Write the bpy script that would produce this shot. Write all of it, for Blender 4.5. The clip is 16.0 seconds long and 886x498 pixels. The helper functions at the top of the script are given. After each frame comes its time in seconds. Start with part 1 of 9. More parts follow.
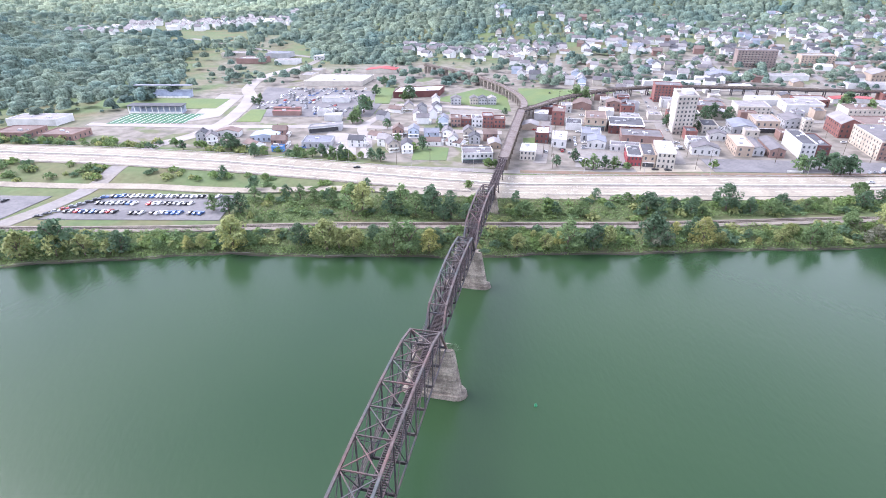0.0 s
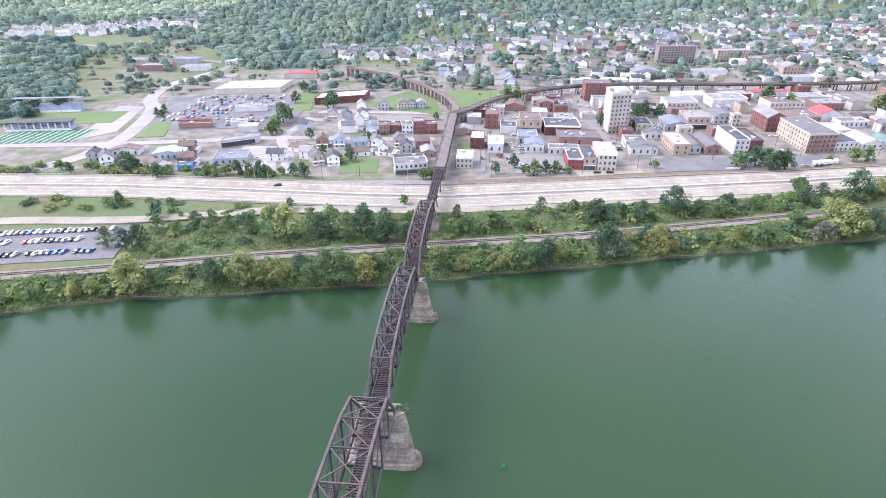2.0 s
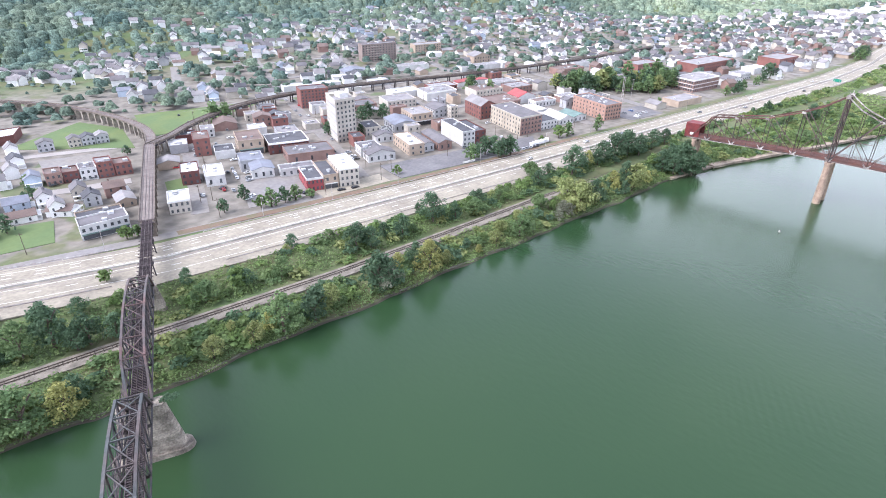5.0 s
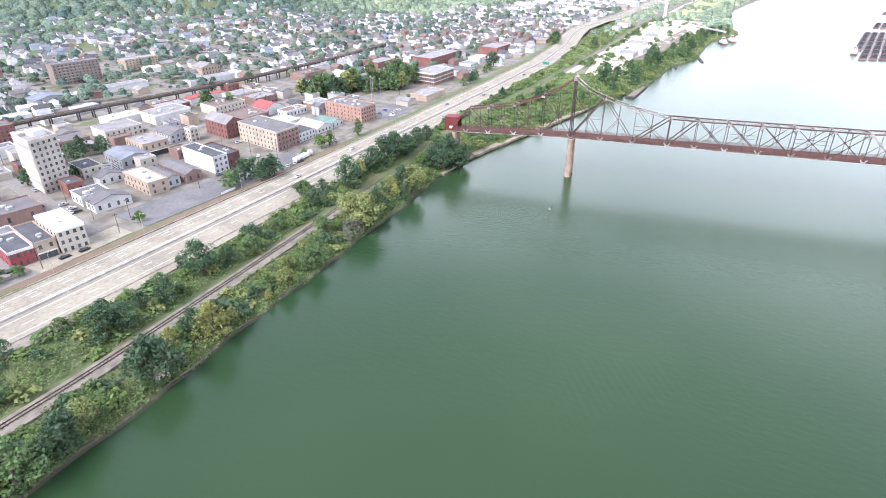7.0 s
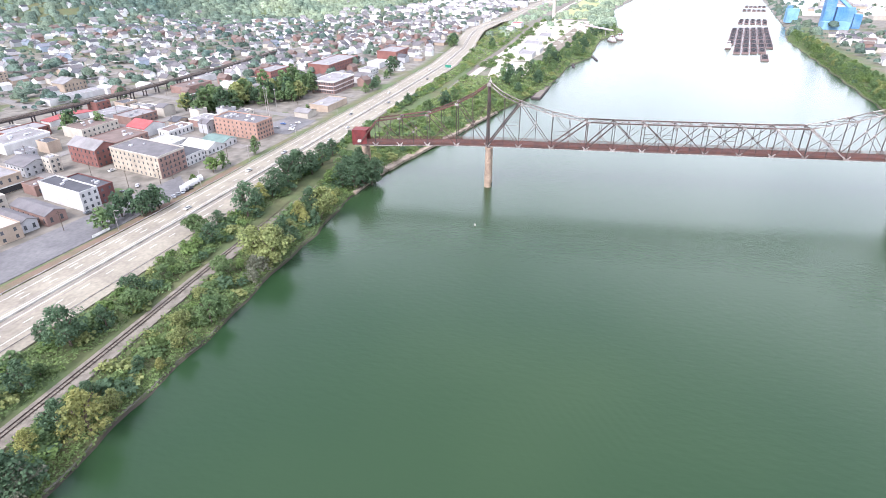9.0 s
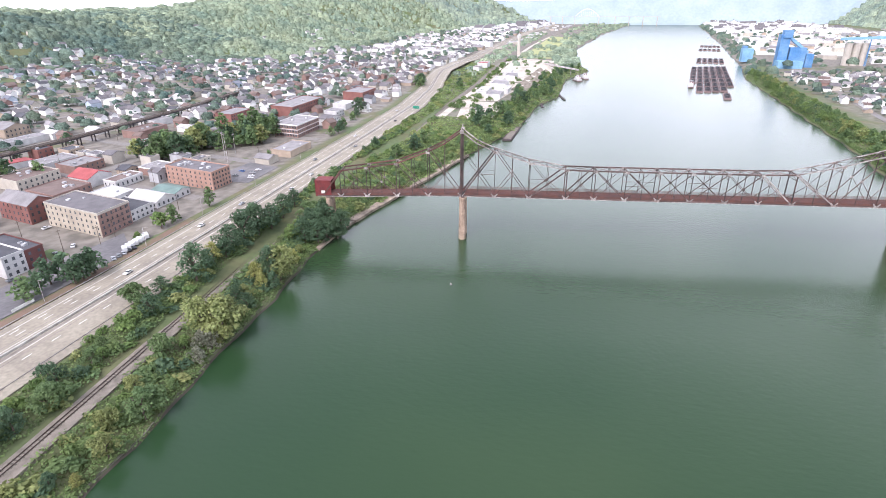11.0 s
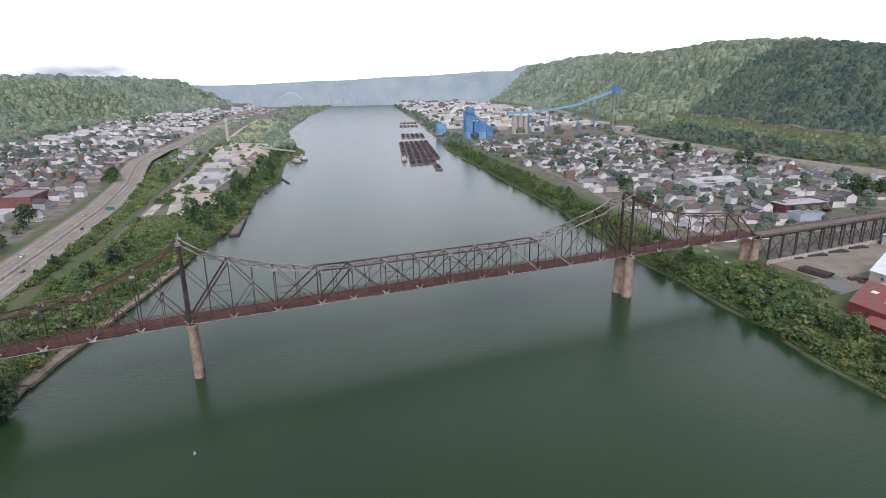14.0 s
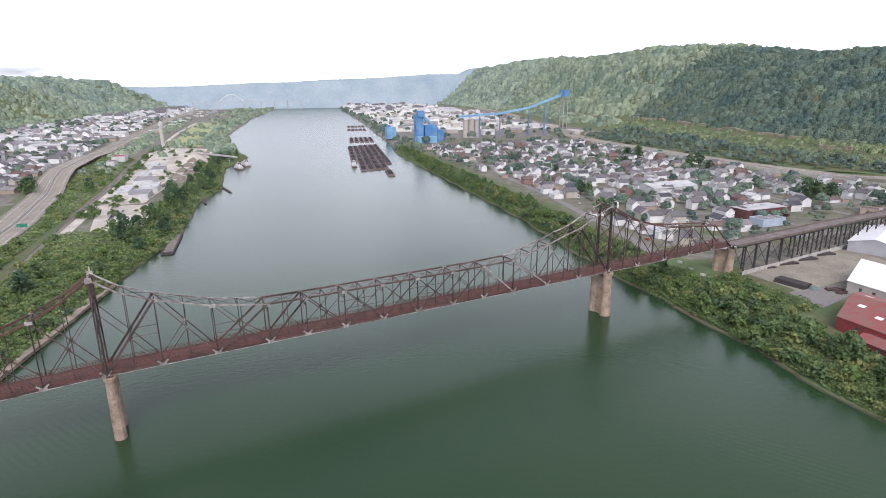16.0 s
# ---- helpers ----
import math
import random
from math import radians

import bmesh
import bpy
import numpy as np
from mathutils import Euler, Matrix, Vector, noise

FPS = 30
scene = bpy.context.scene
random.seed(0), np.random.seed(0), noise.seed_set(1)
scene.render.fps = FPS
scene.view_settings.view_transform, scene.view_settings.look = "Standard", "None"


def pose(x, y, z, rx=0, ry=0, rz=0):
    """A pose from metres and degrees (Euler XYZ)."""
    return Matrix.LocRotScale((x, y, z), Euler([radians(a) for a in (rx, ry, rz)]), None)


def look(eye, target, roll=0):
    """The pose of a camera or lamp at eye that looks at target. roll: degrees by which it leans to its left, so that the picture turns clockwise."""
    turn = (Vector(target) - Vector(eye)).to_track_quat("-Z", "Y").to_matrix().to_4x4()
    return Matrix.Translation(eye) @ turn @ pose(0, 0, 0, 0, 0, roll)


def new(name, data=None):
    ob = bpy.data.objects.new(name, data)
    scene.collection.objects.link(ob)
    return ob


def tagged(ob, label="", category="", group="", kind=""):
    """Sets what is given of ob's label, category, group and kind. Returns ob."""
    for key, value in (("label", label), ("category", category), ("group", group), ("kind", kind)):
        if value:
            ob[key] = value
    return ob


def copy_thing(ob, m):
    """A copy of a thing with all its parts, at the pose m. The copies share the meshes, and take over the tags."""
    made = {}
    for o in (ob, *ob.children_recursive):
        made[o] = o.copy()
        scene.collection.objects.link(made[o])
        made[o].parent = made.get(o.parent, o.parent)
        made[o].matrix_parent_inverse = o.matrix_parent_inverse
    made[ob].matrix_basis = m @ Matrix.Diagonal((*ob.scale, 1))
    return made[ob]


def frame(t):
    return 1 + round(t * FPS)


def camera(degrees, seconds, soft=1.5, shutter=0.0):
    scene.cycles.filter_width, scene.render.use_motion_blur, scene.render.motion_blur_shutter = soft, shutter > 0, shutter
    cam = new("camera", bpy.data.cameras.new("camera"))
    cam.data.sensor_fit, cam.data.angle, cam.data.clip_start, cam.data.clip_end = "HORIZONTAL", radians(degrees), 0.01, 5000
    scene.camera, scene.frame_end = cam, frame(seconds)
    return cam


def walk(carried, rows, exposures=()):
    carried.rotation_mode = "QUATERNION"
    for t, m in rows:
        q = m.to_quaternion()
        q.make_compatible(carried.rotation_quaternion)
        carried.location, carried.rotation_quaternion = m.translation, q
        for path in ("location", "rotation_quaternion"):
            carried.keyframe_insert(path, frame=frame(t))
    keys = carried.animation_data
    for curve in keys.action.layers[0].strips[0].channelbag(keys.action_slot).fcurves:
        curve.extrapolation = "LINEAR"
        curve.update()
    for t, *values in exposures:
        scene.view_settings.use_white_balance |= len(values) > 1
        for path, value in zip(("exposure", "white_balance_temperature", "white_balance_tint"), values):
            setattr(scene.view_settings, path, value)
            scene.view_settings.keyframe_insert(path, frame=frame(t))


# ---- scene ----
cam = camera(77.11, 16.0, 0.95)
PATH = [
    (0, pose(0.25, 0.21, 128.82, 62.36, -0.26, 0.02)),
    (0.5, pose(-0.30, 7.84, 127.88, 62.39, -0.29, -2.38)),
    (1, pose(-0.78, 15.52, 126.92, 62.44, -0.25, -4.98)),
    (1.5, pose(-0.97, 23.21, 125.92, 62.47, -0.26, -6.84)),
    (2, pose(-0.87, 30.83, 124.93, 62.47, -0.29, -7.63)),
    (2.5, pose(-0.57, 38.47, 124.03, 62.51, -0.33, -9.68)),
    (3, pose(-0.02, 46.15, 123.25, 62.55, -0.31, -14.09)),
    (3.5, pose(0.84, 53.65, 122.59, 62.63, -0.18, -20.63)),
    (3.7, pose(1.56, 56.64, 122.37, 62.67, -0.13, -22.99)),
    (5.8, pose(13.74, 87.82, 120.52, 62.77, -0.18, -45.09)),
    (6, pose(15.13, 90.59, 120.36, 62.78, -0.06, -47.34)),
    (6.5, pose(19.18, 96.97, 119.94, 62.83, 0.04, -54.96)),
    (7, pose(23.91, 102.79, 119.46, 62.86, 0.16, -63.04)),
    (7.5, pose(29.27, 108.03, 118.93, 62.93, 0.42, -68.34)),
    (8, pose(35.15, 112.49, 118.42, 62.96, 0.40, -70.17)),
    (8.5, pose(41.45, 116.27, 118.04, 63.00, 0.33, -71.26)),
    (9, pose(47.96, 119.51, 117.85, 63.04, 0.30, -73.40)),
    (9.2, pose(50.57, 120.58, 117.86, 63.04, 0.24, -74.17)),
    (11.3, pose(77.93, 129.47, 118.79, 67.99, 0.13, -77.40)),
    (11.5, pose(80.74, 130.22, 118.80, 69.63, 0.10, -77.53)),
    (12, pose(88.29, 131.88, 118.67, 73.33, 0.07, -77.66)),
    (12.5, pose(96.21, 133.43, 118.49, 73.59, -0.01, -78.17)),
    (13, pose(104.27, 134.87, 118.35, 73.69, 0.14, -83.42)),
    (13.5, pose(112.36, 136.22, 118.27, 73.82, 0.45, -94.25)),
    (14, pose(120.59, 137.40, 118.24, 73.90, 0.74, -105.09)),
    (14.5, pose(129.00, 138.03, 118.24, 73.94, 0.79, -110.43)),
    (15, pose(137.37, 137.80, 118.29, 74.01, 0.69, -110.91)),
    (15.5, pose(145.65, 136.97, 118.38, 74.07, 0.58, -110.66)),
    (16, pose(153.94, 135.89, 118.46, 74.10, 0.49, -110.45)),
]

EXPOSURES = [(0.0, 1.57, 5720, 22), (2.0, 1.45, 5720, 21), (3.7, 1.29, 5720, 19), (6.0, 1.43, 5850, 16), (9.2, 1.43, 5950, 17), (11.5, 0.89, 6050, 20), (12.5, 0.49, 6050, 18), (13.2, 0.22, 6050, 18), (14.0, -0.03, 6050, 18), (14.4, 0.23, 6050, 18), (15.0, 0.32, 6050, 18), (16.0, 0.33, 6050, 18)]
walk(cam, PATH, EXPOSURES)

# ---------------------------------------------------------------- world and sun
SUN_ELEV, SUN_AZ = 48.0, 165.0   # azimuth counted from +x towards +y
world = bpy.data.worlds.new("sky")
scene.world = world
world.use_nodes = True
wn, wl = world.node_tree.nodes, world.node_tree.links
wn.clear()
w_out = wn.new("ShaderNodeOutputWorld")
w_bg = wn.new("ShaderNodeBackground")
w_sky = wn.new("ShaderNodeTexSky")
w_sky.sky_type = "NISHITA"
w_sky.sun_disc = False
w_sky.sun_elevation = radians(SUN_ELEV)
w_sky.sun_rotation = radians(90.0 - SUN_AZ)
w_sky.dust_density = 3.0
w_co = wn.new("ShaderNodeTexCoord")
w_map = wn.new("ShaderNodeMapping")
w_map.inputs["Scale"].default_value = (1.0, 1.0, 4.0)
w_noise = wn.new("ShaderNodeTexNoise")
w_noise.inputs["Scale"].default_value = 2.2
w_noise.inputs["Detail"].default_value = 6.0
w_noise.inputs["Roughness"].default_value = 0.55
w_ramp = wn.new("ShaderNodeValToRGB")
w_ramp.color_ramp.elements[0].position = 0.33
w_ramp.color_ramp.elements[0].color = (0.1, 0.1, 0.1, 1)
w_ramp.color_ramp.elements[1].position = 0.47
w_ramp.color_ramp.elements[1].color = (1, 1, 1, 1)
w_mix = wn.new("ShaderNodeMix")
w_mix.data_type = "RGBA"
w_mix.inputs["B"].default_value = (16.5, 17.0, 17.6, 1)   # bright thin overcast
wl.new(w_co.outputs["Generated"], w_map.inputs["Vector"])
wl.new(w_map.outputs["Vector"], w_noise.inputs["Vector"])
wl.new(w_noise.outputs["Fac"], w_ramp.inputs["Fac"])
w_sep = wn.new("ShaderNodeSeparateXYZ")
w_thin = wn.new("ShaderNodeMapRange")
w_thin.interpolation_type = "SMOOTHSTEP"
w_thin.inputs["From Min"].default_value = 0.22
w_thin.inputs["From Max"].default_value = 0.54
w_thin.inputs["To Min"].default_value = 1.0
w_thin.inputs["To Max"].default_value = 0.30
w_mul = wn.new("ShaderNodeMath")
w_mul.operation = "MULTIPLY"
wl.new(w_co.outputs["Generated"], w_sep.inputs["Vector"])
w_lean = wn.new("ShaderNodeMath")          # the overcast reaches higher downstream
w_lean.operation = "MULTIPLY_ADD"
w_lean.inputs[1].default_value = -0.10
wl.new(w_sep.outputs["X"], w_lean.inputs[0])
wl.new(w_sep.outputs["Z"], w_lean.inputs[2])
wl.new(w_lean.outputs["Value"], w_thin.inputs["Value"])
wl.new(w_ramp.outputs["Color"], w_mul.inputs[0])
wl.new(w_thin.outputs["Result"], w_mul.inputs[1])
wl.new(w_mul.outputs["Value"], w_mix.inputs["Factor"])
wl.new(w_sky.outputs["Color"], w_mix.inputs["A"])
wl.new(w_mix.outputs["Result"], w_bg.inputs["Color"])
w_bg.inputs["Strength"].default_value = 0.085
wl.new(w_bg.outputs["Background"], w_out.inputs["Surface"])

sun = new("sun", bpy.data.lights.new("sun", "SUN"))
sun.data.energy = 1.9
sun.data.angle = radians(32.0)
sun.data.color = (1.0, 0.96, 0.9)
_e, _a = radians(SUN_ELEV), radians(SUN_AZ)
sun_dir = Vector((math.cos(_e) * math.cos(_a), math.cos(_e) * math.sin(_a), math.sin(_e)))
sun.matrix_world = look(sun_dir * 900 + Vector((200, 200, 0)), (200, 200, 0))

# ---------------------------------------------------------------- building tools
rnd = random.Random(7)
nrnd = np.random.default_rng(11)


def lerp_pts(x, pts):
    """Piecewise straight line through (x, value) pairs."""
    return float(np.interp(x, [p[0] for p in pts], [p[1] for p in pts]))


def smooth01(t):
    t = np.clip(t, 0.0, 1.0)
    return t * t * (3 - 2 * t)


class Bag:
    """Collects faces of one mesh."""

    def __init__(self):
        self.v, self.f = [], []

    def add(self, vs, fs):
        k = len(self.v)
        self.v += [tuple(p) for p in vs]
        self.f += [tuple(i + k for i in f) for f in fs]
        return self

    def box(self, x0, y0, z0, x1, y1, z1):
        vs = [(x, y, z) for z in (z0, z1) for x, y in ((x0, y0), (x1, y0), (x1, y1), (x0, y1))]
        return self.add(vs, [(3, 2, 1, 0), (4, 5, 6, 7), (0, 1, 5, 4), (1, 2, 6, 5), (2, 3, 7, 6), (3, 0, 4, 7)])

    def beam(self, p, q, w, h):
        p, q = Vector(p), Vector(q)
        d = (q - p).normalized()
        side = d.cross(Vector((0, 0, 1)))
        side = Vector((0, 1, 0)) if side.length < 1e-3 else side.normalized()
        up = side.cross(d)
        vs = [c + side * (a * w / 2) + up * (b * h / 2) for c in (p, q) for a, b in ((-1, -1), (1, -1), (1, 1), (-1, 1))]
        return self.add(vs, [(3, 2, 1, 0), (4, 5, 6, 7), (0, 1, 5, 4), (1, 2, 6, 5), (2, 3, 7, 6), (3, 0, 4, 7)])

    def prism(self, poly, z0, z1, top=None):
        """poly: counter-clockwise corners; top: the upper outline where it differs."""
        n, top = len(poly), top or poly
        vs = [(x, y, z0) for x, y in poly] + [(x, y, z1) for x, y in top]
        fs = [tuple(range(n))[::-1], tuple(range(n, 2 * n))]
        return self.add(vs, fs + [(i, (i + 1) % n, n + (i + 1) % n, n + i) for i in range(n)])

    def drum(self, x, y, z0, z1, r0, r1, n=10):
        c = [(math.cos(2 * math.pi * i / n), math.sin(2 * math.pi * i / n)) for i in range(n)]
        return self.prism([(x + r0 * a, y + r0 * b) for a, b in c], z0, z1, [(x + r1 * a, y + r1 * b) for a, b in c])

    def ribbon(self, pts, width, thick, shift=0.0):
        """A slab along the points (x, y, z of its top)."""
        n, vs = len(pts), []
        for i, (x, y, z) in enumerate(pts):
            a, b = pts[max(i - 1, 0)], pts[min(i + 1, n - 1)]
            d = Vector((b[0] - a[0], b[1] - a[1], 0)).normalized()
            sx, sy = d.y, -d.x
            for o in (-1, 1):
                k = shift + o * width / 2
                vs += [(x + sx * k, y + sy * k, z), (x + sx * k, y + sy * k, z - thick)]
        fs = [(0, 1, 3, 2), tuple(4 * (n - 1) + i for i in (2, 3, 1, 0))]
        for i in range(n - 1):
            a, b = 4 * i, 4 * i + 4
            fs += [(a, a + 2, b + 2, b), (a + 1, b + 1, b + 3, a + 3), (a, b, b + 1, a + 1), (a + 2, a + 3, b + 3, b + 2)]
        return self.add(vs, fs)

    def mesh(self, name):
        me = bpy.data.meshes.new(name)
        me.from_pydata(self.v, [], self.f)
        me.update()
        return me


def fast_mesh(name, verts, faces):
    """A mesh from an (n, 3) array of corners and an (m, k) array of faces."""
    me = bpy.data.meshes.new(name)
    verts, faces = np.asarray(verts, np.float32), np.asarray(faces, np.int32)
    m, k = faces.shape
    me.vertices.add(len(verts))
    me.vertices.foreach_set("co", verts.ravel())
    me.loops.add(m * k)
    me.loops.foreach_set("vertex_index", faces.ravel())
    me.polygons.add(m)
    me.polygons.foreach_set("loop_start", np.arange(0, m * k, k, dtype=np.int32))
    me.polygons.foreach_set("loop_total", np.full(m, k, np.int32))
    me.update(calc_edges=True)
    return me


def part(name, shape, material, parent=None, label="", at=None):
    """One mesh object, under a thing or a part."""
    me = shape.mesh(name) if isinstance(shape, Bag) else shape
    if material and not me.materials:
        me.materials.append(material)
    ob = new(name, me)
    if parent:
        ob.parent = parent
    if at is not None:
        ob.matrix_basis = at
    return tagged(ob, label) if label else ob


def thing(name, label, category, group="", x=0.0, y=0.0, z=0.0, turn=0.0):
    ob = new(name)
    ob.matrix_basis = pose(x, y, z, 0, 0, turn)
    ob.empty_display_size = 0.5
    return tagged(ob, label, category, group)


# ---------------------------------------------------------------- materials
def material(name, base, rough=0.8, metal=0.0, vary=0.25, scale=0.5, tint=None, bump=0.0, bump_scale=4.0,
             by_object=0.0, by_island=0.0, fine=0.0, spec=0.3):
    """Base colour with stains at two sizes, changes from object to object or piece to piece, and fine relief."""
    m = bpy.data.materials.new(name)
    m.use_nodes = True
    nt, ln = m.node_tree.nodes, m.node_tree.links
    bsdf = nt["Principled BSDF"]
    bsdf.inputs["Roughness"].default_value = rough
    bsdf.inputs["Metallic"].default_value = metal
    bsdf.inputs["Specular IOR Level"].default_value = spec
    geo = nt.new("ShaderNodeNewGeometry")
    n1 = nt.new("ShaderNodeTexNoise")
    n1.inputs["Scale"].default_value = scale
    n1.inputs["Detail"].default_value = 5.0
    ln.new(geo.outputs["Position"], n1.inputs["Vector"])
    mix = nt.new("ShaderNodeMix")
    mix.data_type = "RGBA"
    b = Vector(base)
    t = Vector(tint) if tint else b * 0.55
    mix.inputs["A"].default_value = (*b, 1)
    mix.inputs["B"].default_value = (*t, 1)
    ramp = nt.new("ShaderNodeMapRange")
    ramp.inputs["From Min"].default_value = 0.38
    ramp.inputs["From Max"].default_value = 0.72
    ramp.inputs["To Max"].default_value = min(1.0, vary * 2.5)
    ln.new(n1.outputs["Fac"], ramp.inputs["Value"])
    ln.new(ramp.outputs["Result"], mix.inputs["Factor"])
    colour = mix.outputs["Result"]
    factors = []
    if by_object:
        factors.append((nt.new("ShaderNodeObjectInfo").outputs["Random"], by_object))
    if by_island:
        factors.append((geo.outputs["Random Per Island"], by_island))
    n2 = nt.new("ShaderNodeTexNoise")
    n2.inputs["Scale"].default_value = scale * 9
    n2.inputs["Detail"].default_value = 3.0
    ln.new(geo.outputs["Position"], n2.inputs["Vector"])
    factors.append((n2.outputs["Fac"], fine or vary * 0.8))
    for out, amount in factors:
        hsv = nt.new("ShaderNodeHueSaturation")
        mr = nt.new("ShaderNodeMapRange")
        mr.inputs["To Min"].default_value = 1 - amount
        mr.inputs["To Max"].default_value = 1 + amount
        ln.new(out, mr.inputs["Value"])
        ln.new(mr.outputs["Result"], hsv.inputs["Value"])
        ln.new(colour, hsv.inputs["Color"])
        colour = hsv.outputs["Color"]
    ln.new(colour, bsdf.inputs["Base Color"])
    if bump:
        n3 = nt.new("ShaderNodeTexNoise")
        n3.inputs["Scale"].default_value = bump_scale
        n3.inputs["Detail"].default_value = 4.0
        ln.new(geo.outputs["Position"], n3.inputs["Vector"])
        bp = nt.new("ShaderNodeBump")
        bp.inputs["Strength"].default_value = bump
        bp.inputs["Distance"].default_value = 0.5
        ln.new(n3.outputs["Fac"], bp.inputs["Height"])
        ln.new(bp.outputs["Normal"], bsdf.inputs["Normal"])
    return m


def foliage(name, a, b, rough=0.6, patch=0.12, island=0.3):
    """Leaves: two greens mixed from piece to piece, lighter or darker from plant to plant."""
    m = material(name, a, rough, 0, 0.4, patch, b, by_object=0.18, by_island=island, spec=0.15)
    # thin leaves let part of the light through
    nt, ln = m.node_tree.nodes, m.node_tree.links
    bsdf, out = nt["Principled BSDF"], nt["Material Output"]
    thin = nt.new("ShaderNodeBsdfTranslucent")
    mixed = nt.new("ShaderNodeMixShader")
    mixed.inputs["Fac"].default_value = 0.42
    ln.new(bsdf.inputs["Base Color"].links[0].from_socket, thin.inputs["Color"])
    ln.new(bsdf.outputs["BSDF"], mixed.inputs[1])
    ln.new(thin.outputs["BSDF"], mixed.inputs[2])
    ln.new(mixed.outputs["Shader"], out.inputs["Surface"])
    return m


CONCRETE = material("pale_concrete", (0.285, 0.255, 0.20), 0.9, vary=0.5, scale=0.08, tint=(0.205, 0.18, 0.145), bump=0.1)
OLD_CONCRETE = material("weathered_concrete", (0.40, 0.30, 0.225), 0.9, vary=0.7, scale=0.3, tint=(0.20, 0.145, 0.11), bump=0.2)
STONE = material("pier_stone", (0.30, 0.262, 0.215), 0.9, vary=1.0, scale=0.2, tint=(0.075, 0.06, 0.05), bump=0.5, bump_scale=1.6, by_object=0.22)
ASPHALT = material("asphalt", (0.125, 0.12, 0.124), 0.9, vary=0.4, scale=0.06, tint=(0.19, 0.182, 0.18), bump=0.1)
STREET = material("street", (0.205, 0.187, 0.166), 0.9, vary=0.4, scale=0.05, tint=(0.2, 0.19, 0.19))
PAINT_W = material("road_paint", (0.75, 0.74, 0.7), 0.7, vary=0.3, scale=0.4)
JOINT = material("dark_joint", (0.24, 0.21, 0.19), 0.9, vary=0.4, scale=0.2)
RAIL_STEEL = material("rail_bridge_steel", (0.038, 0.038, 0.043), 0.65, vary=0.5, scale=0.25, tint=(0.075, 0.055, 0.05), by_object=0.25)
CHORD_STEEL = material("chord_steel", (0.062, 0.066, 0.066), 0.6, vary=0.7, scale=0.09, tint=(0.115, 0.062, 0.056), by_object=0.18)
RUST = material("rusted_steel", (0.062, 0.043, 0.038), 0.75, vary=0.7, scale=0.16, tint=(0.125, 0.085, 0.075), by_object=0.35)
RUST_RED = material("red_rusted_steel", (0.115, 0.052, 0.042), 0.8, vary=0.7, scale=0.12, tint=(0.065, 0.042, 0.038), by_object=0.3)
DARK_STEEL = material("dark_weathered_steel", (0.040, 0.035, 0.034), 0.7, vary=0.6, scale=0.2, tint=(0.095, 0.06, 0.052), by_object=0.3)
PINK_STEEL = material("faded_primer_steel", (0.19, 0.135, 0.125), 0.75, vary=0.6, scale=0.2, tint=(0.11, 0.07, 0.065), by_object=0.25)
PALE_STEEL = material("bare_pale_steel", (0.36, 0.335, 0.315), 0.65, vary=0.7, scale=0.45, tint=(0.14, 0.10, 0.09), by_object=0.3)
PEELING = material("flaking_paint", (0.40, 0.36, 0.34), 0.8, vary=1.0, scale=0.22, tint=(0.09, 0.055, 0.048), fine=0.4)
RUST_DECK = material("rusted_deck", (0.125, 0.058, 0.047), 0.85, vary=0.5, scale=0.25, tint=(0.075, 0.045, 0.042))
GALV = material("bare_grey_steel", (0.42, 0.40, 0.39), 0.6, vary=0.5, scale=0.5, tint=(0.25, 0.2, 0.18), by_object=0.2)
RED_SHEET = material("red_sheet", (0.17, 0.035, 0.035), 0.7, vary=0.5, scale=0.4, tint=(0.11, 0.03, 0.03))
TIMBER = material("creosoted_timber", (0.075, 0.058, 0.06), 0.9, vary=0.5, scale=0.8, by_island=0.35)
BALLAST = material("ballast", (0.228, 0.20, 0.165), 0.95, vary=0.4, scale=0.3, bump=0.4, bump_scale=6, fine=0.3)
OLD_SLEEPER = material("greyed_timber", (0.15, 0.13, 0.108), 0.95, vary=0.5, scale=0.8, by_island=0.35)
RAIL = material("rail_steel", (0.10, 0.075, 0.065), 0.4, metal=0.7, vary=0.3)
BARK = material("bark", (0.13, 0.10, 0.08), 0.9, vary=0.4, scale=1.0)
LEAF_A = foliage("leaf_green", (0.155, 0.22, 0.095), (0.11, 0.175, 0.08))
LEAF_B = foliage("leaf_dark", (0.10, 0.158, 0.088), (0.08, 0.132, 0.078))
LEAF_C = foliage("leaf_olive", (0.265, 0.285, 0.115), (0.19, 0.235, 0.095))
LEAF_Y = foliage("leaf_yellowing", (0.36, 0.355, 0.13), (0.24, 0.27, 0.10))
LEAF_G = foliage("leaf_greyish", (0.25, 0.255, 0.19), (0.17, 0.185, 0.13))
LEAF_D = foliage("leaf_bright", (0.175, 0.245, 0.085), (0.125, 0.195, 0.070))
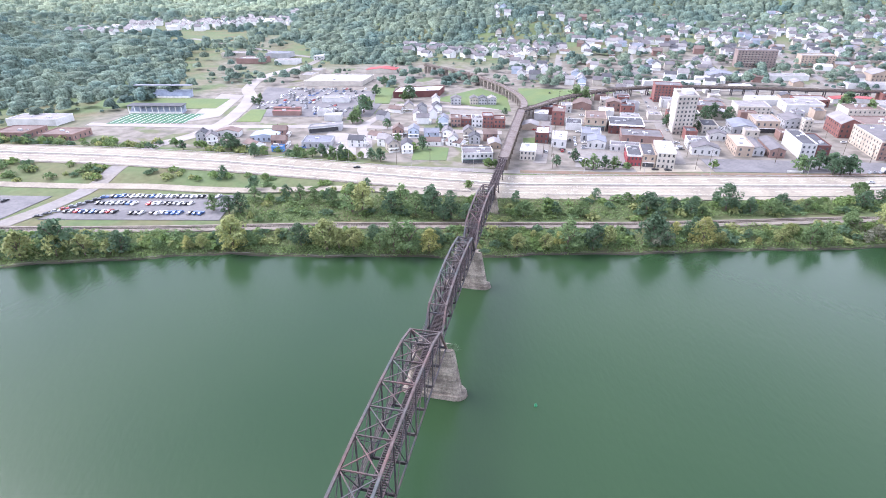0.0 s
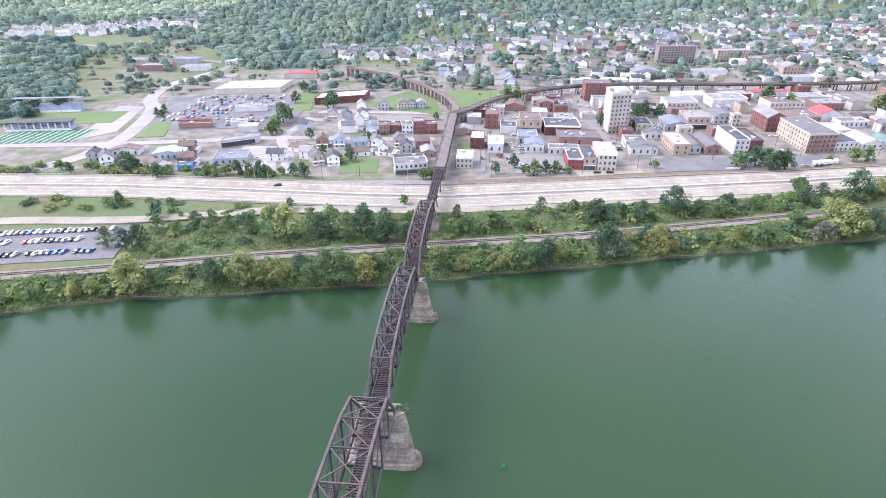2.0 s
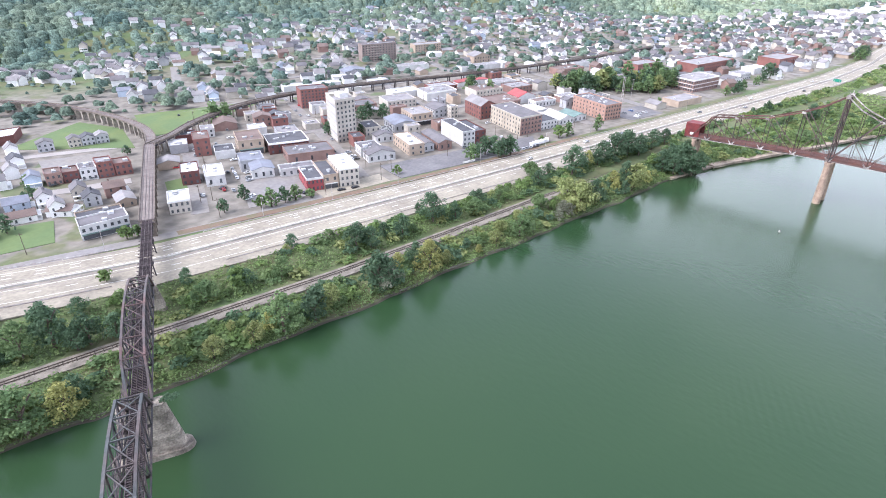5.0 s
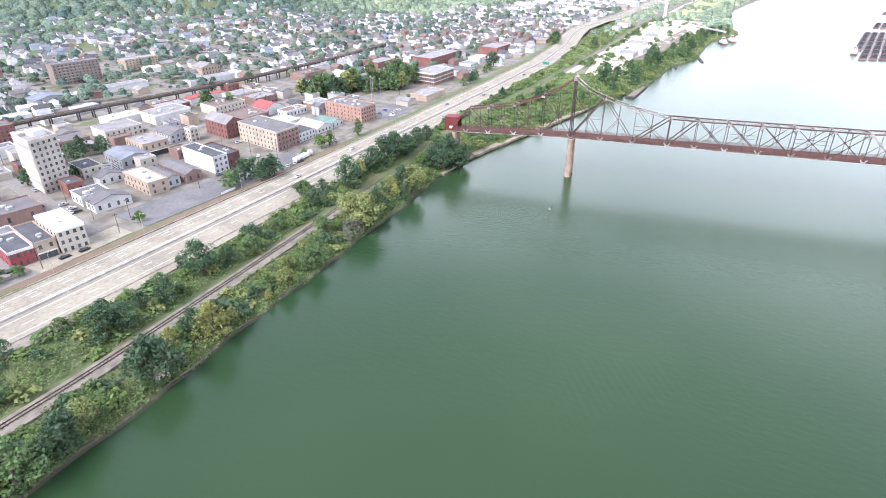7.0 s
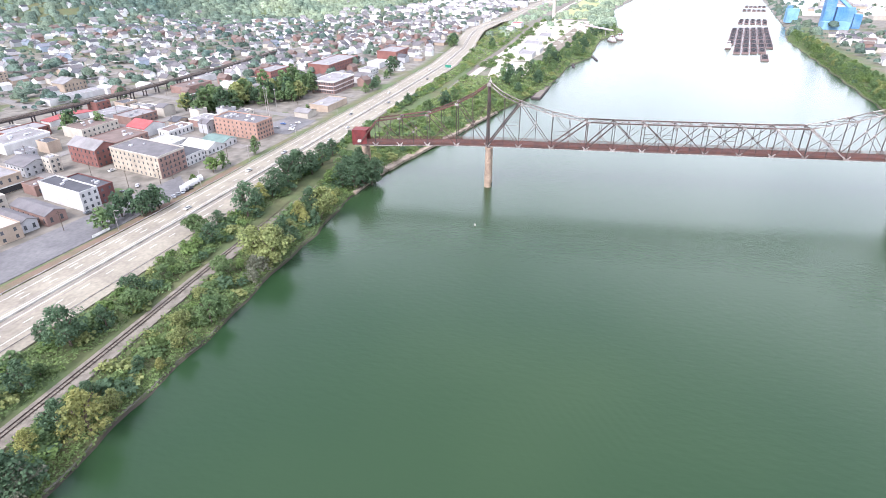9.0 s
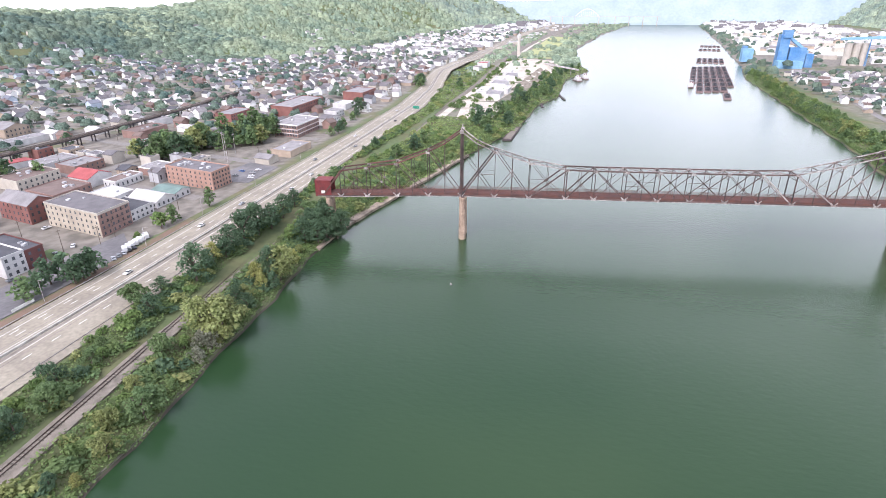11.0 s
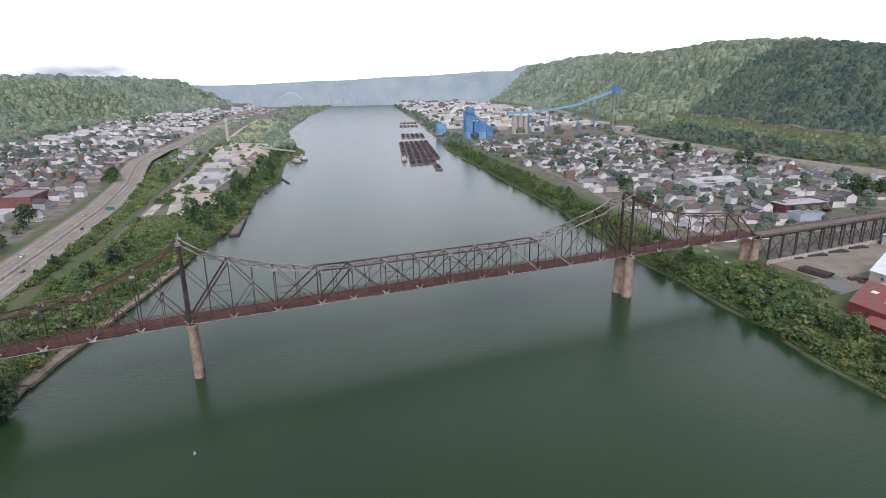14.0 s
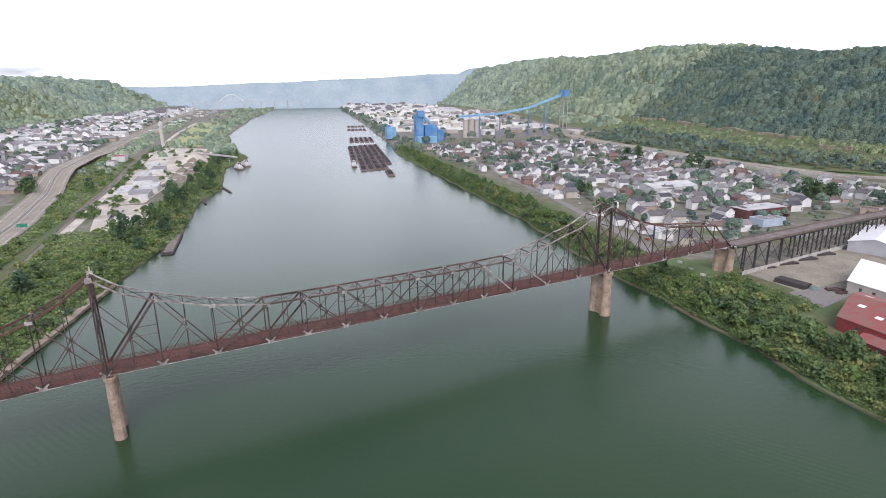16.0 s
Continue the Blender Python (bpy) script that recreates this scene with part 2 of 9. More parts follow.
def canopy(name, a, b, patch, grain=0.55):
    """Leafy treetops seen from afar: tones that change from crown to crown and from leaf clump to leaf clump."""
    m = material(name, a, 0.9, 0, 0.4, patch, b, bump=1.0, bump_scale=grain, by_island=0.26, fine=0.26, spec=0.08)
    nt, ln = m.node_tree.nodes, m.node_tree.links
    bsdf = nt["Principled BSDF"]
    base = bsdf.inputs["Base Color"].links[0].from_socket
    geo = nt.new("ShaderNodeNewGeometry")
    clump = nt.new("ShaderNodeTexNoise")
    clump.inputs["Scale"].default_value = grain
    clump.inputs["Detail"].default_value = 4.0
    span = nt.new("ShaderNodeMapRange")
    span.inputs["From Min"].default_value, span.inputs["From Max"].default_value = 0.36, 0.66
    span.inputs["To Min"].default_value, span.inputs["To Max"].default_value = 0.5, 1.45
    tone = nt.new("ShaderNodeHueSaturation")
    ln.new(geo.outputs["Position"], clump.inputs["Vector"])
    ln.new(clump.outputs["Fac"], span.inputs["Value"])
    ln.new(span.outputs["Result"], tone.inputs["Value"])
    ln.new(base, tone.inputs["Color"])
    ln.new(tone.outputs["Color"], bsdf.inputs["Base Color"])
    for node in nt:
        if node.bl_idname == "ShaderNodeBump":
            node.inputs["Distance"].default_value = 1.6
    return m


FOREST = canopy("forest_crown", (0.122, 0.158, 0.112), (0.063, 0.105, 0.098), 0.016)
# lighter copy of the forest: sun on the north hill put into the colour
NORTH_FOREST = canopy("sunlit_north_forest", (0.140, 0.178, 0.127), (0.077, 0.124, 0.112), 0.014)
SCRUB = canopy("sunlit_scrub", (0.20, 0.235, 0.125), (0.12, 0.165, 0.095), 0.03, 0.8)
# paler copy: haze and sun on the farther woods put into the colour
MID_FOREST = canopy("lightened_mid_forest", (0.235, 0.28, 0.185), (0.125, 0.18, 0.14), 0.010, 0.4)
# haze over the far hills is put into these pale base colours
FAR_FOREST = canopy("hazed_far_forest", (0.215, 0.255, 0.165), (0.125, 0.17, 0.13), 0.008, 0.25)
RIDGE = material("hazed_ridge", (0.20, 0.23, 0.22), 0.95, vary=0.4, scale=0.006, tint=(0.13, 0.165, 0.165), bump=1.0, bump_scale=0.04, fine=0.25, spec=0.1)
for far_mat, glow in ((FAR_FOREST, (0.035, 0.044, 0.052)), (RIDGE, (0.15, 0.185, 0.23))):      # haze painted in as a weak bluish glow
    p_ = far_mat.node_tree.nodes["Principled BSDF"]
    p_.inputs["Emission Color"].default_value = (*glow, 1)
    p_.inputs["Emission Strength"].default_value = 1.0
SHRUB = foliage("shrub_leaf", (0.165, 0.225, 0.085), (0.115, 0.170, 0.072))
SHRUB_LIGHT = foliage("sunny_weed", (0.24, 0.31, 0.12), (0.16, 0.23, 0.09), patch=0.05)


def joined(name, items, label, category):
    """Many alike pieces, (mesh, pose) each, as one mesh with their materials."""
    vs, fs, mats, idx, k = [], [], [], [], 0
    cache = {}
    for me, m in items:
        if me.name not in cache:
            co = np.empty(len(me.vertices) * 3)
            me.vertices.foreach_get("co", co)
            cache[me.name] = (co.reshape(-1, 3), [tuple(p.vertices) for p in me.polygons], me.materials[0])
        co, polys, mat = cache[me.name]
        a = np.array(m)
        vs.append(co @ a[:3, :3].T + a[:3, 3])
        if mat not in mats:
            mats.append(mat)
        fs.append((polys, k))
        idx += [mats.index(mat)] * len(polys)
        k += len(co)
    v = np.concatenate(vs)
    sizes = np.array([len(p) for polys, _ in fs for p in polys], np.int32)
    flat = np.concatenate([np.fromiter((i for p in polys for i in p), np.int32) + o for polys, o in fs]).astype(np.int32)
    out = bpy.data.meshes.new(name)
    out.vertices.add(len(v))
    out.vertices.foreach_set("co", v.astype(np.float32).ravel())
    out.loops.add(len(flat))
    out.loops.foreach_set("vertex_index", flat)
    out.polygons.add(len(sizes))
    out.polygons.foreach_set("loop_start", np.concatenate([[0], np.cumsum(sizes)[:-1]]).astype(np.int32))
    out.polygons.foreach_set("loop_total", sizes)
    for m in mats:
        out.materials.append(m)
    out.polygons.foreach_set("material_index", np.array(idx, np.int32))
    out.polygons.foreach_set("use_smooth", np.zeros(len(sizes), bool))
    out.update(calc_edges=True)
    return tagged(new(name, out), label, category, kind="stuff")

# ---------------------------------------------------------------- the lie of the land
NEAR_SHORE = [(-3000, -300), (-900, 60), (-420, 185), (-207, 226), (-118, 239), (0, 237), (110, 243), (250, 251), (335, 256), (378, 251),
              (412, 243), (500, 225), (596, 205), (650, 188), (826, 178), (900, 156), (1115, 152), (1273, 112), (1450, 135),
              (1844, 152), (2886, 50), (4071, -117), (5200, -280)]
FAR_SHORE = [(-3000, -560), (-900, -190), (-300, -70), (263, -76), (360, -86), (440, -90), (485, -95), (620, -114), (935, -139),
             (1190, -158), (1437, -208), (2343, -343), (4340, -614), (5200, -730)]
ROAD_Y = [(-900, 395), (-560, 385), (-310, 374), (-225, 366), (-143, 354), (-65, 337), (-10, 324), (40, 315), (130, 314), (260, 314), (420, 317),
          (580, 320), (740, 326), (900, 343), (1010, 360), (1110, 374), (1300, 377), (1700, 385), (3000, 388), (4600, 300)]
HILL_N = [(-2500, 300), (-900, 400), (-420, 465), (-300, 575), (-160, 790), (-60, 860), (50, 815), (200, 870), (420, 940), (880, 990), (1000, 930),
          (1130, 830), (1330, 800), (1700, 800), (2500, 850), (3030, 700), (4300, 440), (4900, 430), (5200, 900)]
HILL_S = [(-2500, -900), (-600, -560), (300, -575), (584, -630), (764, -690), (969, -722), (1375, -835), (1678, -850), (2200, -1010), (3000, -1220), (4400, -1420), (5200, -1500)]
SIDE_VALLEY = [(-215, 560), (-255, 700), (-300, 860), (-400, 1010), (-500, 1150), (-760, 1330), (-1300, 1700)]
VALLEY_HALF = [(560, 95), (860, 105), (1020, 185), (1200, 190), (1700, 120)]


def _fbm(x, y, s):
    """Cheap smooth noise on arrays, about -1 to 1."""
    out = 0
    for k, (a, b, c, w) in enumerate(((1.0, 0.37, 0.3, 0.5), (-0.61, 1.13, 1.7, 0.35), (1.73, -1.31, 4.1, 0.22), (2.9, 2.3, 2.2, 0.12), (-4.1, 3.7, 5.0, 0.08))):
        out = out + w * np.sin((x * a + y * b) / s + c + 1.3 * np.sin((x * b - y * a) / s * 0.7 + k))
    return out


def _valley_dist(x, y):
    best = np.full(np.shape(x), 1e9)
    for (ax, ay), (bx, by) in zip(SIDE_VALLEY, SIDE_VALLEY[1:]):
        dx, dy = bx - ax, by - ay
        t = np.clip(((x - ax) * dx + (y - ay) * dy) / (dx * dx + dy * dy), 0, 1)
        best = np.minimum(best, np.hypot(x - ax - t * dx, y - ay - t * dy))
    return best


def _line(x, pts):
    return np.interp(x, [p[0] for p in pts], [p[1] for p in pts])


def hill_depth(x, y):
    """Metres behind the foot of the hills: (north bank, south bank)."""
    n = np.minimum(y - _line(x, HILL_N), _valley_dist(x, y) - _line(y, VALLEY_HALF))
    return n, _line(x, HILL_S) - y


def height(x, y):
    """Height of the ground above the river."""
    x, y = np.asarray(x, float), np.asarray(y, float)
    dn = y - _line(x, NEAR_SHORE) + 0.7 * np.sin(x / 13.0) + 0.6 * np.sin(x / 4.7 + 1)
    ds = _line(x, FAR_SHORE) - y + 1.5 * np.sin(x / 11.0)
    road = _line(x, ROAD_Y)
    zn = np.interp(dn, [-30, -4, 0, 1.2, 4, 12, 19, 34], [-5, -1.2, 0, 1.0, 1.8, 3.7, 4.9, 5.0])
    up = smooth01((y - (road - 46)) / 26)
    zn = np.where(dn > 20, 5.0 + 2.6 * up, zn)
    zn = np.where(y > road + 22, 7.6 - 0.8 * smooth01((y - road - 22) / 18), zn)
    zs = np.interp(ds, [-30, -3, 0, 1.2, 4, 14, 30], [-5, -1, 0, 1.1, 2.0, 5.0, 6.5])
    dhn, dhs = hill_depth(x, y)
    # the crests follow the skyline; behind them the land falls again
    big_n = np.interp(x, [-900, 0, 1000, 1600, 2050, 2780, 3470, 4300, 5000], [105, 98, 104, 104, 114, 146, 186, 182, 150]) + 15 * _fbm(x, y, 190.0)
    big_n = big_n * (1 - 0.45 * smooth01((dhn - 760) / 420))
    big_s = np.interp(x, [300, 946, 1211, 1388, 1867, 2854, 3821, 4830, 5200], [150, 168, 186, 210, 232, 262, 272, 270, 240]) + 15 * _fbm(x, y, 200.0)
    big_s = big_s * (1 - 0.45 * smooth01((dhs - 520) / 380))
    spur = dhn + 130 * _fbm(x, y * 0.45, 120.0) * smooth01(dhn / 160)
    zn = zn + big_n * smooth01(spur / 650) + np.where(dhn > 0, 4 * _fbm(x, y, 70) * smooth01(dhn / 80), 0)
    zn = zn + 14 * smooth01((y - 560) / 500) * smooth01((x - 60) / 150) * smooth01((1150 - x) / 300)
    steep = smooth01(dhs / 420)
    zs = zs + big_s * steep + np.where(dhs > 0, 3 * _fbm(x, y, 60) * smooth01(dhs / 60), 0)
    # the terraces of the road cut into the south hill
    zs = np.where((dhs > -70) & (dhs < 0), zs + 7 * smooth01((dhs + 70) / 40), np.where(dhs >= 0, zs + 7, zs))
    z = np.where(dn > -40, zn, np.where(ds > -40, zs, -5.0))
    rise = smooth01((x - 4560) / 260)
    end = rise * (np.interp(y, [-1500, -1000, -500, -100, 300, 600], [236, 214, 192, 176, 158, 152]) + 9 * _fbm(x, y, 200.0))
    z = np.where(rise > 0, np.maximum(z, end), z)
    return z


def ground(x, y):
    return float(height(np.array([x]), np.array([y]))[0])


def urban(x, y):
    """1 where streets and yards cover the land, 0 on grass and woods."""
    x, y = np.asarray(x, float), np.asarray(y, float)
    road = _line(x, ROAD_Y)
    dhn, dhs = hill_depth(x, y)
    town = smooth01((y - road - 24) / 8) * smooth01((-20 - dhn) / 120) * smooth01((x + 330) / 60)
    ds = _line(x, FAR_SHORE) - y
    south = smooth01((ds - np.where(x < 430, 75, 42)) / 10) * smooth01((-110 - dhs) / 60) * smooth01((x - 250) / 40) * np.where(x > 440, 0.68, 0.8)
    works = 0.75 * smooth01((x - 660) / 60) * smooth01((y - _line(x, NEAR_SHORE) - 30) / 10) * smooth01((road - 30 - y) / 6) * smooth01(np.abs(y - 288) / 10 - 0.6)
    core = smooth01((x - 45) / 10) * smooth01((470 - x) / 40) * smooth01((y - road - 26) / 5) * smooth01((560 - y) / 30)
    far = smooth01((x - 1350) / 200) * smooth01((4480 - x) / 60) * smooth01((-30 - np.maximum(dhn, dhs)) / 60)
    return np.maximum(np.maximum(np.maximum(town, south), works), np.maximum(9.0 * core, 4.0 * far)) * smooth01((4480 - x) / 60)


def grid_axis(points):
    out = []
    for (a, step), (b, _) in zip(points, points[1:]):
        out += list(np.arange(a, b, step))
    return np.array(out + [points[-1][0]])


def build_land():
    xs = grid_axis([(-2600, 90), (-900, 25), (-320, 7), (700, 14), (1500, 30), (2600, 60), (5200, 1)])
    ys = grid_axis([(-2600, 90), (-1500, 30), (-760, 12), (-160, 3.0), (-70, 30), (120, 3.0), (300, 5), (420, 12), (900, 22), (1600, 60), (3200, 1)])
    X, Y = np.meshgrid(xs, ys)
    Z = height(X, Y) - np.where(X > 4500, 70.0, 0.0)      # under the closing ridge
    nx, ny = len(xs), len(ys)
    i = (np.arange(ny - 1)[:, None] * nx + np.arange(nx - 1)[None, :]).ravel()
    me = fast_mesh("ground", np.stack([X.ravel(), Y.ravel(), Z.ravel()], 1), np.stack([i, i + 1, i + nx + 1, i + nx], 1))
    a = me.attributes.new("urban", "FLOAT", "POINT")
    a.data.foreach_set("value", urban(X, Y).ravel().astype(np.float32))
    me.polygons.foreach_set("use_smooth", np.ones(len(me.polygons), bool))
    m = material("land", (0.09, 0.125, 0.052), 0.95, vary=0.4, scale=0.03, tint=(0.13, 0.115, 0.062), bump=0.5, bump_scale=0.25)
    nt, ln = m.node_tree.nodes, m.node_tree.links
    bsdf = nt["Principled BSDF"]
    grass = bsdf.inputs["Base Color"].links[0].from_socket
    at = nt.new("ShaderNodeAttribute")
    at.attribute_name = "urban"
    geo = nt.new("ShaderNodeNewGeometry")
    yard = nt.new("ShaderNodeTexNoise")
    yard.inputs["Scale"].default_value = 0.035
    yard.inputs["Detail"].default_value = 3
    ln.new(geo.outputs["Position"], yard.inputs["Vector"])
    step = nt.new("ShaderNodeMapRange")
    step.inputs["From Min"].default_value = 0.57
    step.inputs["From Max"].default_value = 0.62
    step.inputs["To Min"].default_value = 1.0
    step.inputs["To Max"].default_value = 0.15
    ln.new(yard.outputs["Fac"], step.inputs["Value"])
    mul = nt.new("ShaderNodeMath")
    mul.operation = "MULTIPLY"
    mul.use_clamp = True
    ln.new(step.outputs["Result"], mul.inputs[0])
    ln.new(at.outputs["Fac"], mul.inputs[1])
    town = nt.new("ShaderNodeMix")
    town.data_type = "RGBA"
    ln.new(grass, town.inputs["A"])
    spots = nt.new("ShaderNodeTexNoise")
    spots.inputs["Scale"].default_value = 0.12
    spots.inputs["Detail"].default_value = 6
    ln.new(geo.outputs["Position"], spots.inputs["Vector"])
    grey = nt.new("ShaderNodeValToRGB")
    grey.color_ramp.elements[0].position = 0.35
    grey.color_ramp.elements[0].color = (0.125, 0.113, 0.096, 1)
    grey.color_ramp.elements[1].position = 0.65
    grey.color_ramp.elements[1].color = (0.222, 0.20, 0.170, 1)
    ln.new(spots.outputs["Fac"], grey.inputs["Fac"])
    ln.new(grey.outputs["Color"], town.inputs["B"])
    ln.new(mul.outputs["Value"], town.inputs["Factor"])
    # bare mud along the water line, darkened further to paint the bank's shadow
    sep = nt.new("ShaderNodeSeparateXYZ")
    ln.new(geo.outputs["Position"], sep.inputs["Vector"])
    low = nt.new("ShaderNodeMapRange")
    low.inputs["From Min"].default_value = 0.25
    low.inputs["From Max"].default_value = 0.6
    low.inputs["To Min"].default_value = 1.0
    low.inputs["To Max"].default_value = 0.0
    ln.new(sep.outputs["Z"], low.inputs["Value"])
    mud = nt.new("ShaderNodeMix")
    mud.data_type = "RGBA"
    mud.inputs["B"].default_value = (0.06, 0.05, 0.04, 1)
    ln.new(town.outputs["Result"], mud.inputs["A"])
    ln.new(low.outputs["Result"], mud.inputs["Factor"])
    ln.new(mud.outputs["Result"], bsdf.inputs["Base Color"])
    me.materials.append(m)
    tagged(new("ground", me), "valley floor and wooded hills with grassy and paved ground", "ground", kind="structure")


def build_water():
    b = Bag()
    b.add([(-2600, -2600, 0), (5200, -2600, 0), (5200, 1500, 0), (-2600, 1500, 0)], [(0, 1, 2, 3)])
    m = bpy.data.materials.new("river_water")
    m.use_nodes = True
    nt, ln = m.node_tree.nodes, m.node_tree.links
    bsdf = nt["Principled BSDF"]
    bsdf.inputs["Roughness"].default_value = 0.23
    bsdf.inputs["IOR"].default_value = 1.33
    geo = nt.new("ShaderNodeNewGeometry")
    big = nt.new("ShaderNodeTexNoise")
    big.inputs["Scale"].default_value = 0.006
    big.inputs["Detail"].default_value = 3
    ln.new(geo.outputs["Position"], big.inputs["Vector"])
    ramp = nt.new("ShaderNodeValToRGB")
    ramp.color_ramp.elements[0].position = 0.35
    ramp.color_ramp.elements[0].color = (0.0175, 0.043, 0.0175, 1)
    ramp.color_ramp.elements[1].position = 0.7
    ramp.color_ramp.elements[1].color = (0.0275, 0.054, 0.0222, 1)
    ln.new(big.outputs["Fac"], ramp.inputs["Fac"])
    ln.new(ramp.outputs["Color"], bsdf.inputs["Base Color"])
    # small wind ripples, stronger in patches
    mp = nt.new("ShaderNodeMapping")
    mp.inputs["Rotation"].default_value = (0, 0, 0.7)
    mp.inputs["Scale"].default_value = (1.0, 0.45, 1.0)
    ln.new(geo.outputs["Position"], mp.inputs["Vector"])
    rip = nt.new("ShaderNodeTexNoise")
    rip.inputs["Scale"].default_value = 0.55
    rip.inputs["Detail"].default_value = 4
    ln.new(mp.outputs["Vector"], rip.inputs["Vector"])
    bp = nt.new("ShaderNodeBump")
    bp.inputs["Strength"].default_value = 0.17
    bp.inputs["Distance"].default_value = 0.35
    ln.new(rip.outputs["Fac"], bp.inputs["Height"])
    # long regular wavelets in a few places
    wave = nt.new("ShaderNodeTexWave")
    wave.bands_direction = "X"
    wave.inputs["Scale"].default_value = 0.12
    wave.inputs["Distortion"].default_value = 1.2
    wave.inputs["Detail Scale"].default_value = 0.05
    mp2 = nt.new("ShaderNodeMapping")
    mp2.inputs["Rotation"].default_value = (0, 0, 0.95)
    ln.new(geo.outputs["Position"], mp2.inputs["Vector"])
    ln.new(mp2.outputs["Vector"], wave.inputs["Vector"])
    spot = nt.new("ShaderNodeTexNoise")
    spot.inputs["Scale"].default_value = 0.013
    spot.inputs["Detail"].default_value = 1
    ln.new(geo.outputs["Position"], spot.inputs["Vector"])
    where = nt.new("ShaderNodeMapRange")
    where.inputs["From Min"].default_value = 0.57
    where.inputs["From Max"].default_value = 0.72
    where.inputs["To Max"].default_value = 0.16
    ln.new(spot.outputs["Fac"], where.inputs["Value"])
    bp2 = nt.new("ShaderNodeBump")
    bp2.inputs["Distance"].default_value = 0.12
    ln.new(where.outputs["Result"], bp2.inputs["Strength"])
    ln.new(wave.outputs["Fac"], bp2.inputs["Height"])
    ln.new(bp.outputs["Normal"], bp2.inputs["Normal"])
    ln.new(bp2.outputs["Normal"], bsdf.inputs["Normal"])
    me = b.mesh("water")
    me.materials.append(m)
    tagged(new("water", me), "calm green river water with faint ripples", "river", kind="structure")


build_land()
build_water()

# ---------------------------------------------------------------- railway bridge
RB_X, RB_Y, RB_TURN = -4.5, 134.0, 77.9
RB_U, RB_N = (0.2097, 0.9778), (0.9778, -0.2097)


def rb(s, o):
    """A place on the railway bridge: s metres along it, o metres to its downstream side."""
    return RB_X + RB_U[0] * s + RB_N[0] * o, RB_Y + RB_U[1] * s + RB_N[1] * o


def sleepers_and_rails(root, x0, x1, z0, z1, y=0.0, half=1.5, gap=0.75):
    """Open timber deck with one track, sloping from z0 to z1."""
    n = int((x1 - x0) / gap)
    b = Bag()
    for i in range(n):
        x = x0 + (i + 0.5) * gap
        z = z0 + (z1 - z0) * (i + 0.5) / n
        w = half + rnd.uniform(-0.08, 0.15)
        b.box(x - 0.15, y - w, z - 0.28, x + 0.15, y + w, z)
    tagged(part("sleeper_deck", b, TIMBER, root), "dark open timber deck", kind="stuff")
    for o in (-0.72, 0.72):
        part("rail", Bag().beam((x0, y + o, z0 + 0.08), (x1, y + o, z1 + 0.08), 0.11, 0.16), RAIL, root)
    for o in (-half + 0.1, half - 0.1):
        part("guard_timber", Bag().beam((x0, y + o, z0 + 0.06), (x1, y + o, z1 + 0.06), 0.2, 0.18), TIMBER, root)


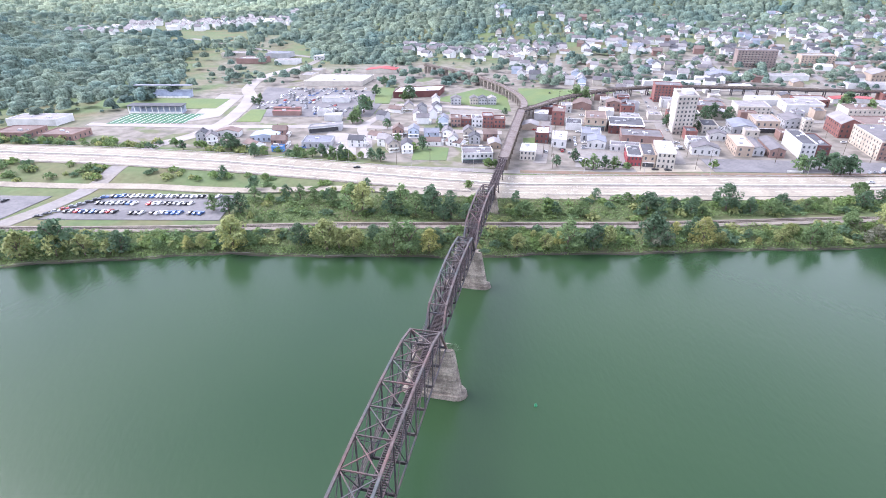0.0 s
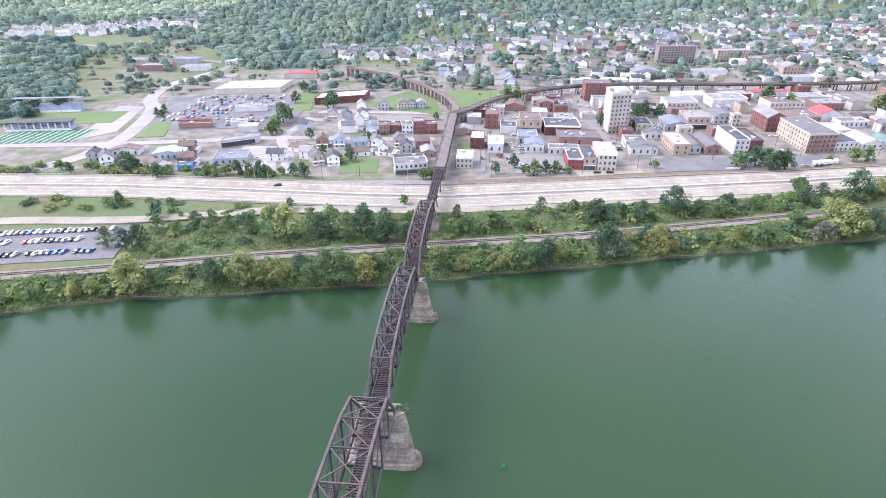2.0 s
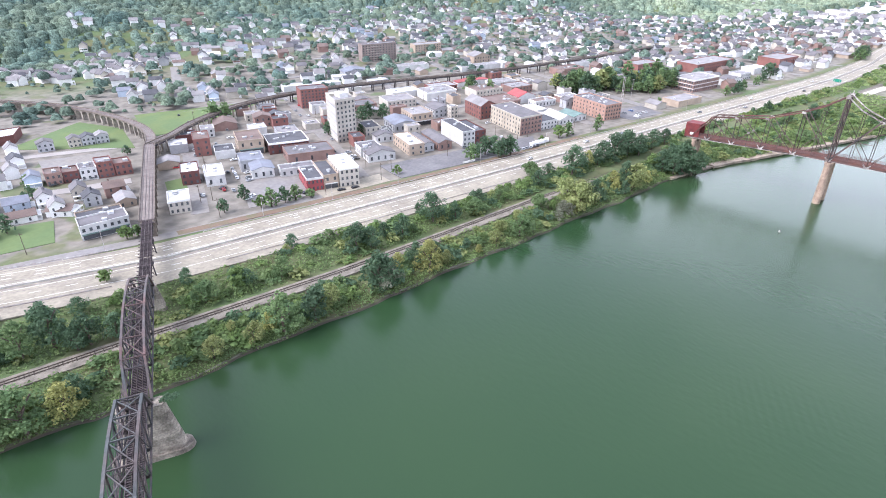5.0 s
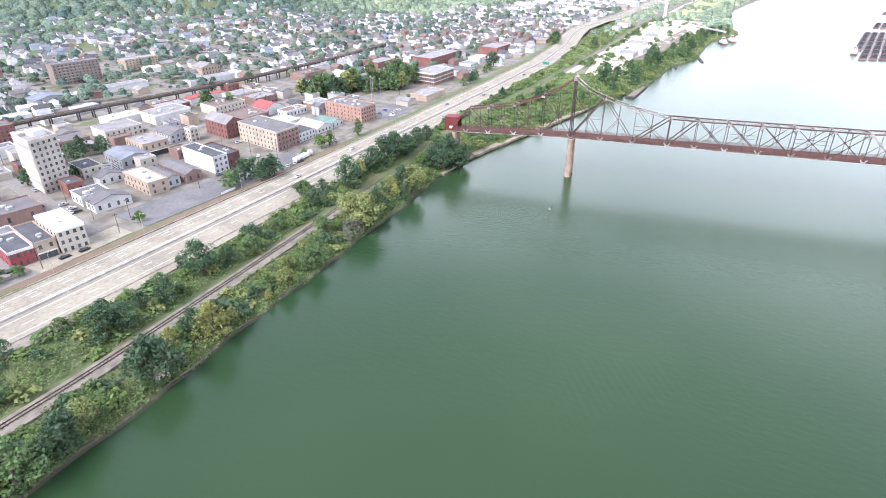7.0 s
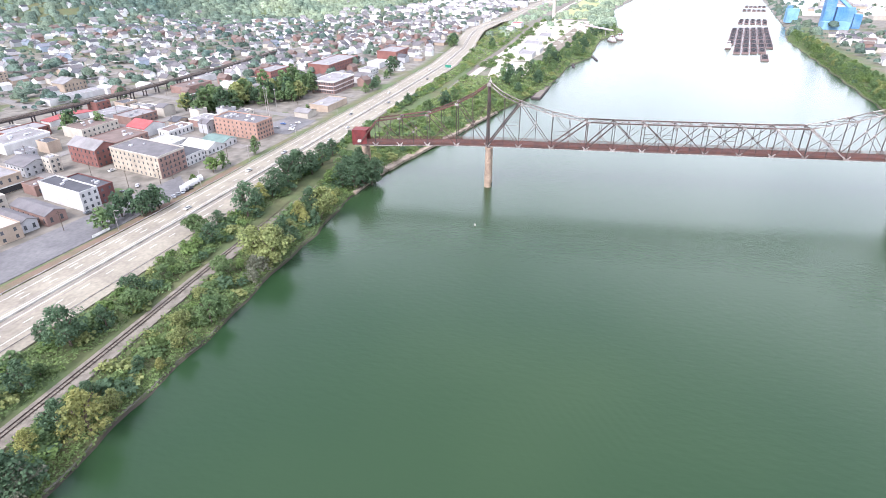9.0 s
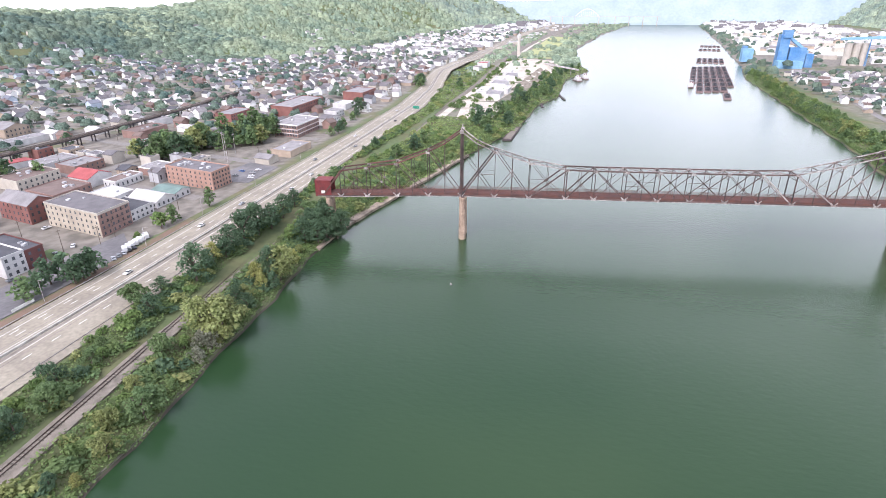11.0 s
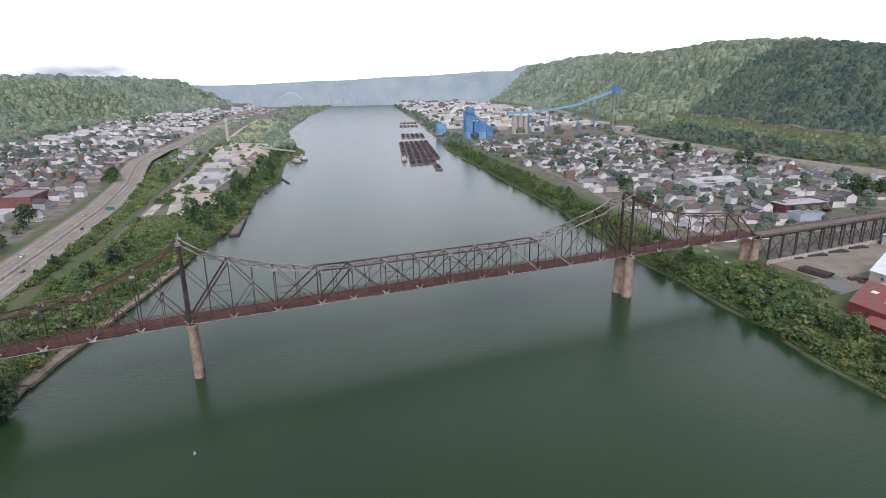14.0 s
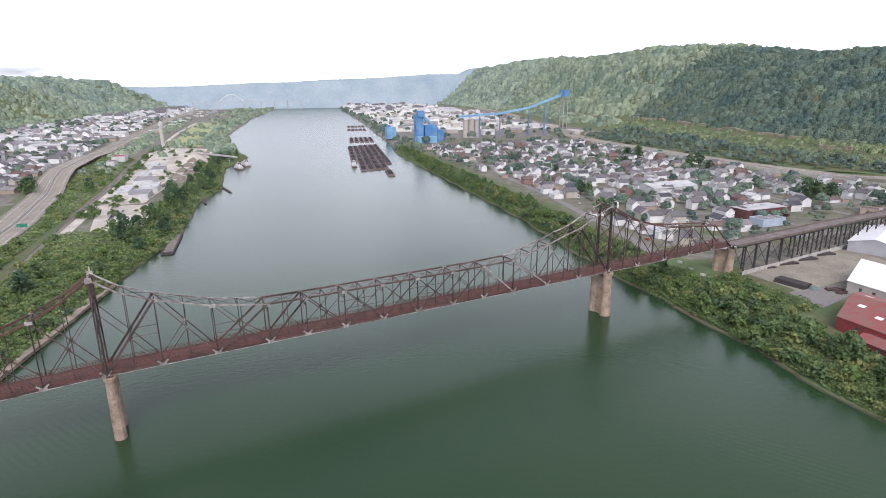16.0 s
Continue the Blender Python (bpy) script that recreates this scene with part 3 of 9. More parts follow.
def rail_span(s0, s1, panels, half, z0, z1, tops, label, shift=0.0, walk_side=True):
    """A through truss with a bowed upper chord. tops: heights of the upper nodes above the river."""
    x, y = rb(s0, shift)
    root = thing("railway_truss_span", label, "bridge span", "river spans of the railway bridge", x, y, 0, RB_TURN)
    L = s1 - s0
    p = L / panels
    deck = lambda a: z0 + (z1 - z0) * a / L
    low = [(i * p, deck(i * p) - 1.3) for i in range(panels + 1)]
    top = [(i * p, tops[i - 1]) for i in range(1, panels)]
    for side in (-1, 1):
        yy = side * half
        pts = [low[0]] + top + [low[-1]]
        for (ax, az), (bx, bz) in zip(pts, pts[1:]):
            part("top_chord", Bag().beam((ax, yy, az), (bx, yy, bz), 0.62, 0.62), CHORD_STEEL, root, "weathered grey and rust-red upper chord")
        for (ax, az), (bx, bz) in zip(low, low[1:]):
            part("bottom_chord", Bag().beam((ax, yy, az), (bx, yy, bz), 0.4, 0.5), RAIL_STEEL, root)
        for i in range(1, panels):
            part("post", Bag().beam((low[i][0], yy, low[i][1]), (top[i - 1][0], yy, top[i - 1][1]), 0.34, 0.34), RAIL_STEEL, root)
        mid = panels / 2
        for i in range(1, panels):
            for j in (i - 1, i + 1):
                inward = abs(j - mid) < abs(i - mid)
                if 0 < j < panels and (inward or abs(i - mid) <= 1):
                    part("diagonal", Bag().beam((top[i - 1][0], yy, top[i - 1][1]), (low[j][0], yy, low[j][1]), 0.2, 0.24 if inward else 0.12), RAIL_STEEL, root)
        # latticed railing of the footway outside the truss
        if side > 0:
            b = Bag()
            b.beam((0, yy + 1.5, deck(0) + 0.9), (L, yy + 1.5, deck(L) + 0.9), 0.06, 0.08)
            for k in range(int(L / 2.3)):
                b.beam((k * 2.3, yy + 1.5, deck(k * 2.3) - 0.2), (k * 2.3, yy + 1.5, deck(k * 2.3) + 0.9), 0.06, 0.06)
            part("handrail", b, RAIL_STEEL, root)
    for i in range(1, panels):
        tx, tz = top[i - 1]
        part("top_strut", Bag().beam((tx, -half, tz), (tx, half, tz), 0.28, 0.34), CHORD_STEEL, root)
        if 1 < i < panels - 1:
            b = Bag().beam((tx, -half, tz - 1.5), (tx, half, tz - 1.5), 0.12, 0.14)
            for k in range(4):
                a, c = -half + k * half / 2, -half + (k + 1) * half / 2
                b.beam((tx, a, tz - (0 if k % 2 else 1.5)), (tx, c, tz - (1.5 if k % 2 else 0)), 0.1, 0.1)
            part("sway_frame", b, RAIL_STEEL, root)
        if i < panels - 1:
            ux, uz = top[i]
            part("top_bracing", Bag().beam((tx, -half, tz), (ux, half, uz), 0.26, 0.2).beam((tx, half, tz - 0.05), (ux, -half, uz - 0.05), 0.26, 0.2), CHORD_STEEL, root)
    for i in (1, panels - 1):
        tx, tz = top[i - 1]
        q = low[0] if i == 1 else low[-1]
        b = Bag()
        f = 0.22
        ex, ez = tx + (q[0] - tx) * f, tz + (q[1] - tz) * f
        b.beam((ex, -half, ez), (ex, half, ez), 0.3, 0.4)
        for k in range(6):
            a, c = -half + k * half / 3, -half + (k + 1) * half / 3
            b.beam((tx if k % 2 else ex, a, tz if k % 2 else ez), (ex if k % 2 else tx, c, ez if k % 2 else tz), 0.16, 0.16)
        part("portal_frame", b, RAIL_STEEL, root)
    for i in range(panels + 1):
        x_, z_ = low[i]
        part("floor_beam", Bag().beam((x_, -half - 0.1, z_ + 0.1), (x_, half + (1.6 if walk_side else 0.1), z_ + 0.1), 0.4, 0.9), RAIL_STEEL, root)
    for o in (-1.6, -0.7, 0.7, 1.6):
        part("stringer", Bag().beam((0, o, z0 - 0.75), (L, o, z1 - 0.75), 0.3, 0.8), RAIL_STEEL, root)
    sleepers_and_rails(root, 0, L, z0, z1, 0.0, 2.05)
    for k in range(3):
        part("footway_board", Bag().beam((0, half + 0.5 + 0.45 * k, z0 - 0.3), (L, half + 0.5 + 0.45 * k, z1 - 0.3), 0.32, 0.08), TIMBER, root)
    return root


W1 = 4.4
rail_span(9.0 - 112.0, 9.0, 12, W1, 20.5, 20.5, [31.8, 34.4, 35.3, 36.0, 36.3, 36.6, 36.3, 36.0, 35.3, 34.4, 31.8],
          "long dark steel through truss with rust-red upper chords")
rail_span(9.0 - 225.0, 9.0 - 113.5, 12, W1, 20.5, 20.5, [31.8, 34.4, 35.3, 36.0, 36.3, 36.6, 36.3, 36.0, 35.3, 34.4, 31.8],
          "long dark steel through truss with rust-red upper chords")
rail_span(10.5, 79.0, 8, 2.85, 20.0, 19.0, [28.4, 29.9, 30.6, 30.9, 30.6, 29.6, 28.0],
          "narrow dark steel through truss with a bowed upper chord", -0.6)
rail_span(80.5, 147.5, 8, 2.85, 19.0, 17.6, [26.6, 27.9, 28.5, 28.6, 28.0, 26.9, 25.0],
          "narrow dark steel through truss reaching the wooded bank", -0.6)


def stone_pier(s, top, length, width, nose, shift=0.0, base_z=-4.0):
    """Masonry pier with pointed cutwaters on a wider footing, built course by course."""
    x, y = rb(s, shift)
    root = thing("stone_pier", "old stained stone masonry bridge pier with rounded cutwaters", "bridge pier", "piers of the railway bridge", x, y, 0, RB_TURN)

    def outline(l, w, n):
        pts = []
        for k in range(7):
            a = -math.pi / 2 + math.pi * k / 6
            pts.append((w / 2 * math.sin(a), l / 2 + n * math.cos(a)))
        low = [(-px, -py) for px, py in pts]
        return [(q[0], q[1]) for q in pts][::-1] + low[::-1]

    f = Bag().prism(outline(length + 1.4, width + 3.0, nose + 2.2), base_z, 1.5, outline(length + 0.4, width + 1.6, nose + 1.3))
    part("footing", f, STONE, root, "pale stone footing collar")
    n = int((top - 1.5) / 0.95)
    for k in range(n):
        t0, t1 = k / n, (k + 1) / n
        r = 0.0 if k % 2 else 0.09
        lo = outline(length - 4.5 * t0 + r, width - 1.3 * t0 + r, nose * (1 - 0.35 * t0) + r)
        hi = outline(length - 4.5 * t1 + r, width - 1.3 * t1 + r, nose * (1 - 0.35 * t1) + r)
        za = 1.5 + (top - 1.5) * t0
        part("stone_course", Bag().prism(lo, za, za + (top - 1.5) / n - 0.05, hi), STONE, root)
    part("coping", Bag().prism(outline(length - 4.0, width - 0.7, nose * 0.7), top - 0.05, top + 0.5), STONE, root)
    return root


stone_pier(9.8, 18.4, 14.2, 5.2, 2.4, 0.3)
stone_pier(79.8, 17.0, 13.0, 4.6, 2.2, -0.6)
stone_pier(148.5, 15.6, 9.0, 4.0, 1.8, -0.6, 0.0)
stone_pier(-103.6, 18.4, 15.0, 5.2, 2.6)
stone_pier(-216.5, 18.4, 15.0, 5.2, 2.6)


# plate girders over the road, then the stone and steel viaduct through the town
def girder_span(s0, s1, z0, z1, shift=-0.6):
    x, y = rb(s0, shift)
    L = s1 - s0
    root = thing("girder_span", "dark steel deck girder span with open timber deck over the highway", "bridge span", "girder spans", x, y, 0, RB_TURN)
    for o in (-1.7, 1.7):
        b = Bag().beam((0, o, z0 - 1.4), (L, o, z1 - 1.4), 0.35, 2.0)
        for k in range(int(L / 2)):
            b.box(k * 2.0 + 0.2, o - 0.35, z0 - 2.3, k * 2.0 + 0.35, o + 0.35, z1 - 0.5)
        part("girder", b, RAIL_STEEL, root)
    for k in range(int(L / 4) + 1):
        part("cross_frame", Bag().beam((k * 4.0, -1.7, z0 - 1.4), (k * 4.0, 1.7, z0 - 1.4), 0.2, 1.2), RAIL_STEEL, root)
    sleepers_and_rails(root, 0, L, z0, z1, 0.0, 2.1)
    for o in (-2.9, 2.9):
        b = Bag()
        for k in range(int(L / 3.2)):
            b.box(k * 3.2 + 1.0, min(o, 0.7 * o), z0 - 0.5, k * 3.2 + 1.5, max(o, 0.7 * o), z0 - 0.3)
        part("outrigger", b, TIMBER, root)


for a, b_, za, zb in ((149.0, 171.0, 17.4, 17.1), (171.4, 193.0, 17.1, 16.8), (193.4, 212.0, 16.8, 16.4)):
    girder_span(a, b_, za, zb)
for s in (171.2, 193.2, 212.4):
    x, y = rb(s, -0.6)
    pz = ground(x, y)
    root = thing("trestle_bent", "dark steel bent on a concrete foot", "bridge bent", "bents of the girder spans", x, y, pz - 0.3, RB_TURN)
    for o in (-1.7, 1.7):
        part("column", Bag().beam((0, o * 1.25, 0), (0, o, 14.2 - pz), 0.5, 0.5), RAIL_STEEL, root)
        part("foot", Bag().box(-0.8, o * 1.25 - 0.8, -0.6, 0.8, o * 1.25 + 0.8, 0.6), OLD_CONCRETE, root)
    part("cap_beam", Bag().box(-0.5, -2.4, 13.9 - pz, 0.5, 2.4, 14.7 - pz), RAIL_STEEL, root)
    part("brace", Bag().beam((0, -2.0, 1.0), (0, 1.7, 13.5 - pz), 0.2, 0.2), RAIL_STEEL, root)


def spline(points, step):
    """A smooth run of points through (x, y, z) corners."""
    pts = [Vector(p) for p in points]
    out = []
    for i in range(len(pts) - 1):
        p0, p1, p2, p3 = pts[max(i - 1, 0)], pts[i], pts[i + 1], pts[min(i + 2, len(pts) - 1)]
        n = max(2, int((p2 - p1).length / step))
        for k in range(n):
            t = k / n
            out.append(0.5 * ((2 * p1) + (p2 - p0) * t + (2 * p0 - 5 * p1 + 4 * p2 - p3) * t * t + (3 * p1 - p0 - 3 * p2 + p3) * t ** 3))
    return out + [pts[-1]]


VIADUCT_DECK = material("viaduct_deck", (0.20, 0.17, 0.155), 0.9, vary=0.4, scale=0.2, tint=(0.13, 0.10, 0.09))
VIADUCT_STONE = material("viaduct_stone", (0.17, 0.14, 0.115), 0.9, vary=0.5, scale=0.4, tint=(0.09, 0.075, 0.065), bump=0.4, bump_scale=1.5)


PALE_STONE = material("pale_pier_stone", (0.30, 0.265, 0.225), 0.9, vary=0.5, scale=0.4, tint=(0.16, 0.135, 0.115), bump=0.4, bump_scale=1.5)


def viaduct(points, width, label, gap=9.0, solid=True, tracks=(0.0,), stone=None):
    """A long railway viaduct: deck, parapets and tracks on piers joined by arches or girders."""
    pts = spline(points, gap)
    x, y, _ = pts[0]
    root = thing("railway_viaduct", label, "viaduct", "", x, y, 0)
    loc = [(p.x - x, p.y - y, p.z) for p in pts]
    part("deck", Bag().ribbon(loc, width, 0.8), VIADUCT_DECK, root)
    for o in (-1, 1):
        b = Bag().ribbon([(a, c, z + 0.55) for a, c, z in loc], 0.35, 0.9, o * (width / 2 + 0.1))
        part("parapet", b, VIADUCT_STONE, root)
    for t in tracks:
        for o in (-0.72, 0.72):
            part("rail", Bag().ribbon([(a, c, z + 0.2) for a, c, z in loc], 0.16, 0.17, t + o), RAIL, root)
    for i, (a, c, z) in enumerate(loc):
        q = loc[min(i + 1, len(loc) - 1)] if i < len(loc) - 1 else loc[i - 1]
        d = math.atan2(q[1] - c, q[0] - a)
        g = ground(pts[i].x, pts[i].y)
        m = Matrix.Translation((a, c, 0)) @ Matrix.Rotation(d, 4, "Z")
        w = width / 2 - 0.3
        if solid:
            b = Bag().box(-0.8, -w, g - 0.5, 0.8, w, z - 2.4)
            b.prism([(-0.8, -w), (0.8, -w), (0.8, w), (-0.8, w)], z - 2.4, z - 0.8, [(-2.3, -w), (2.3, -w), (2.3, w), (-2.3, w)])
            part("arch_pier", b, stone or VIADUCT_STONE, root, at=m)
        else:
            b = Bag().box(-0.4, -w, g - 0.5, 0.4, -w + 0.8, z - 1.6).box(-0.4, w - 0.8, g - 0.5, 0.4, w, z - 1.6)
            b.box(-0.45, -w - 0.2, z - 1.7, 0.45, w + 0.2, z - 0.8)
            part("column_bent", b, stone or RAIL_STEEL, root, at=m)
    if not solid:
        for o in (-0.8, 0.8):
            part("girder", Bag().ribbon([(a, c, z - 0.8) for a, c, z in loc], 0.4, 1.2, o * width / 2), RAIL_STEEL, root)


J = rb(345.0, -1.0)
viaduct([(*rb(212.6, -0.8), 16.3), (*rb(250, -0.9), 16.0), (*rb(300, -1.0), 15.6), (*J, 15.4)], 6.4,
        "straight railway viaduct with pale deck running through the town", tracks=(-1.5, 1.5))
viaduct([(*J, 15.4), (84.0, 488.0, 15.4), (108.0, 517.0, 15.2), (147.0, 549.0, 15.0), (188.0, 566.0, 15.0)], 5.2,
        "curved railway viaduct with dark girders on close-set pale columns", 7.0, False, stone=PALE_STONE)
viaduct([(188.0, 566.0, 15.0), (232.0, 575.0, 15.0), (292.0, 572.0, 15.0), (432.0, 556.0, 15.0), (620.0, 560.0, 15.0), (760.0, 575.0, 15.0)], 5.2,
        "railway viaduct on slender dark steel bents", 15.0, False)
viaduct([(*J, 15.4), (72.0, 492.0, 15.4), (72.0, 525.0, 15.2), (62.0, 567.0, 15.0), (46.0, 607.0, 15.0), (24.0, 645.0, 15.2), (-20.0, 690.0, 16.0)], 5.6,
        "curved stone railway viaduct branching towards the hill", 8.0, stone=PALE_STONE)

# ---------------------------------------------------------------- highway truss bridge
HB_X, HB_Y = 356.3, 185.2
HB_TURN = math.degrees(math.atan2(-0.99070, 0.13605))
HB_W = 8.6            # between the trusses
Z_LOW, Z_DECK = 24.9, 26.4
hb_root = thing("highway_truss_bridge", "disused rust-brown steel cantilever truss highway bridge", "bridge", "", HB_X, HB_Y, 0, HB_TURN)


TOP_LINE = [(-80, 30.0), (-66, 37.2), (-51.5, 39.4), (-35.3, 41.9), (-18.0, 48.6), (-9.0, 53.2), (0, 59.6), (7.6, 53.8), (16.9, 49.7), (26.2, 46.8), (35.8, 43.9), (45.0, 42.3),
            (55.0, 40.5), (70.3, 40.2), (153.5, 40.2), (170.0, 40.7), (180.0, 42.9), (190.8, 45.5), (200.8, 48.6), (211.3, 51.4), (221.5, 56.2), (231.5, 60.4), (242.8, 54.4), (252.6, 49.9),
            (263.0, 46.8), (274.0, 44.0), (285.5, 42.6), (301.6, 41.1), (316.0, 39.8), (333.0, 25.5)]
LOW_NODES = [-66.5, -51.7, -35.2, -18.0, 0.0, 17.8, 36.3, 55.6, 70.3, 86.2, 103.1, 119.4, 137.0, 153.6, 170.2, 190.8, 211.3, 231.5, 253.2, 274.6, 295.8, 315.5]
ends = (-79.5, 333.0)
TOWERS = (4, 17)                 # places of the two towers in the row of nodes


def hb_top(s):
    return lerp_pts(s, TOP_LINE)


def hb_low(s):
    return Z_LOW - 2.2 * smooth01((-s) / 80.0) if s < 0 else Z_LOW


def strip(p, q, y, w, h, n=0, gap=0.0):
    """A member from p to q (along, height) in the truss at y; gap: two laced bars that far apart with n lacing bars."""
    bag = Bag()
    if not gap:
        return bag.beam((p[0], y, p[1]), (q[0], y, q[1]), w, h)
    for o in (-gap / 2, gap / 2):
        bag.beam((p[0], y + o, p[1]), (q[0], y + o, q[1]), w * 0.3, h)
    for k in range(n):
        f0, f1 = k / n, (k + 1) / n
        o = gap / 2 * (1 if k % 2 else -1)
        bag.beam((p[0] + (q[0] - p[0]) * f0, y + o, p[1] + (q[1] - p[1]) * f0), (p[0] + (q[0] - p[0]) * f1, y - o, p[1] + (q[1] - p[1]) * f1), 0.12, 0.1)
    return bag


HB_N = len(LOW_NODES)
LO = [(s, hb_low(s)) for s in LOW_NODES]
UP = [(s, hb_top(s)) for s in LOW_NODES]
# which way the main member of each panel leans: + rises towards the far bank, - falls, x crossed
LEAN = "---" + "-" + "+-++" + "--x++" + "--+-" + "+-+-"
HEAVY = {4: 0.95, 6: 0.8, 7: 0.7, 13: 0.7, 14: 0.8, 16: 0.95, 3: 0.6, 17: 0.6}
for side in (0, 1):
    yy = side * HB_W        # the trusses stand at y 0 and HB_W; y grows downstream
    for p, q in zip([(ends[0], hb_low(ends[0]))] + LO, LO + [(ends[1], Z_LOW)]):
        part("bottom_chord", strip(p, q, yy, 0.5, 0.7), RUST, hb_root)
        part("chord_flange", Bag().beam((p[0], yy - 0.31 + 0.62 * side, p[1] - 0.24), (q[0], yy - 0.31 + 0.62 * side, q[1] - 0.24), 0.08, 0.24), PEELING, hb_root, "pale flaking flange of the lower chord")
    # upper chord: heavy riveted box over the hung span and the anchor arms, thin paired bars over the cantilever arms
    stations = sorted({a for a, _ in TOP_LINE if -66.5 < a < 316.5} | {-66.0})
    line = [(ends[0] + 3, hb_low(ends[0]) + 0.4)] + [(a, hb_top(a)) for a in stations] + [(ends[1], Z_LOW)]
    for p, q in zip(line, line[1:]):
        m = (p[0] + q[0]) / 2
        thin = 0 < m < 55 or 171 < m < 231
        if thin:
            for o in (-0.26, 0.26):
                part("eyebar", Bag().beam((p[0], yy + o, p[1]), (q[0], yy + o, q[1]), 0.12, 0.42), PALE_STEEL, hb_root, "pale eyebar of the upper chord")
        else:
            part("top_chord", strip(p, q, yy, 0.62, 0.66), RUST if 55 < m < 171 else RUST_RED, hb_root)
    for i, (s, zl) in enumerate(LO):
        zt = UP[i][1]
        tower = i in TOWERS
        if tower:
            for o in (-0.55, 0.55):
                part("tower_post", Bag().beam((s + o, yy, zl), (s + o * 0.5, yy, zt), 0.75, 0.5), DARK_STEEL, hb_root)
            bag = Bag()
            for k in range(14):
                z0, z1 = zl + (zt - zl) * k / 14, zl + (zt - zl) * (k + 1) / 14
                d = 0.55 if k % 2 else -0.55
                bag.beam((s + d, yy, z0), (s - d, yy, z1), 0.12, 0.12)
            part("tower_lacing", bag, DARK_STEEL, hb_root)
        elif i in (7, 14):
            part("post", strip((s, zl), (s, zt), yy, 0.5, 0.5), DARK_STEEL, hb_root)
        else:
            part("post", strip((s, zl), (s, zt), yy, 0.5, 0.3, 10, 0.36), DARK_STEEL, hb_root)
        if 0 < i < HB_N - 1:
            part("gusset_plate", Bag().box(s - 1.0, yy - 0.36, zt - 0.95, s + 1.0, yy + 0.36, zt + 0.2), PALE_STEEL, hb_root, "bare pale grey gusset plate")
        bag = Bag().box(s - 1.2, yy - 0.38, zl - 0.5, s + 1.2, yy + 0.38, zl + 0.5)
        for d in (-1, 1):
            bag.beam((s, yy - 0.37 + 0.74 * side, zl), (s + d * 1.8, yy - 0.37 + 0.74 * side, zl + 1.7), 0.1, 0.6)
        part("gusset_plate", bag, PALE_STEEL, hb_root, "bare pale grey gusset plate")
    for i in range(HB_N - 1):
        (a, za), (b_, zb) = LO[i], LO[i + 1]
        ta, tb = UP[i][1], UP[i + 1][1]
        mid = (a + b_) / 2
        ways = {"+": ["+"], "-": ["-"], "x": ["+", "-"]}[LEAN[i]]
        w = HEAVY.get(i, 0.42)
        for way in ways:
            p, q = ((a, za), (b_, tb)) if way == "+" else ((a, ta), (b_, zb))
            mat = DARK_STEEL if i in (4, 16) else (PALE_STEEL if i in (13, 14) else RUST)
            part("diagonal", strip(p, q, yy, w * 0.8, w * 0.7, 14, w * 0.8) if w > 0.65 else strip(p, q, yy, 0.3, 0.36), mat, hb_root)
        zm = (za + tb) / 2 if ways[0] == "+" else (ta + zb) / 2
        part("hanger", strip((mid, hb_low(mid)), (mid, hb_top(mid)), yy, 0.24, 0.26), DARK_STEEL, hb_root)
        # sub-struts from the middle of the main member to the foot of the opposite post, and counters to its head
        foot = (b_, zb) if ways[0] == "+" else (a, za)
        head = (a, ta - (ta - za) * 0.32 if i in (4, 3) else ta) if ways[0] == "+" else (b_, tb - (tb - zb) * (0.32 if i in (3, 16) else 0.0))
        part("sub_strut", strip((mid, zm), foot, yy, 0.2, 0.26), RUST, hb_root)
        if i in (3, 4, 6, 14, 16, 17) or 8 <= i <= 12:
            part("sub_strut", strip((mid, zm), head, yy, 0.18, 0.2), RUST, hb_root)
        if i in (4, 6, 9, 11, 14, 16):
            ends_ = ((mid, b_),) if i in (4, 16) else (((a, mid),) if i == 6 else (((mid, b_),) if i == 14 else ((a, b_),)))
            for x0, x1 in ends_:
                part("stay", strip((x0, zm), (x1, zm), yy, 0.16, 0.18), RUST, hb_root)
        part("splice_plate", Bag().box(mid - 0.6, yy - 0.24, zm - 0.5, mid + 0.6, yy + 0.24, zm + 0.5), PALE_STEEL if i in (1, 5, 15) else RUST, hb_root)
# bracing between the two trusses
tops_ = [a for a in stations if not 300 < a < 303]
for k, s in enumerate(tops_):
    z = hb_top(s)
    part("top_strut", Bag().beam((s, 0, z - 0.15), (s, HB_W, z - 0.15), 0.3, 0.42), RUST, hb_root)
for s in [a + 8.2 for a in (70.3, 86.2, 103.1, 119.4, 137.0)] + [86.2, 103.1, 119.4, 137.0]:
    bag = Bag().beam((s, 0, 40.1), (s, HB_W, 40.1), 0.26, 0.36)
    for y0, y1 in ((0.0, 1.6), (HB_W, HB_W - 1.6)):
        bag.beam((s, y0, 37.6), (s, y1, 39.9), 0.16, 0.18)
    part("sway_knee", bag, RUST, hb_root)
run = [s for s in stations if s <= 55.1] + [70.3] + [70.3 + 8.32 * k for k in range(1, 10)] + [153.5] + [s for s in stations if s > 160]
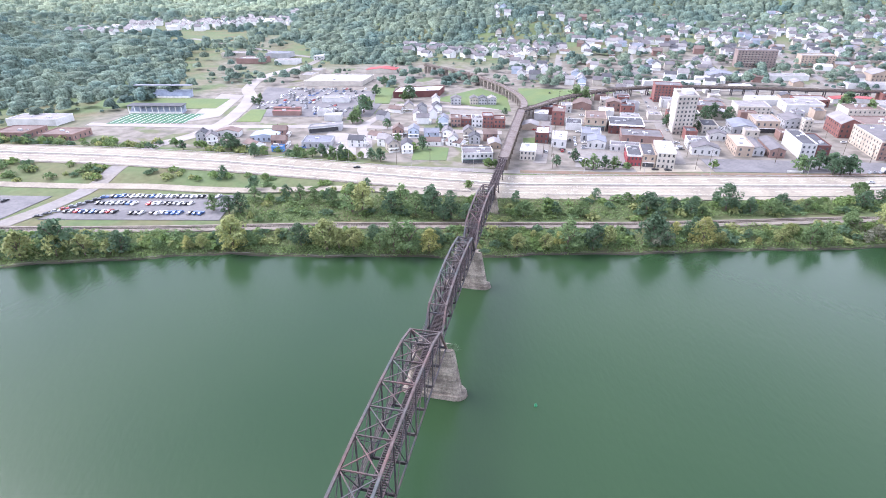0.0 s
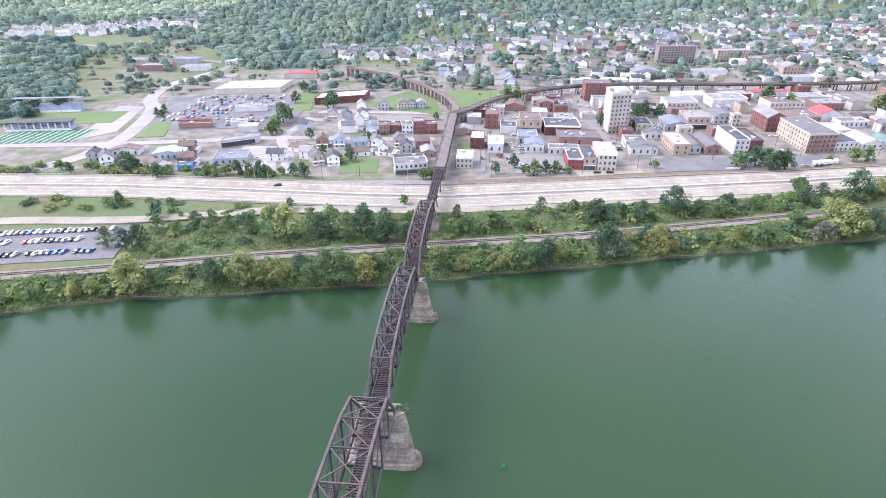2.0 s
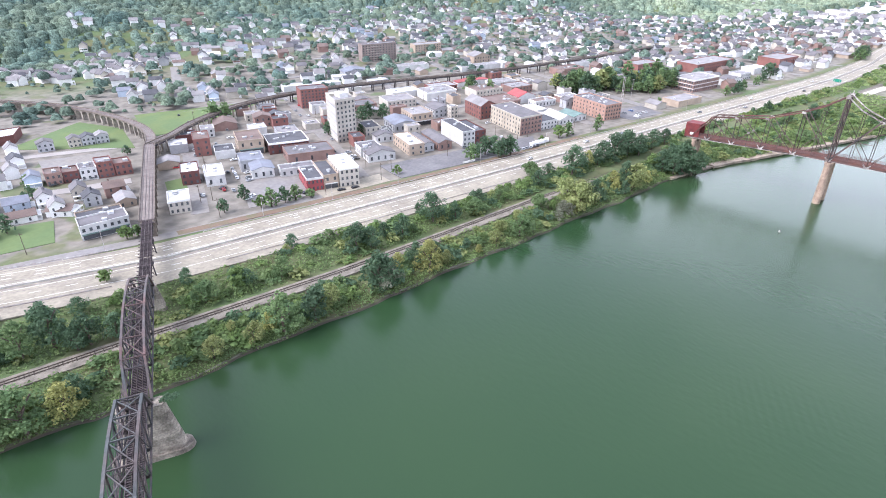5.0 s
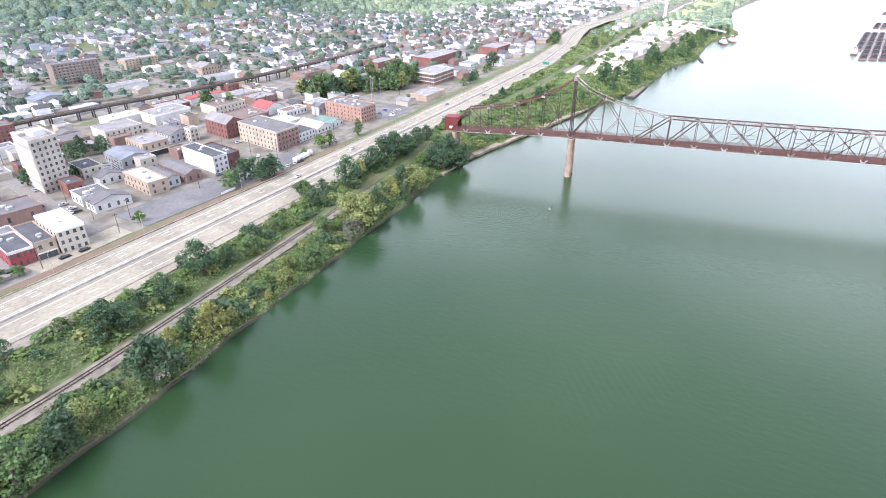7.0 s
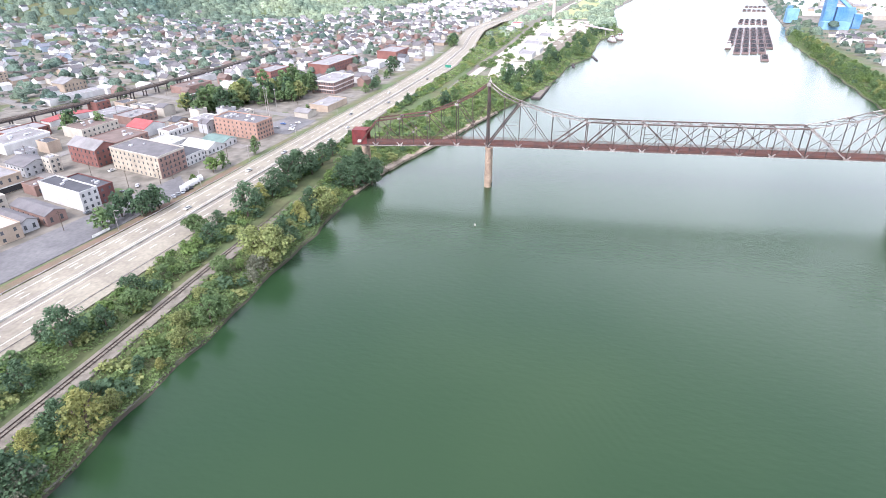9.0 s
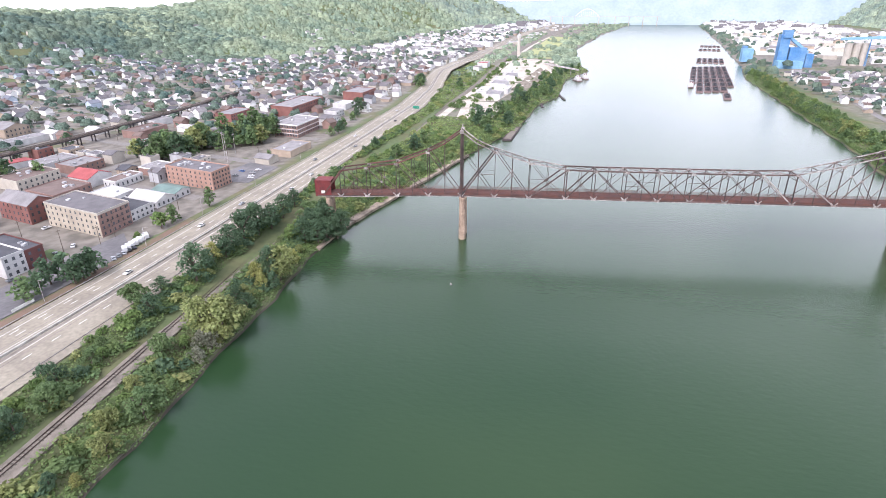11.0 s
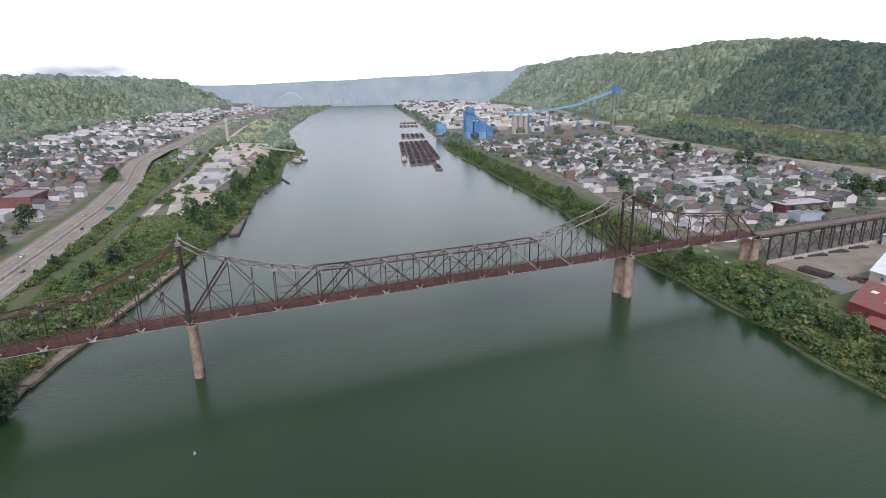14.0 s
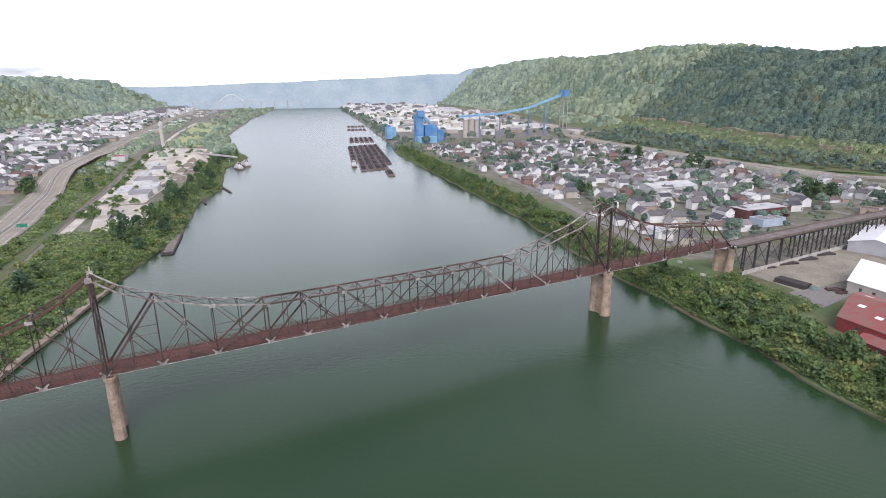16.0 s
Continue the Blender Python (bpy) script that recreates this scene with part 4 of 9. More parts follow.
for s, b_ in zip(run, run[1:]):
    z, zb = hb_top(s), hb_top(b_)
    part("top_bracing", Bag().beam((s, 0, z), (b_, HB_W, zb), 0.26, 0.16).beam((s, HB_W, z - 0.06), (b_, 0, zb - 0.06), 0.26, 0.16), PINK_STEEL if 60 < s < 170 else RUST, hb_root)
    if 60 < s < 160:
        part("bracing_plate", Bag().box((s + b_) / 2 - 0.7, HB_W / 2 - 0.5, (z + zb) / 2 - 0.12, (s + b_) / 2 + 0.7, HB_W / 2 + 0.5, (z + zb) / 2 - 0.02), DARK_STEEL, hb_root)
for i, (s, zl) in enumerate(LO):
    z = UP[i][1]
    if 0 < i < HB_N - 1 and i not in TOWERS:
        part("sway_brace", Bag().beam((s, 0, z - 0.4), (s, HB_W, z - 3.2), 0.14, 0.14).beam((s, 0.0, z - 3.2), (s, HB_W, z - 0.4), 0.14, 0.14).beam((s, 0, z - 3.2), (s, HB_W, z - 3.2), 0.18, 0.2), RUST, hb_root)
for i in TOWERS:
    s = LOW_NODES[i]
    b = Bag()
    for k in range(3):
        z0, z1 = 33 + k * 8.5, 41.0 + k * 8.5
        b.beam((s, 0, z0), (s, HB_W, z1), 0.3, 0.3).beam((s, HB_W, z0), (s, 0, z1), 0.3, 0.3).beam((s, 0, z1), (s, HB_W, z1), 0.3, 0.4)
    part("tower_bracing", b, RUST, hb_root)
    for yy in (0, HB_W):
        part("tower_cap", Bag().box(s - 0.9, yy - 0.5, UP[i][1] - 0.9, s + 0.9, yy + 0.5, UP[i][1] + 0.7).drum(s, yy, UP[i][1] + 0.7, UP[i][1] + 2.6, 0.3, 0.1, 8), PALE_STEEL, hb_root, "bare grey cap plate with a short finial")
b = Bag()
deck_pts = [(-79.5, hb_low(-79.5)), (-53, hb_low(-53)), (-26, hb_low(-26)), (0, Z_LOW), (333.0, Z_LOW)]
for (a, za), (c, zc) in zip(deck_pts, deck_pts[1:]):
    b.beam((a, HB_W / 2, za + 1.1), (c, HB_W / 2, zc + 1.1), HB_W - 1.2, 0.35)
part("road_deck", b, RUST_DECK, hb_root, "rust-brown bare deck")
for yy in (0.55, HB_W - 0.55):
    b = Bag()
    for (a, za), (c, zc) in zip(deck_pts, deck_pts[1:]):
        for h in (1.9, 2.45, 3.0):
            b.beam((a, yy, za + h), (c, yy, zc + h), 0.09, 0.14)
        n = int((c - a) / 0.9)
        for k in range(n):
            x_ = a + (k + 0.5) * (c - a) / n
            z_ = za + (zc - za) * (k + 0.5) / n
            b.beam((x_, yy, z_ + 0.9), (x_, yy, z_ + 3.05), 0.1, 0.12)
    part("railing", b, RUST_DECK, hb_root, "rusted post and bar railing")
    b = Bag()
    for (a, za), (c, zc) in zip(deck_pts, deck_pts[1:]):
        b.beam((a, yy, za + 0.75), (c, yy, zc + 0.75), 0.3, 1.5)
    part("stringer", b, RUST_DECK, hb_root)
for s, _ in LO:
    part("floor_beam", Bag().beam((s, -0.2, hb_low(s) + 0.3), (s, HB_W + 0.2, hb_low(s) + 0.3), 0.5, 1.2), RUST, hb_root)
# closed end of the cut-off deck
b = Bag()
zl = hb_low(-79.5)
a, c = 0.3, HB_W - 0.3
end_wall = thing("end_barrier", "dark red sheet-metal barrier house closing the cut-off bridge deck", "barrier", "", HB_X, HB_Y, 0, HB_TURN)
part("end_sheet", Bag().box(-81.0, a, zl - 0.3, -80.6, c, zl + 8.6), RED_SHEET, end_wall)
part("side_sheet", Bag().box(-81.0, a - 0.15, zl - 0.3, -72.0, a + 0.15, zl + 8.4), RED_SHEET, end_wall)
part("side_sheet", Bag().box(-81.0, c - 0.15, zl - 0.3, -72.0, c + 0.15, zl + 8.4), RED_SHEET, end_wall)
part("roof_sheet", Bag().box(-81.0, 0.15, zl + 8.4, -72.0, HB_W - 0.15, zl + 8.7), RED_SHEET, end_wall)
for k in range(9):
    part("stiffener", Bag().box(-80.6 + k, a - 0.28, zl - 0.3, -80.4 + k, a - 0.14, zl + 8.4), RED_SHEET, end_wall)
part("sign_plate", Bag().box(-77.6, 0.0, zl + 1.4, -75.4, 0.12, zl + 3.0), PAINT_W, end_wall, "white blank sign plate")


def concrete_pier(s, top, r, label, base=-4.0):
    root = thing("concrete_pier", label, "bridge pier", "piers of the highway bridge", HB_X + 0.13605 * s, HB_Y - 0.9907 * s, 0, HB_TURN)
    for yy in (0.0, HB_W):
        part("shaft", Bag().drum(0, yy, base, top - 1.2, r, r * 0.82, 12), OLD_CONCRETE, root)
        part("cap", Bag().drum(0, yy, top - 1.2, top, r * 0.98, r * 1.0, 12), OLD_CONCRETE, root)
        part("bearing", Bag().box(-1.0, yy - 0.8, top, 1.0, yy + 0.8, top + 0.6), RUST, root)
    part("web_wall", Bag().box(-r * 0.45, 0.0, base, r * 0.45, HB_W, top - 2.0), OLD_CONCRETE, root)


concrete_pier(0.9, 24.1, 2.15, "tall tan concrete pier of two round shafts joined by a wall")
concrete_pier(231.8, 24.1, 2.9, "tall tan concrete pier of two round shafts joined by a wall")
concrete_pier(-74.0, 21.9, 1.5, "tan concrete end pier among trees", 2.0)
concrete_pier(334.5, 23.2, 2.6, "square tan concrete end pier on the grassy bank", 3.0)

# approach viaduct on the south bank
STEEL_GREY = material("approach_steel", (0.05, 0.05, 0.055), 0.7, vary=0.5, scale=0.4, tint=(0.09, 0.06, 0.05))
WALL_PALE = material("pale_wall", (0.48, 0.46, 0.42), 0.9, vary=0.4, scale=0.4, tint=(0.3, 0.28, 0.25))
ap = spline([(399.5, -143.5, 26.6), (408.5, -203.0, 26.4), (419.0, -272.0, 26.0), (429.0, -355.0, 25.2), (437.0, -440.0, 24.0), (442.0, -540.0, 22.0)], 11.0)
approach = thing("approach_viaduct", "road approach viaduct on dark steel bents", "viaduct", "", ap[0].x, ap[0].y, 0)
loc = [(p.x - ap[0].x, p.y - ap[0].y, p.z) for p in ap]
part("road_deck", Bag().ribbon(loc, 9.6, 0.6), VIADUCT_DECK, approach)
for o in (-1, 1):
    part("parapet", Bag().ribbon([(a, c, z + 0.9) for a, c, z in loc], 0.35, 1.4, o * 4.9), VIADUCT_STONE, approach)
    part("girder", Bag().ribbon([(a, c, z - 0.6) for a, c, z in loc], 0.5, 1.3, o * 3.6), STEEL_GREY, approach)
for i, (a, c, z) in enumerate(loc[1:], 1):
    q = loc[i - 1]
    d = math.atan2(c - q[1], a - q[0])
    g = ground(ap[i].x, ap[i].y)
    bent = part("bent", Bag().box(-0.4, -4.6, z - 2.6, 0.4, 4.6, z - 1.8), STEEL_GREY, approach, at=Matrix.Translation((a, c, 0)) @ Matrix.Rotation(d, 4, "Z"))
    for yy in (-4.2, 4.2):
        part("column", Bag().box(-0.35, yy - 0.35, g - 0.5, 0.35, yy + 0.35, z - 2.6), STEEL_GREY, bent)
    part("brace", Bag().beam((0, -4.2, g + 2.5), (0, 4.2, z - 3.0), 0.25, 0.25).beam((0, 4.2, g + 2.5), (0, -4.2, z - 3.0), 0.25, 0.25), STEEL_GREY, bent)
for i in range(1, len(loc) - 1):
    a, c = loc[i], loc[i + 1]
    if ap[i].y < -300:
        break
    g = ground(ap[i].x, ap[i].y)
    part("base_wall", Bag().beam((a[0] - 4.4, a[1], g + 1.3), (c[0] - 4.4, c[1], g + 1.3), 0.5, 3.0), WALL_PALE, approach)

# ---------------------------------------------------------------- roads, railway, lots
def road_z(x):
    return 8.0 + 5.0 * float(smooth01((x - 880) / 160)) * float(smooth01((1420 - x) / 160))


def road_line(x0, x1, step=12.0, dz=0.0):
    n = max(2, int((x1 - x0) / step))
    return [(x, lerp_pts(x, ROAD_Y), road_z(x) + dz) for x in np.linspace(x0, x1, n)]


def on_ground(points, step, dz):
    return [(p.x, p.y, ground(p.x, p.y) + dz) for p in spline([(a, b, 0) for a, b in points], step)]


highway = thing("highway", "pale concrete divided highway along the river", "highway")
tagged(highway, kind="structure")
part("carriageway", Bag().ribbon(road_line(-900, 4400), 34.0, 0.9), CONCRETE, highway)
part("median_barrier", Bag().ribbon(road_line(-900, 4400, dz=0.85), 0.6, 0.85), WALL_PALE, highway)
for o, w in ((-15.6, 0.5), (-5.0, 0.35), (-1.6, 0.9), (1.6, 0.9), (5.0, 0.35), (15.4, 0.5)):
    part("dark_seam", Bag().ribbon(road_line(-900, 2400, dz=0.012), w, 0.02, o), JOINT, highway)
for o in (-13.0, -2.9, 2.9, 13.0):
    part("edge_line", Bag().ribbon(road_line(-900, 2400, dz=0.016), 0.22, 0.02, o), PAINT_W, highway)
b = Bag()
for o in (-8.0, -11.0, 8.0):
    for k in range(150):
        x = -320 + k * 12.0
        if o == -11.0 and x > 250:
            continue
        b.ribbon([(x + d, lerp_pts(x + d, ROAD_Y), road_z(x) + 0.02) for d in (0.0, 4.0)], 0.26, 0.02, o)
tagged(part("lane_dashes", b, PAINT_W, highway), kind="stuff")
for side in (-1, 1):
    b = Bag()
    for x0, x1 in ((-300, 20), (60, 900)):
        b.ribbon(road_line(x0, x1, dz=0.75), 0.12, 0.35, side * 17.2)
        for x in np.arange(x0, x1, 8.0):
            y = lerp_pts(x, ROAD_Y) - side * 17.2
            b.box(x - 0.08, y - 0.08, road_z(x) - 0.6, x + 0.08, y + 0.08, road_z(x) + 0.7)
    part("guard_rail", b, GALV, highway)
for k in range(9):
    x = 930 + k * 55.0
    y = lerp_pts(x, ROAD_Y)
    part("road_pier", Bag().box(x - 1.0, y - 13, ground(x, y) - 0.5, x + 1.0, y + 13, road_z(x) - 0.9), OLD_CONCRETE, highway)


def street(name, points, width, mat, label, step=14.0, dz=0.16, thick=0.6, category="road"):
    b = Bag().ribbon(on_ground(points, step, dz), width, thick)
    ob = part(name, b, mat)
    return tagged(ob, label, category, kind="structure")


PALE_STREET = material("pale_worn_road", (0.30, 0.275, 0.255), 0.9, vary=0.4, scale=0.06, tint=(0.23, 0.21, 0.2), fine=0.12)
ramp = street("ramp", [(330, 298.5), (200, 297), (100, 296), (20, 299), (-45, 308), (-128, 310), (-180, 316), (-216, 316)], 8.5, CONCRETE, "pale concrete slip road below the highway", dz=0.5)
street("road", [(-216, 316), (-250, 318), (-330, 322), (-600, 330)], 8.0, CONCRETE, "pale concrete road running beside the highway", dz=0.4)
street("road", [(-236, 248), (-222, 275), (-212, 305), (-210, 340), (-208, 395)], 11.0, STREET, "grey access road passing under the highway", dz=0.3)
street("road", [(-208, 395), (-191, 420), (-181, 454), (-181, 492), (-184, 528), (-191, 562), (-202, 588), (-206, 643), (-195, 687), (-172, 735)], 12.5, PALE_STREET, "wide grey road leading into the side valley", dz=0.3)
street("road", [(-172, 735), (-170, 790), (-225, 830), (-310, 905), (-420, 990)], 9.0, STREET, "grey valley road curving between hills", dz=0.3)

# railway along the bank
RAIL_Y = [(-900, 330), (-560, 296), (-330, 262), (-209, 256), (-144, 258), (-57, 262.5), (0, 263.5), (97, 264.5), (160, 268.5), (246, 275), (320, 281.5), (371, 285), (474, 291), (585, 285), (811, 287), (1000, 289), (1300, 300), (2000, 300), (3000, 250), (4300, 150)]
rail_pts = [(x, lerp_pts(x, RAIL_Y), 5.55) for x in list(np.arange(-900, 1000, 18.0)) + list(np.arange(1000, 4300, 60.0))]
railway = tagged(thing("railway", "single railway track on a gravel bed along the bank", "railway"), kind="structure")
part("ballast_bed", Bag().ribbon(rail_pts, 7.6, 1.2, 1.0), BALLAST, railway)
for o in (-0.75, 0.75):
    part("rail", Bag().ribbon([(x, y, z + 0.3) for x, y, z in rail_pts], 0.22, 0.2, o), RAIL, railway)
b = Bag()
for k in range(620):
    x = -260 + k * 1.3
    y = lerp_pts(x, RAIL_Y)
    a = math.atan2(lerp_pts(x + 5, RAIL_Y) - lerp_pts(x - 5, RAIL_Y), 10)
    c, s = math.cos(a), math.sin(a)
    b.beam((x + 1.3 * s, y - 1.3 * c, 5.6), (x - 1.3 * s, y + 1.3 * c, 5.6), 0.35, 0.2)
tagged(part("sleeper_row", b, OLD_SLEEPER, railway), kind="stuff")


def slab(name, corners, mat, label, dz=0.2, category="paved lot"):
    """Paved ground that follows the land."""
    (x0, y0), (x1, y1), (x2, y2), (x3, y3) = corners
    n = 8
    vs, fs = [], []
    for j in range(n + 1):
        for i in range(n + 1):
            u, v = i / n, j / n
            x = (x0 * (1 - u) + x1 * u) * (1 - v) + (x3 * (1 - u) + x2 * u) * v
            y = (y0 * (1 - u) + y1 * u) * (1 - v) + (y3 * (1 - u) + y2 * u) * v
            vs.append((x, y, ground(x, y) + dz))
    m = len(vs)
    vs += [(x, y, z - 1.2) for x, y, z in vs]
    k = n + 1
    for j in range(n):
        for i in range(n):
            a = j * k + i
            fs += [(a, a + 1, a + k + 1, a + k), (m + a + k, m + a + k + 1, m + a + 1, m + a)]
    for i in range(n):
        for a, c in ((i, i + 1), (n * k + i + 1, n * k + i), ((i + 1) * k, i * k), (i * k + n, (i + 1) * k + n)):
            fs.append((c, a, m + a, m + c))
    ob = part(name, Bag().add(vs, fs), mat)
    return tagged(ob, label, category, kind="structure")


slab("parking_lot", [(-214, 268), (-118, 268), (-118, 303), (-196, 303)], ASPHALT, "dark asphalt car park with rows of parked cars", 0.35)
slab("parking_lot", [(-300, 272), (-234, 268), (-226, 300), (-300, 302)], ASPHALT, "dark asphalt car park beside the access road", 0.35)
slab("parking_lot", [(-170, 478), (-62, 478), (-52, 580), (-185, 600)], ASPHALT, "large asphalt car park in front of the shops", 0.25)
slab("parking_lot", [(176, 340), (284, 337), (306, 361), (178, 369)], ASPHALT, "long asphalt lot between highway and town", 0.25)
slab("parking_lot", [(404, 345), (446, 345), (456, 375), (408, 378)], ASPHALT, "dark asphalt car park beside a brick building", 0.25)
slab("parking_lot", [(88, 350), (122, 348), (132, 400), (100, 402)], STREET, "pale worn parking yard behind the highway", 0.25)
slab("pavement", [(125, 338), (168, 340), (170, 356), (126, 352)], CONCRETE, "pale concrete street end beside the highway", 0.3)
street("road", [(-60, 349), (0, 343), (60, 338), (126, 341)], 7.0, STREET, "grey frontage street along the highway", dz=0.22)


def town(a, b):
    """Town grid: a along the river, b away from it along the side streets."""
    return a + 0.215 * (b - 360.0), b


for a in (66, 160, 268, 368, 455, 545, 640, 740, 850, 970, 1100, 1240):
    far = min(HILL_B - 10 for HILL_B in [lerp_pts(a + 90, HILL_N)])
    street("street", [town(a, 358), town(a, 470), town(a, 600), town(a, min(far, 800))], 9.0, STREET, "grey town street between buildings", 25.0)
for bb in (468, 592, 676, 762):
    street("street", [town(60 if bb < 600 else 110, bb), town(300, bb), town(600, bb), town(1000, bb), town(1240, bb)], 8.0, STREET, "grey town street parallel to the river", 25.0, 0.24)
street("street", [(-290, 451), (-236, 448), (-182, 445), (-132, 446), (-65, 447), (-7, 437), (47, 431)], 9.0, PALE_STREET, "pale grey cross street between houses and shops", 14.0, 0.2)
street("street", [(-53, 366), (-57, 410), (-65, 447), (-53, 480), (-42, 520), (-26, 522), (52, 509)], 8.0, PALE_STREET, "pale grey street between houses", 12.0, 0.24)
slab("parking_lot", [(8, 470), (44, 466), (46, 500), (6, 504)], STREET, "worn grey car park between rows of houses", 0.25)
slab("parking_lot", [(-84, 370), (-60, 372), (-66, 425), (-90, 430)], PALE_STREET, "pale parking ground beside the houses", 0.22)

# sports ground
FIELD = material("striped_turf", (0.05, 0.13, 0.075), 0.9, vary=0.2, scale=0.1, tint=(0.045, 0.11, 0.06))
GRASS = material("mown_grass", (0.10, 0.145, 0.06), 0.95, vary=0.3, scale=0.05, tint=(0.14, 0.17, 0.06), fine=0.15)
slab("sports_field", [(-276, 452), (-213, 456), (-208, 486), (-272, 486)], FIELD, "green artificial turf sports field with white yard lines", 0.3, "sports field")
for k in range(13):
    x0 = -274 + k * 5.0
    b = Bag().ribbon([(x0, 453.5, ground(x0, 453.5) + 0.34), (x0 + 4.4, 485, ground(x0, 485) + 0.34)], 0.5, 0.02)
    tagged(part("yard_line", b, PAINT_W), "white painted line across the turf", "line", "yard lines", "structure")
slab("sports_field", [(-320, 505), (-205, 505), (-205, 545), (-325, 545)], GRASS, "mown grass practice field", 0.25, "sports field")
slab("grass_plot", [(-21, 363), (3, 363), (5, 391), (-19, 395)], GRASS, "mown grass plot beside houses", 0.25, "lawn")
slab("grass_plot", [(-10, 545), (62, 500), (64, 560), (40, 600)], GRASS, "mown grass field between the viaduct branches", 0.25, "lawn")
slab("grass_plot", [(74, 520), (100, 530), (190, 590), (80, 600)], GRASS, "mown grass field between the viaduct branches", 0.25, "lawn")

slab("grass_plot", [(-172, 460), (-152, 460), (-158, 502), (-172, 502)], GRASS, "small lawn with clipped hedges beside the road", 0.36, "lawn")
slab("grass_plot", [(-64, 528), (-50, 528), (-50, 600), (-70, 600)], GRASS, "grassy slope beside the school", 0.4, "lawn")
# south bank
street("road", [(430, -128), (520, -152), (590, -165), (665, -180), (915, -218), (1310, -296)], 8.0, STREET, "grey riverside road on the far bank", 25.0)
S_ROAD = [(300, -560), (540, -575), (680, -572), (786, -565), (1000, -582), (1230, -606), (1390, -655), (1700, -765), (2470, -1030), (3400, -1290)]
street("road", [(x, y - 11) for x, y in S_ROAD], 42.0, CONCRETE, "pale concrete highway at the foot of the wooded hill", 30.0, 3.2, 5.0, "highway")
street("barrier", [(x, y - 11) for x, y in S_ROAD], 0.8, WALL_PALE, "low pale concrete barrier along the middle of the highway", 30.0, 4.1, 1.0, "barrier")
street("retaining_wall", [(x, y + 10.6) for x, y in S_ROAD], 0.8, WALL_PALE, "low concrete wall along the edge of the highway", 30.0, 4.0, 6.0, "wall")
for a in (470, 560, 660, 770, 890, 1010, 1130):
    street("street", [(a, -150 - 0.16 * (a - 430)), (a - 25, -330), (a - 40, -520)], 6.5, STREET, "grey street between small houses", 25.0)
for bb in (-230, -300, -380, -460):
    street("street", [(440, bb), (800, bb - 30), (1150, bb - 60)], 6.5, STREET, "grey street between small houses", 25.0, 0.24)
slab("yard", [(362, -158), (402, -156), (418, -272), (372, -262)], CONCRETE, "bare pale concrete works yard", 0.25)
slab("yard", [(340, -146), (363, -150), (372, -186), (348, -180)], STREET, "worn gravel and concrete yard", 0.22)

DRY_GRASS = material("dry_verge", (0.17, 0.115, 0.085), 0.95, vary=0.5, scale=0.2, tint=(0.12, 0.115, 0.065), fine=0.3)
street("verge", [(50, 338.5), (130, 335.5), (230, 334.5), (330, 336.5)], 5.0, DRY_GRASS, "strip of dry brown grass beside the highway", 10.0, 0.3, 0.6, "verge")
slab("grass_plot", [(59, 393.5), (70, 397), (73, 418), (62, 416.5)], GRASS, "small bright lawn beside the viaduct", 0.3, "lawn")
slab("grass_plot", [(266, 366), (276, 366.5), (279, 381), (274, 382)], GRASS, "small lawn at a street corner", 0.3, "lawn")
ROCK = material("cut_rock", (0.37, 0.31, 0.23), 0.95, vary=0.6, scale=0.08, tint=(0.15, 0.17, 0.09), bump=0.6, bump_scale=0.6)
for dd, x0, x1 in ((88, 860, 960), (84, 985, 1090), (92, 1130, 1270), (92, 1330, 1480), (66, 740, 800), (82, 1560, 1700), (78, 1780, 1960)):
    street("rock_ledge", [(x, lerp_pts(x, HILL_S) - dd + 2.5 * math.sin(x / 17.0)) for x in np.linspace(x0, x1, 9)], 5.0, ROCK, "brown rock ledge cut into the wooded slope", 9.0, 5.0, 8.0, "rock ledge")

slab("grass_plot", [(402, -112), (450, -118), (452, -142), (406, -150)], GRASS, "mown green bank beside the end pier", 0.25, "lawn")
slab("grass_plot", [(612, -236), (640, -240), (648, -268), (616, -262)], GRASS, "small green lawn among houses", 0.3, "lawn")
slab("grass_plot", [(540, -180), (575, -186), (572, -204), (540, -200)], GRASS, "small green lawn beside the riverside road", 0.3, "lawn")
for oo, dz in ((17.5, 0.4), (-39, 0.45)):
    street("verge", [(x, lerp_pts(x, S_ROAD) + oo) for x in np.linspace(330, 1500, 30)], 12.0, GRASS, "rough grass strip beside the highway", 20.0, dz, 0.6, "verge")

BEACH = material("sandy_mud", (0.33, 0.265, 0.205), 0.9, vary=0.6, scale=0.15, tint=(0.14, 0.115, 0.09), bump=0.3)
street("beach", [(x, lerp_pts(x, NEAR_SHORE) + 1.6) for x in (322, 345, 365)], 5.0, BEACH, "narrow strip of bare sandy mud at the water", 6.0, 0.35, 1.2, "beach")

street("beach", [(x, lerp_pts(x, NEAR_SHORE) + 3.0) for x in (366, 385, 405, 430, 455, 480, 510, 540)], 9.0, BEACH, "strip of bare sandy mud sloping to the water", 6.0, 0.45, 1.6, "beach")
PALE_MUD = material("stony_mud", (0.185, 0.17, 0.14), 0.95, vary=0.9, scale=0.12, tint=(0.07, 0.075, 0.045), fine=0.4)
street("beach", [(x, lerp_pts(x, NEAR_SHORE) + 0.9 - 0.7 * math.sin(x / 13.0) - 0.6 * math.sin(x / 4.7 + 1)) for x in np.arange(-310, 325, 5.0)], 0.5, PALE_MUD, "thin line of bare stony mud at the water", 4.0, 0.10, 1.0, "beach")
slab("yard", [(-214, 458), (-192, 478), (-197, 560), (-222, 567)], PALE_STREET, "pale bare lot beside the sports field", 0.24)

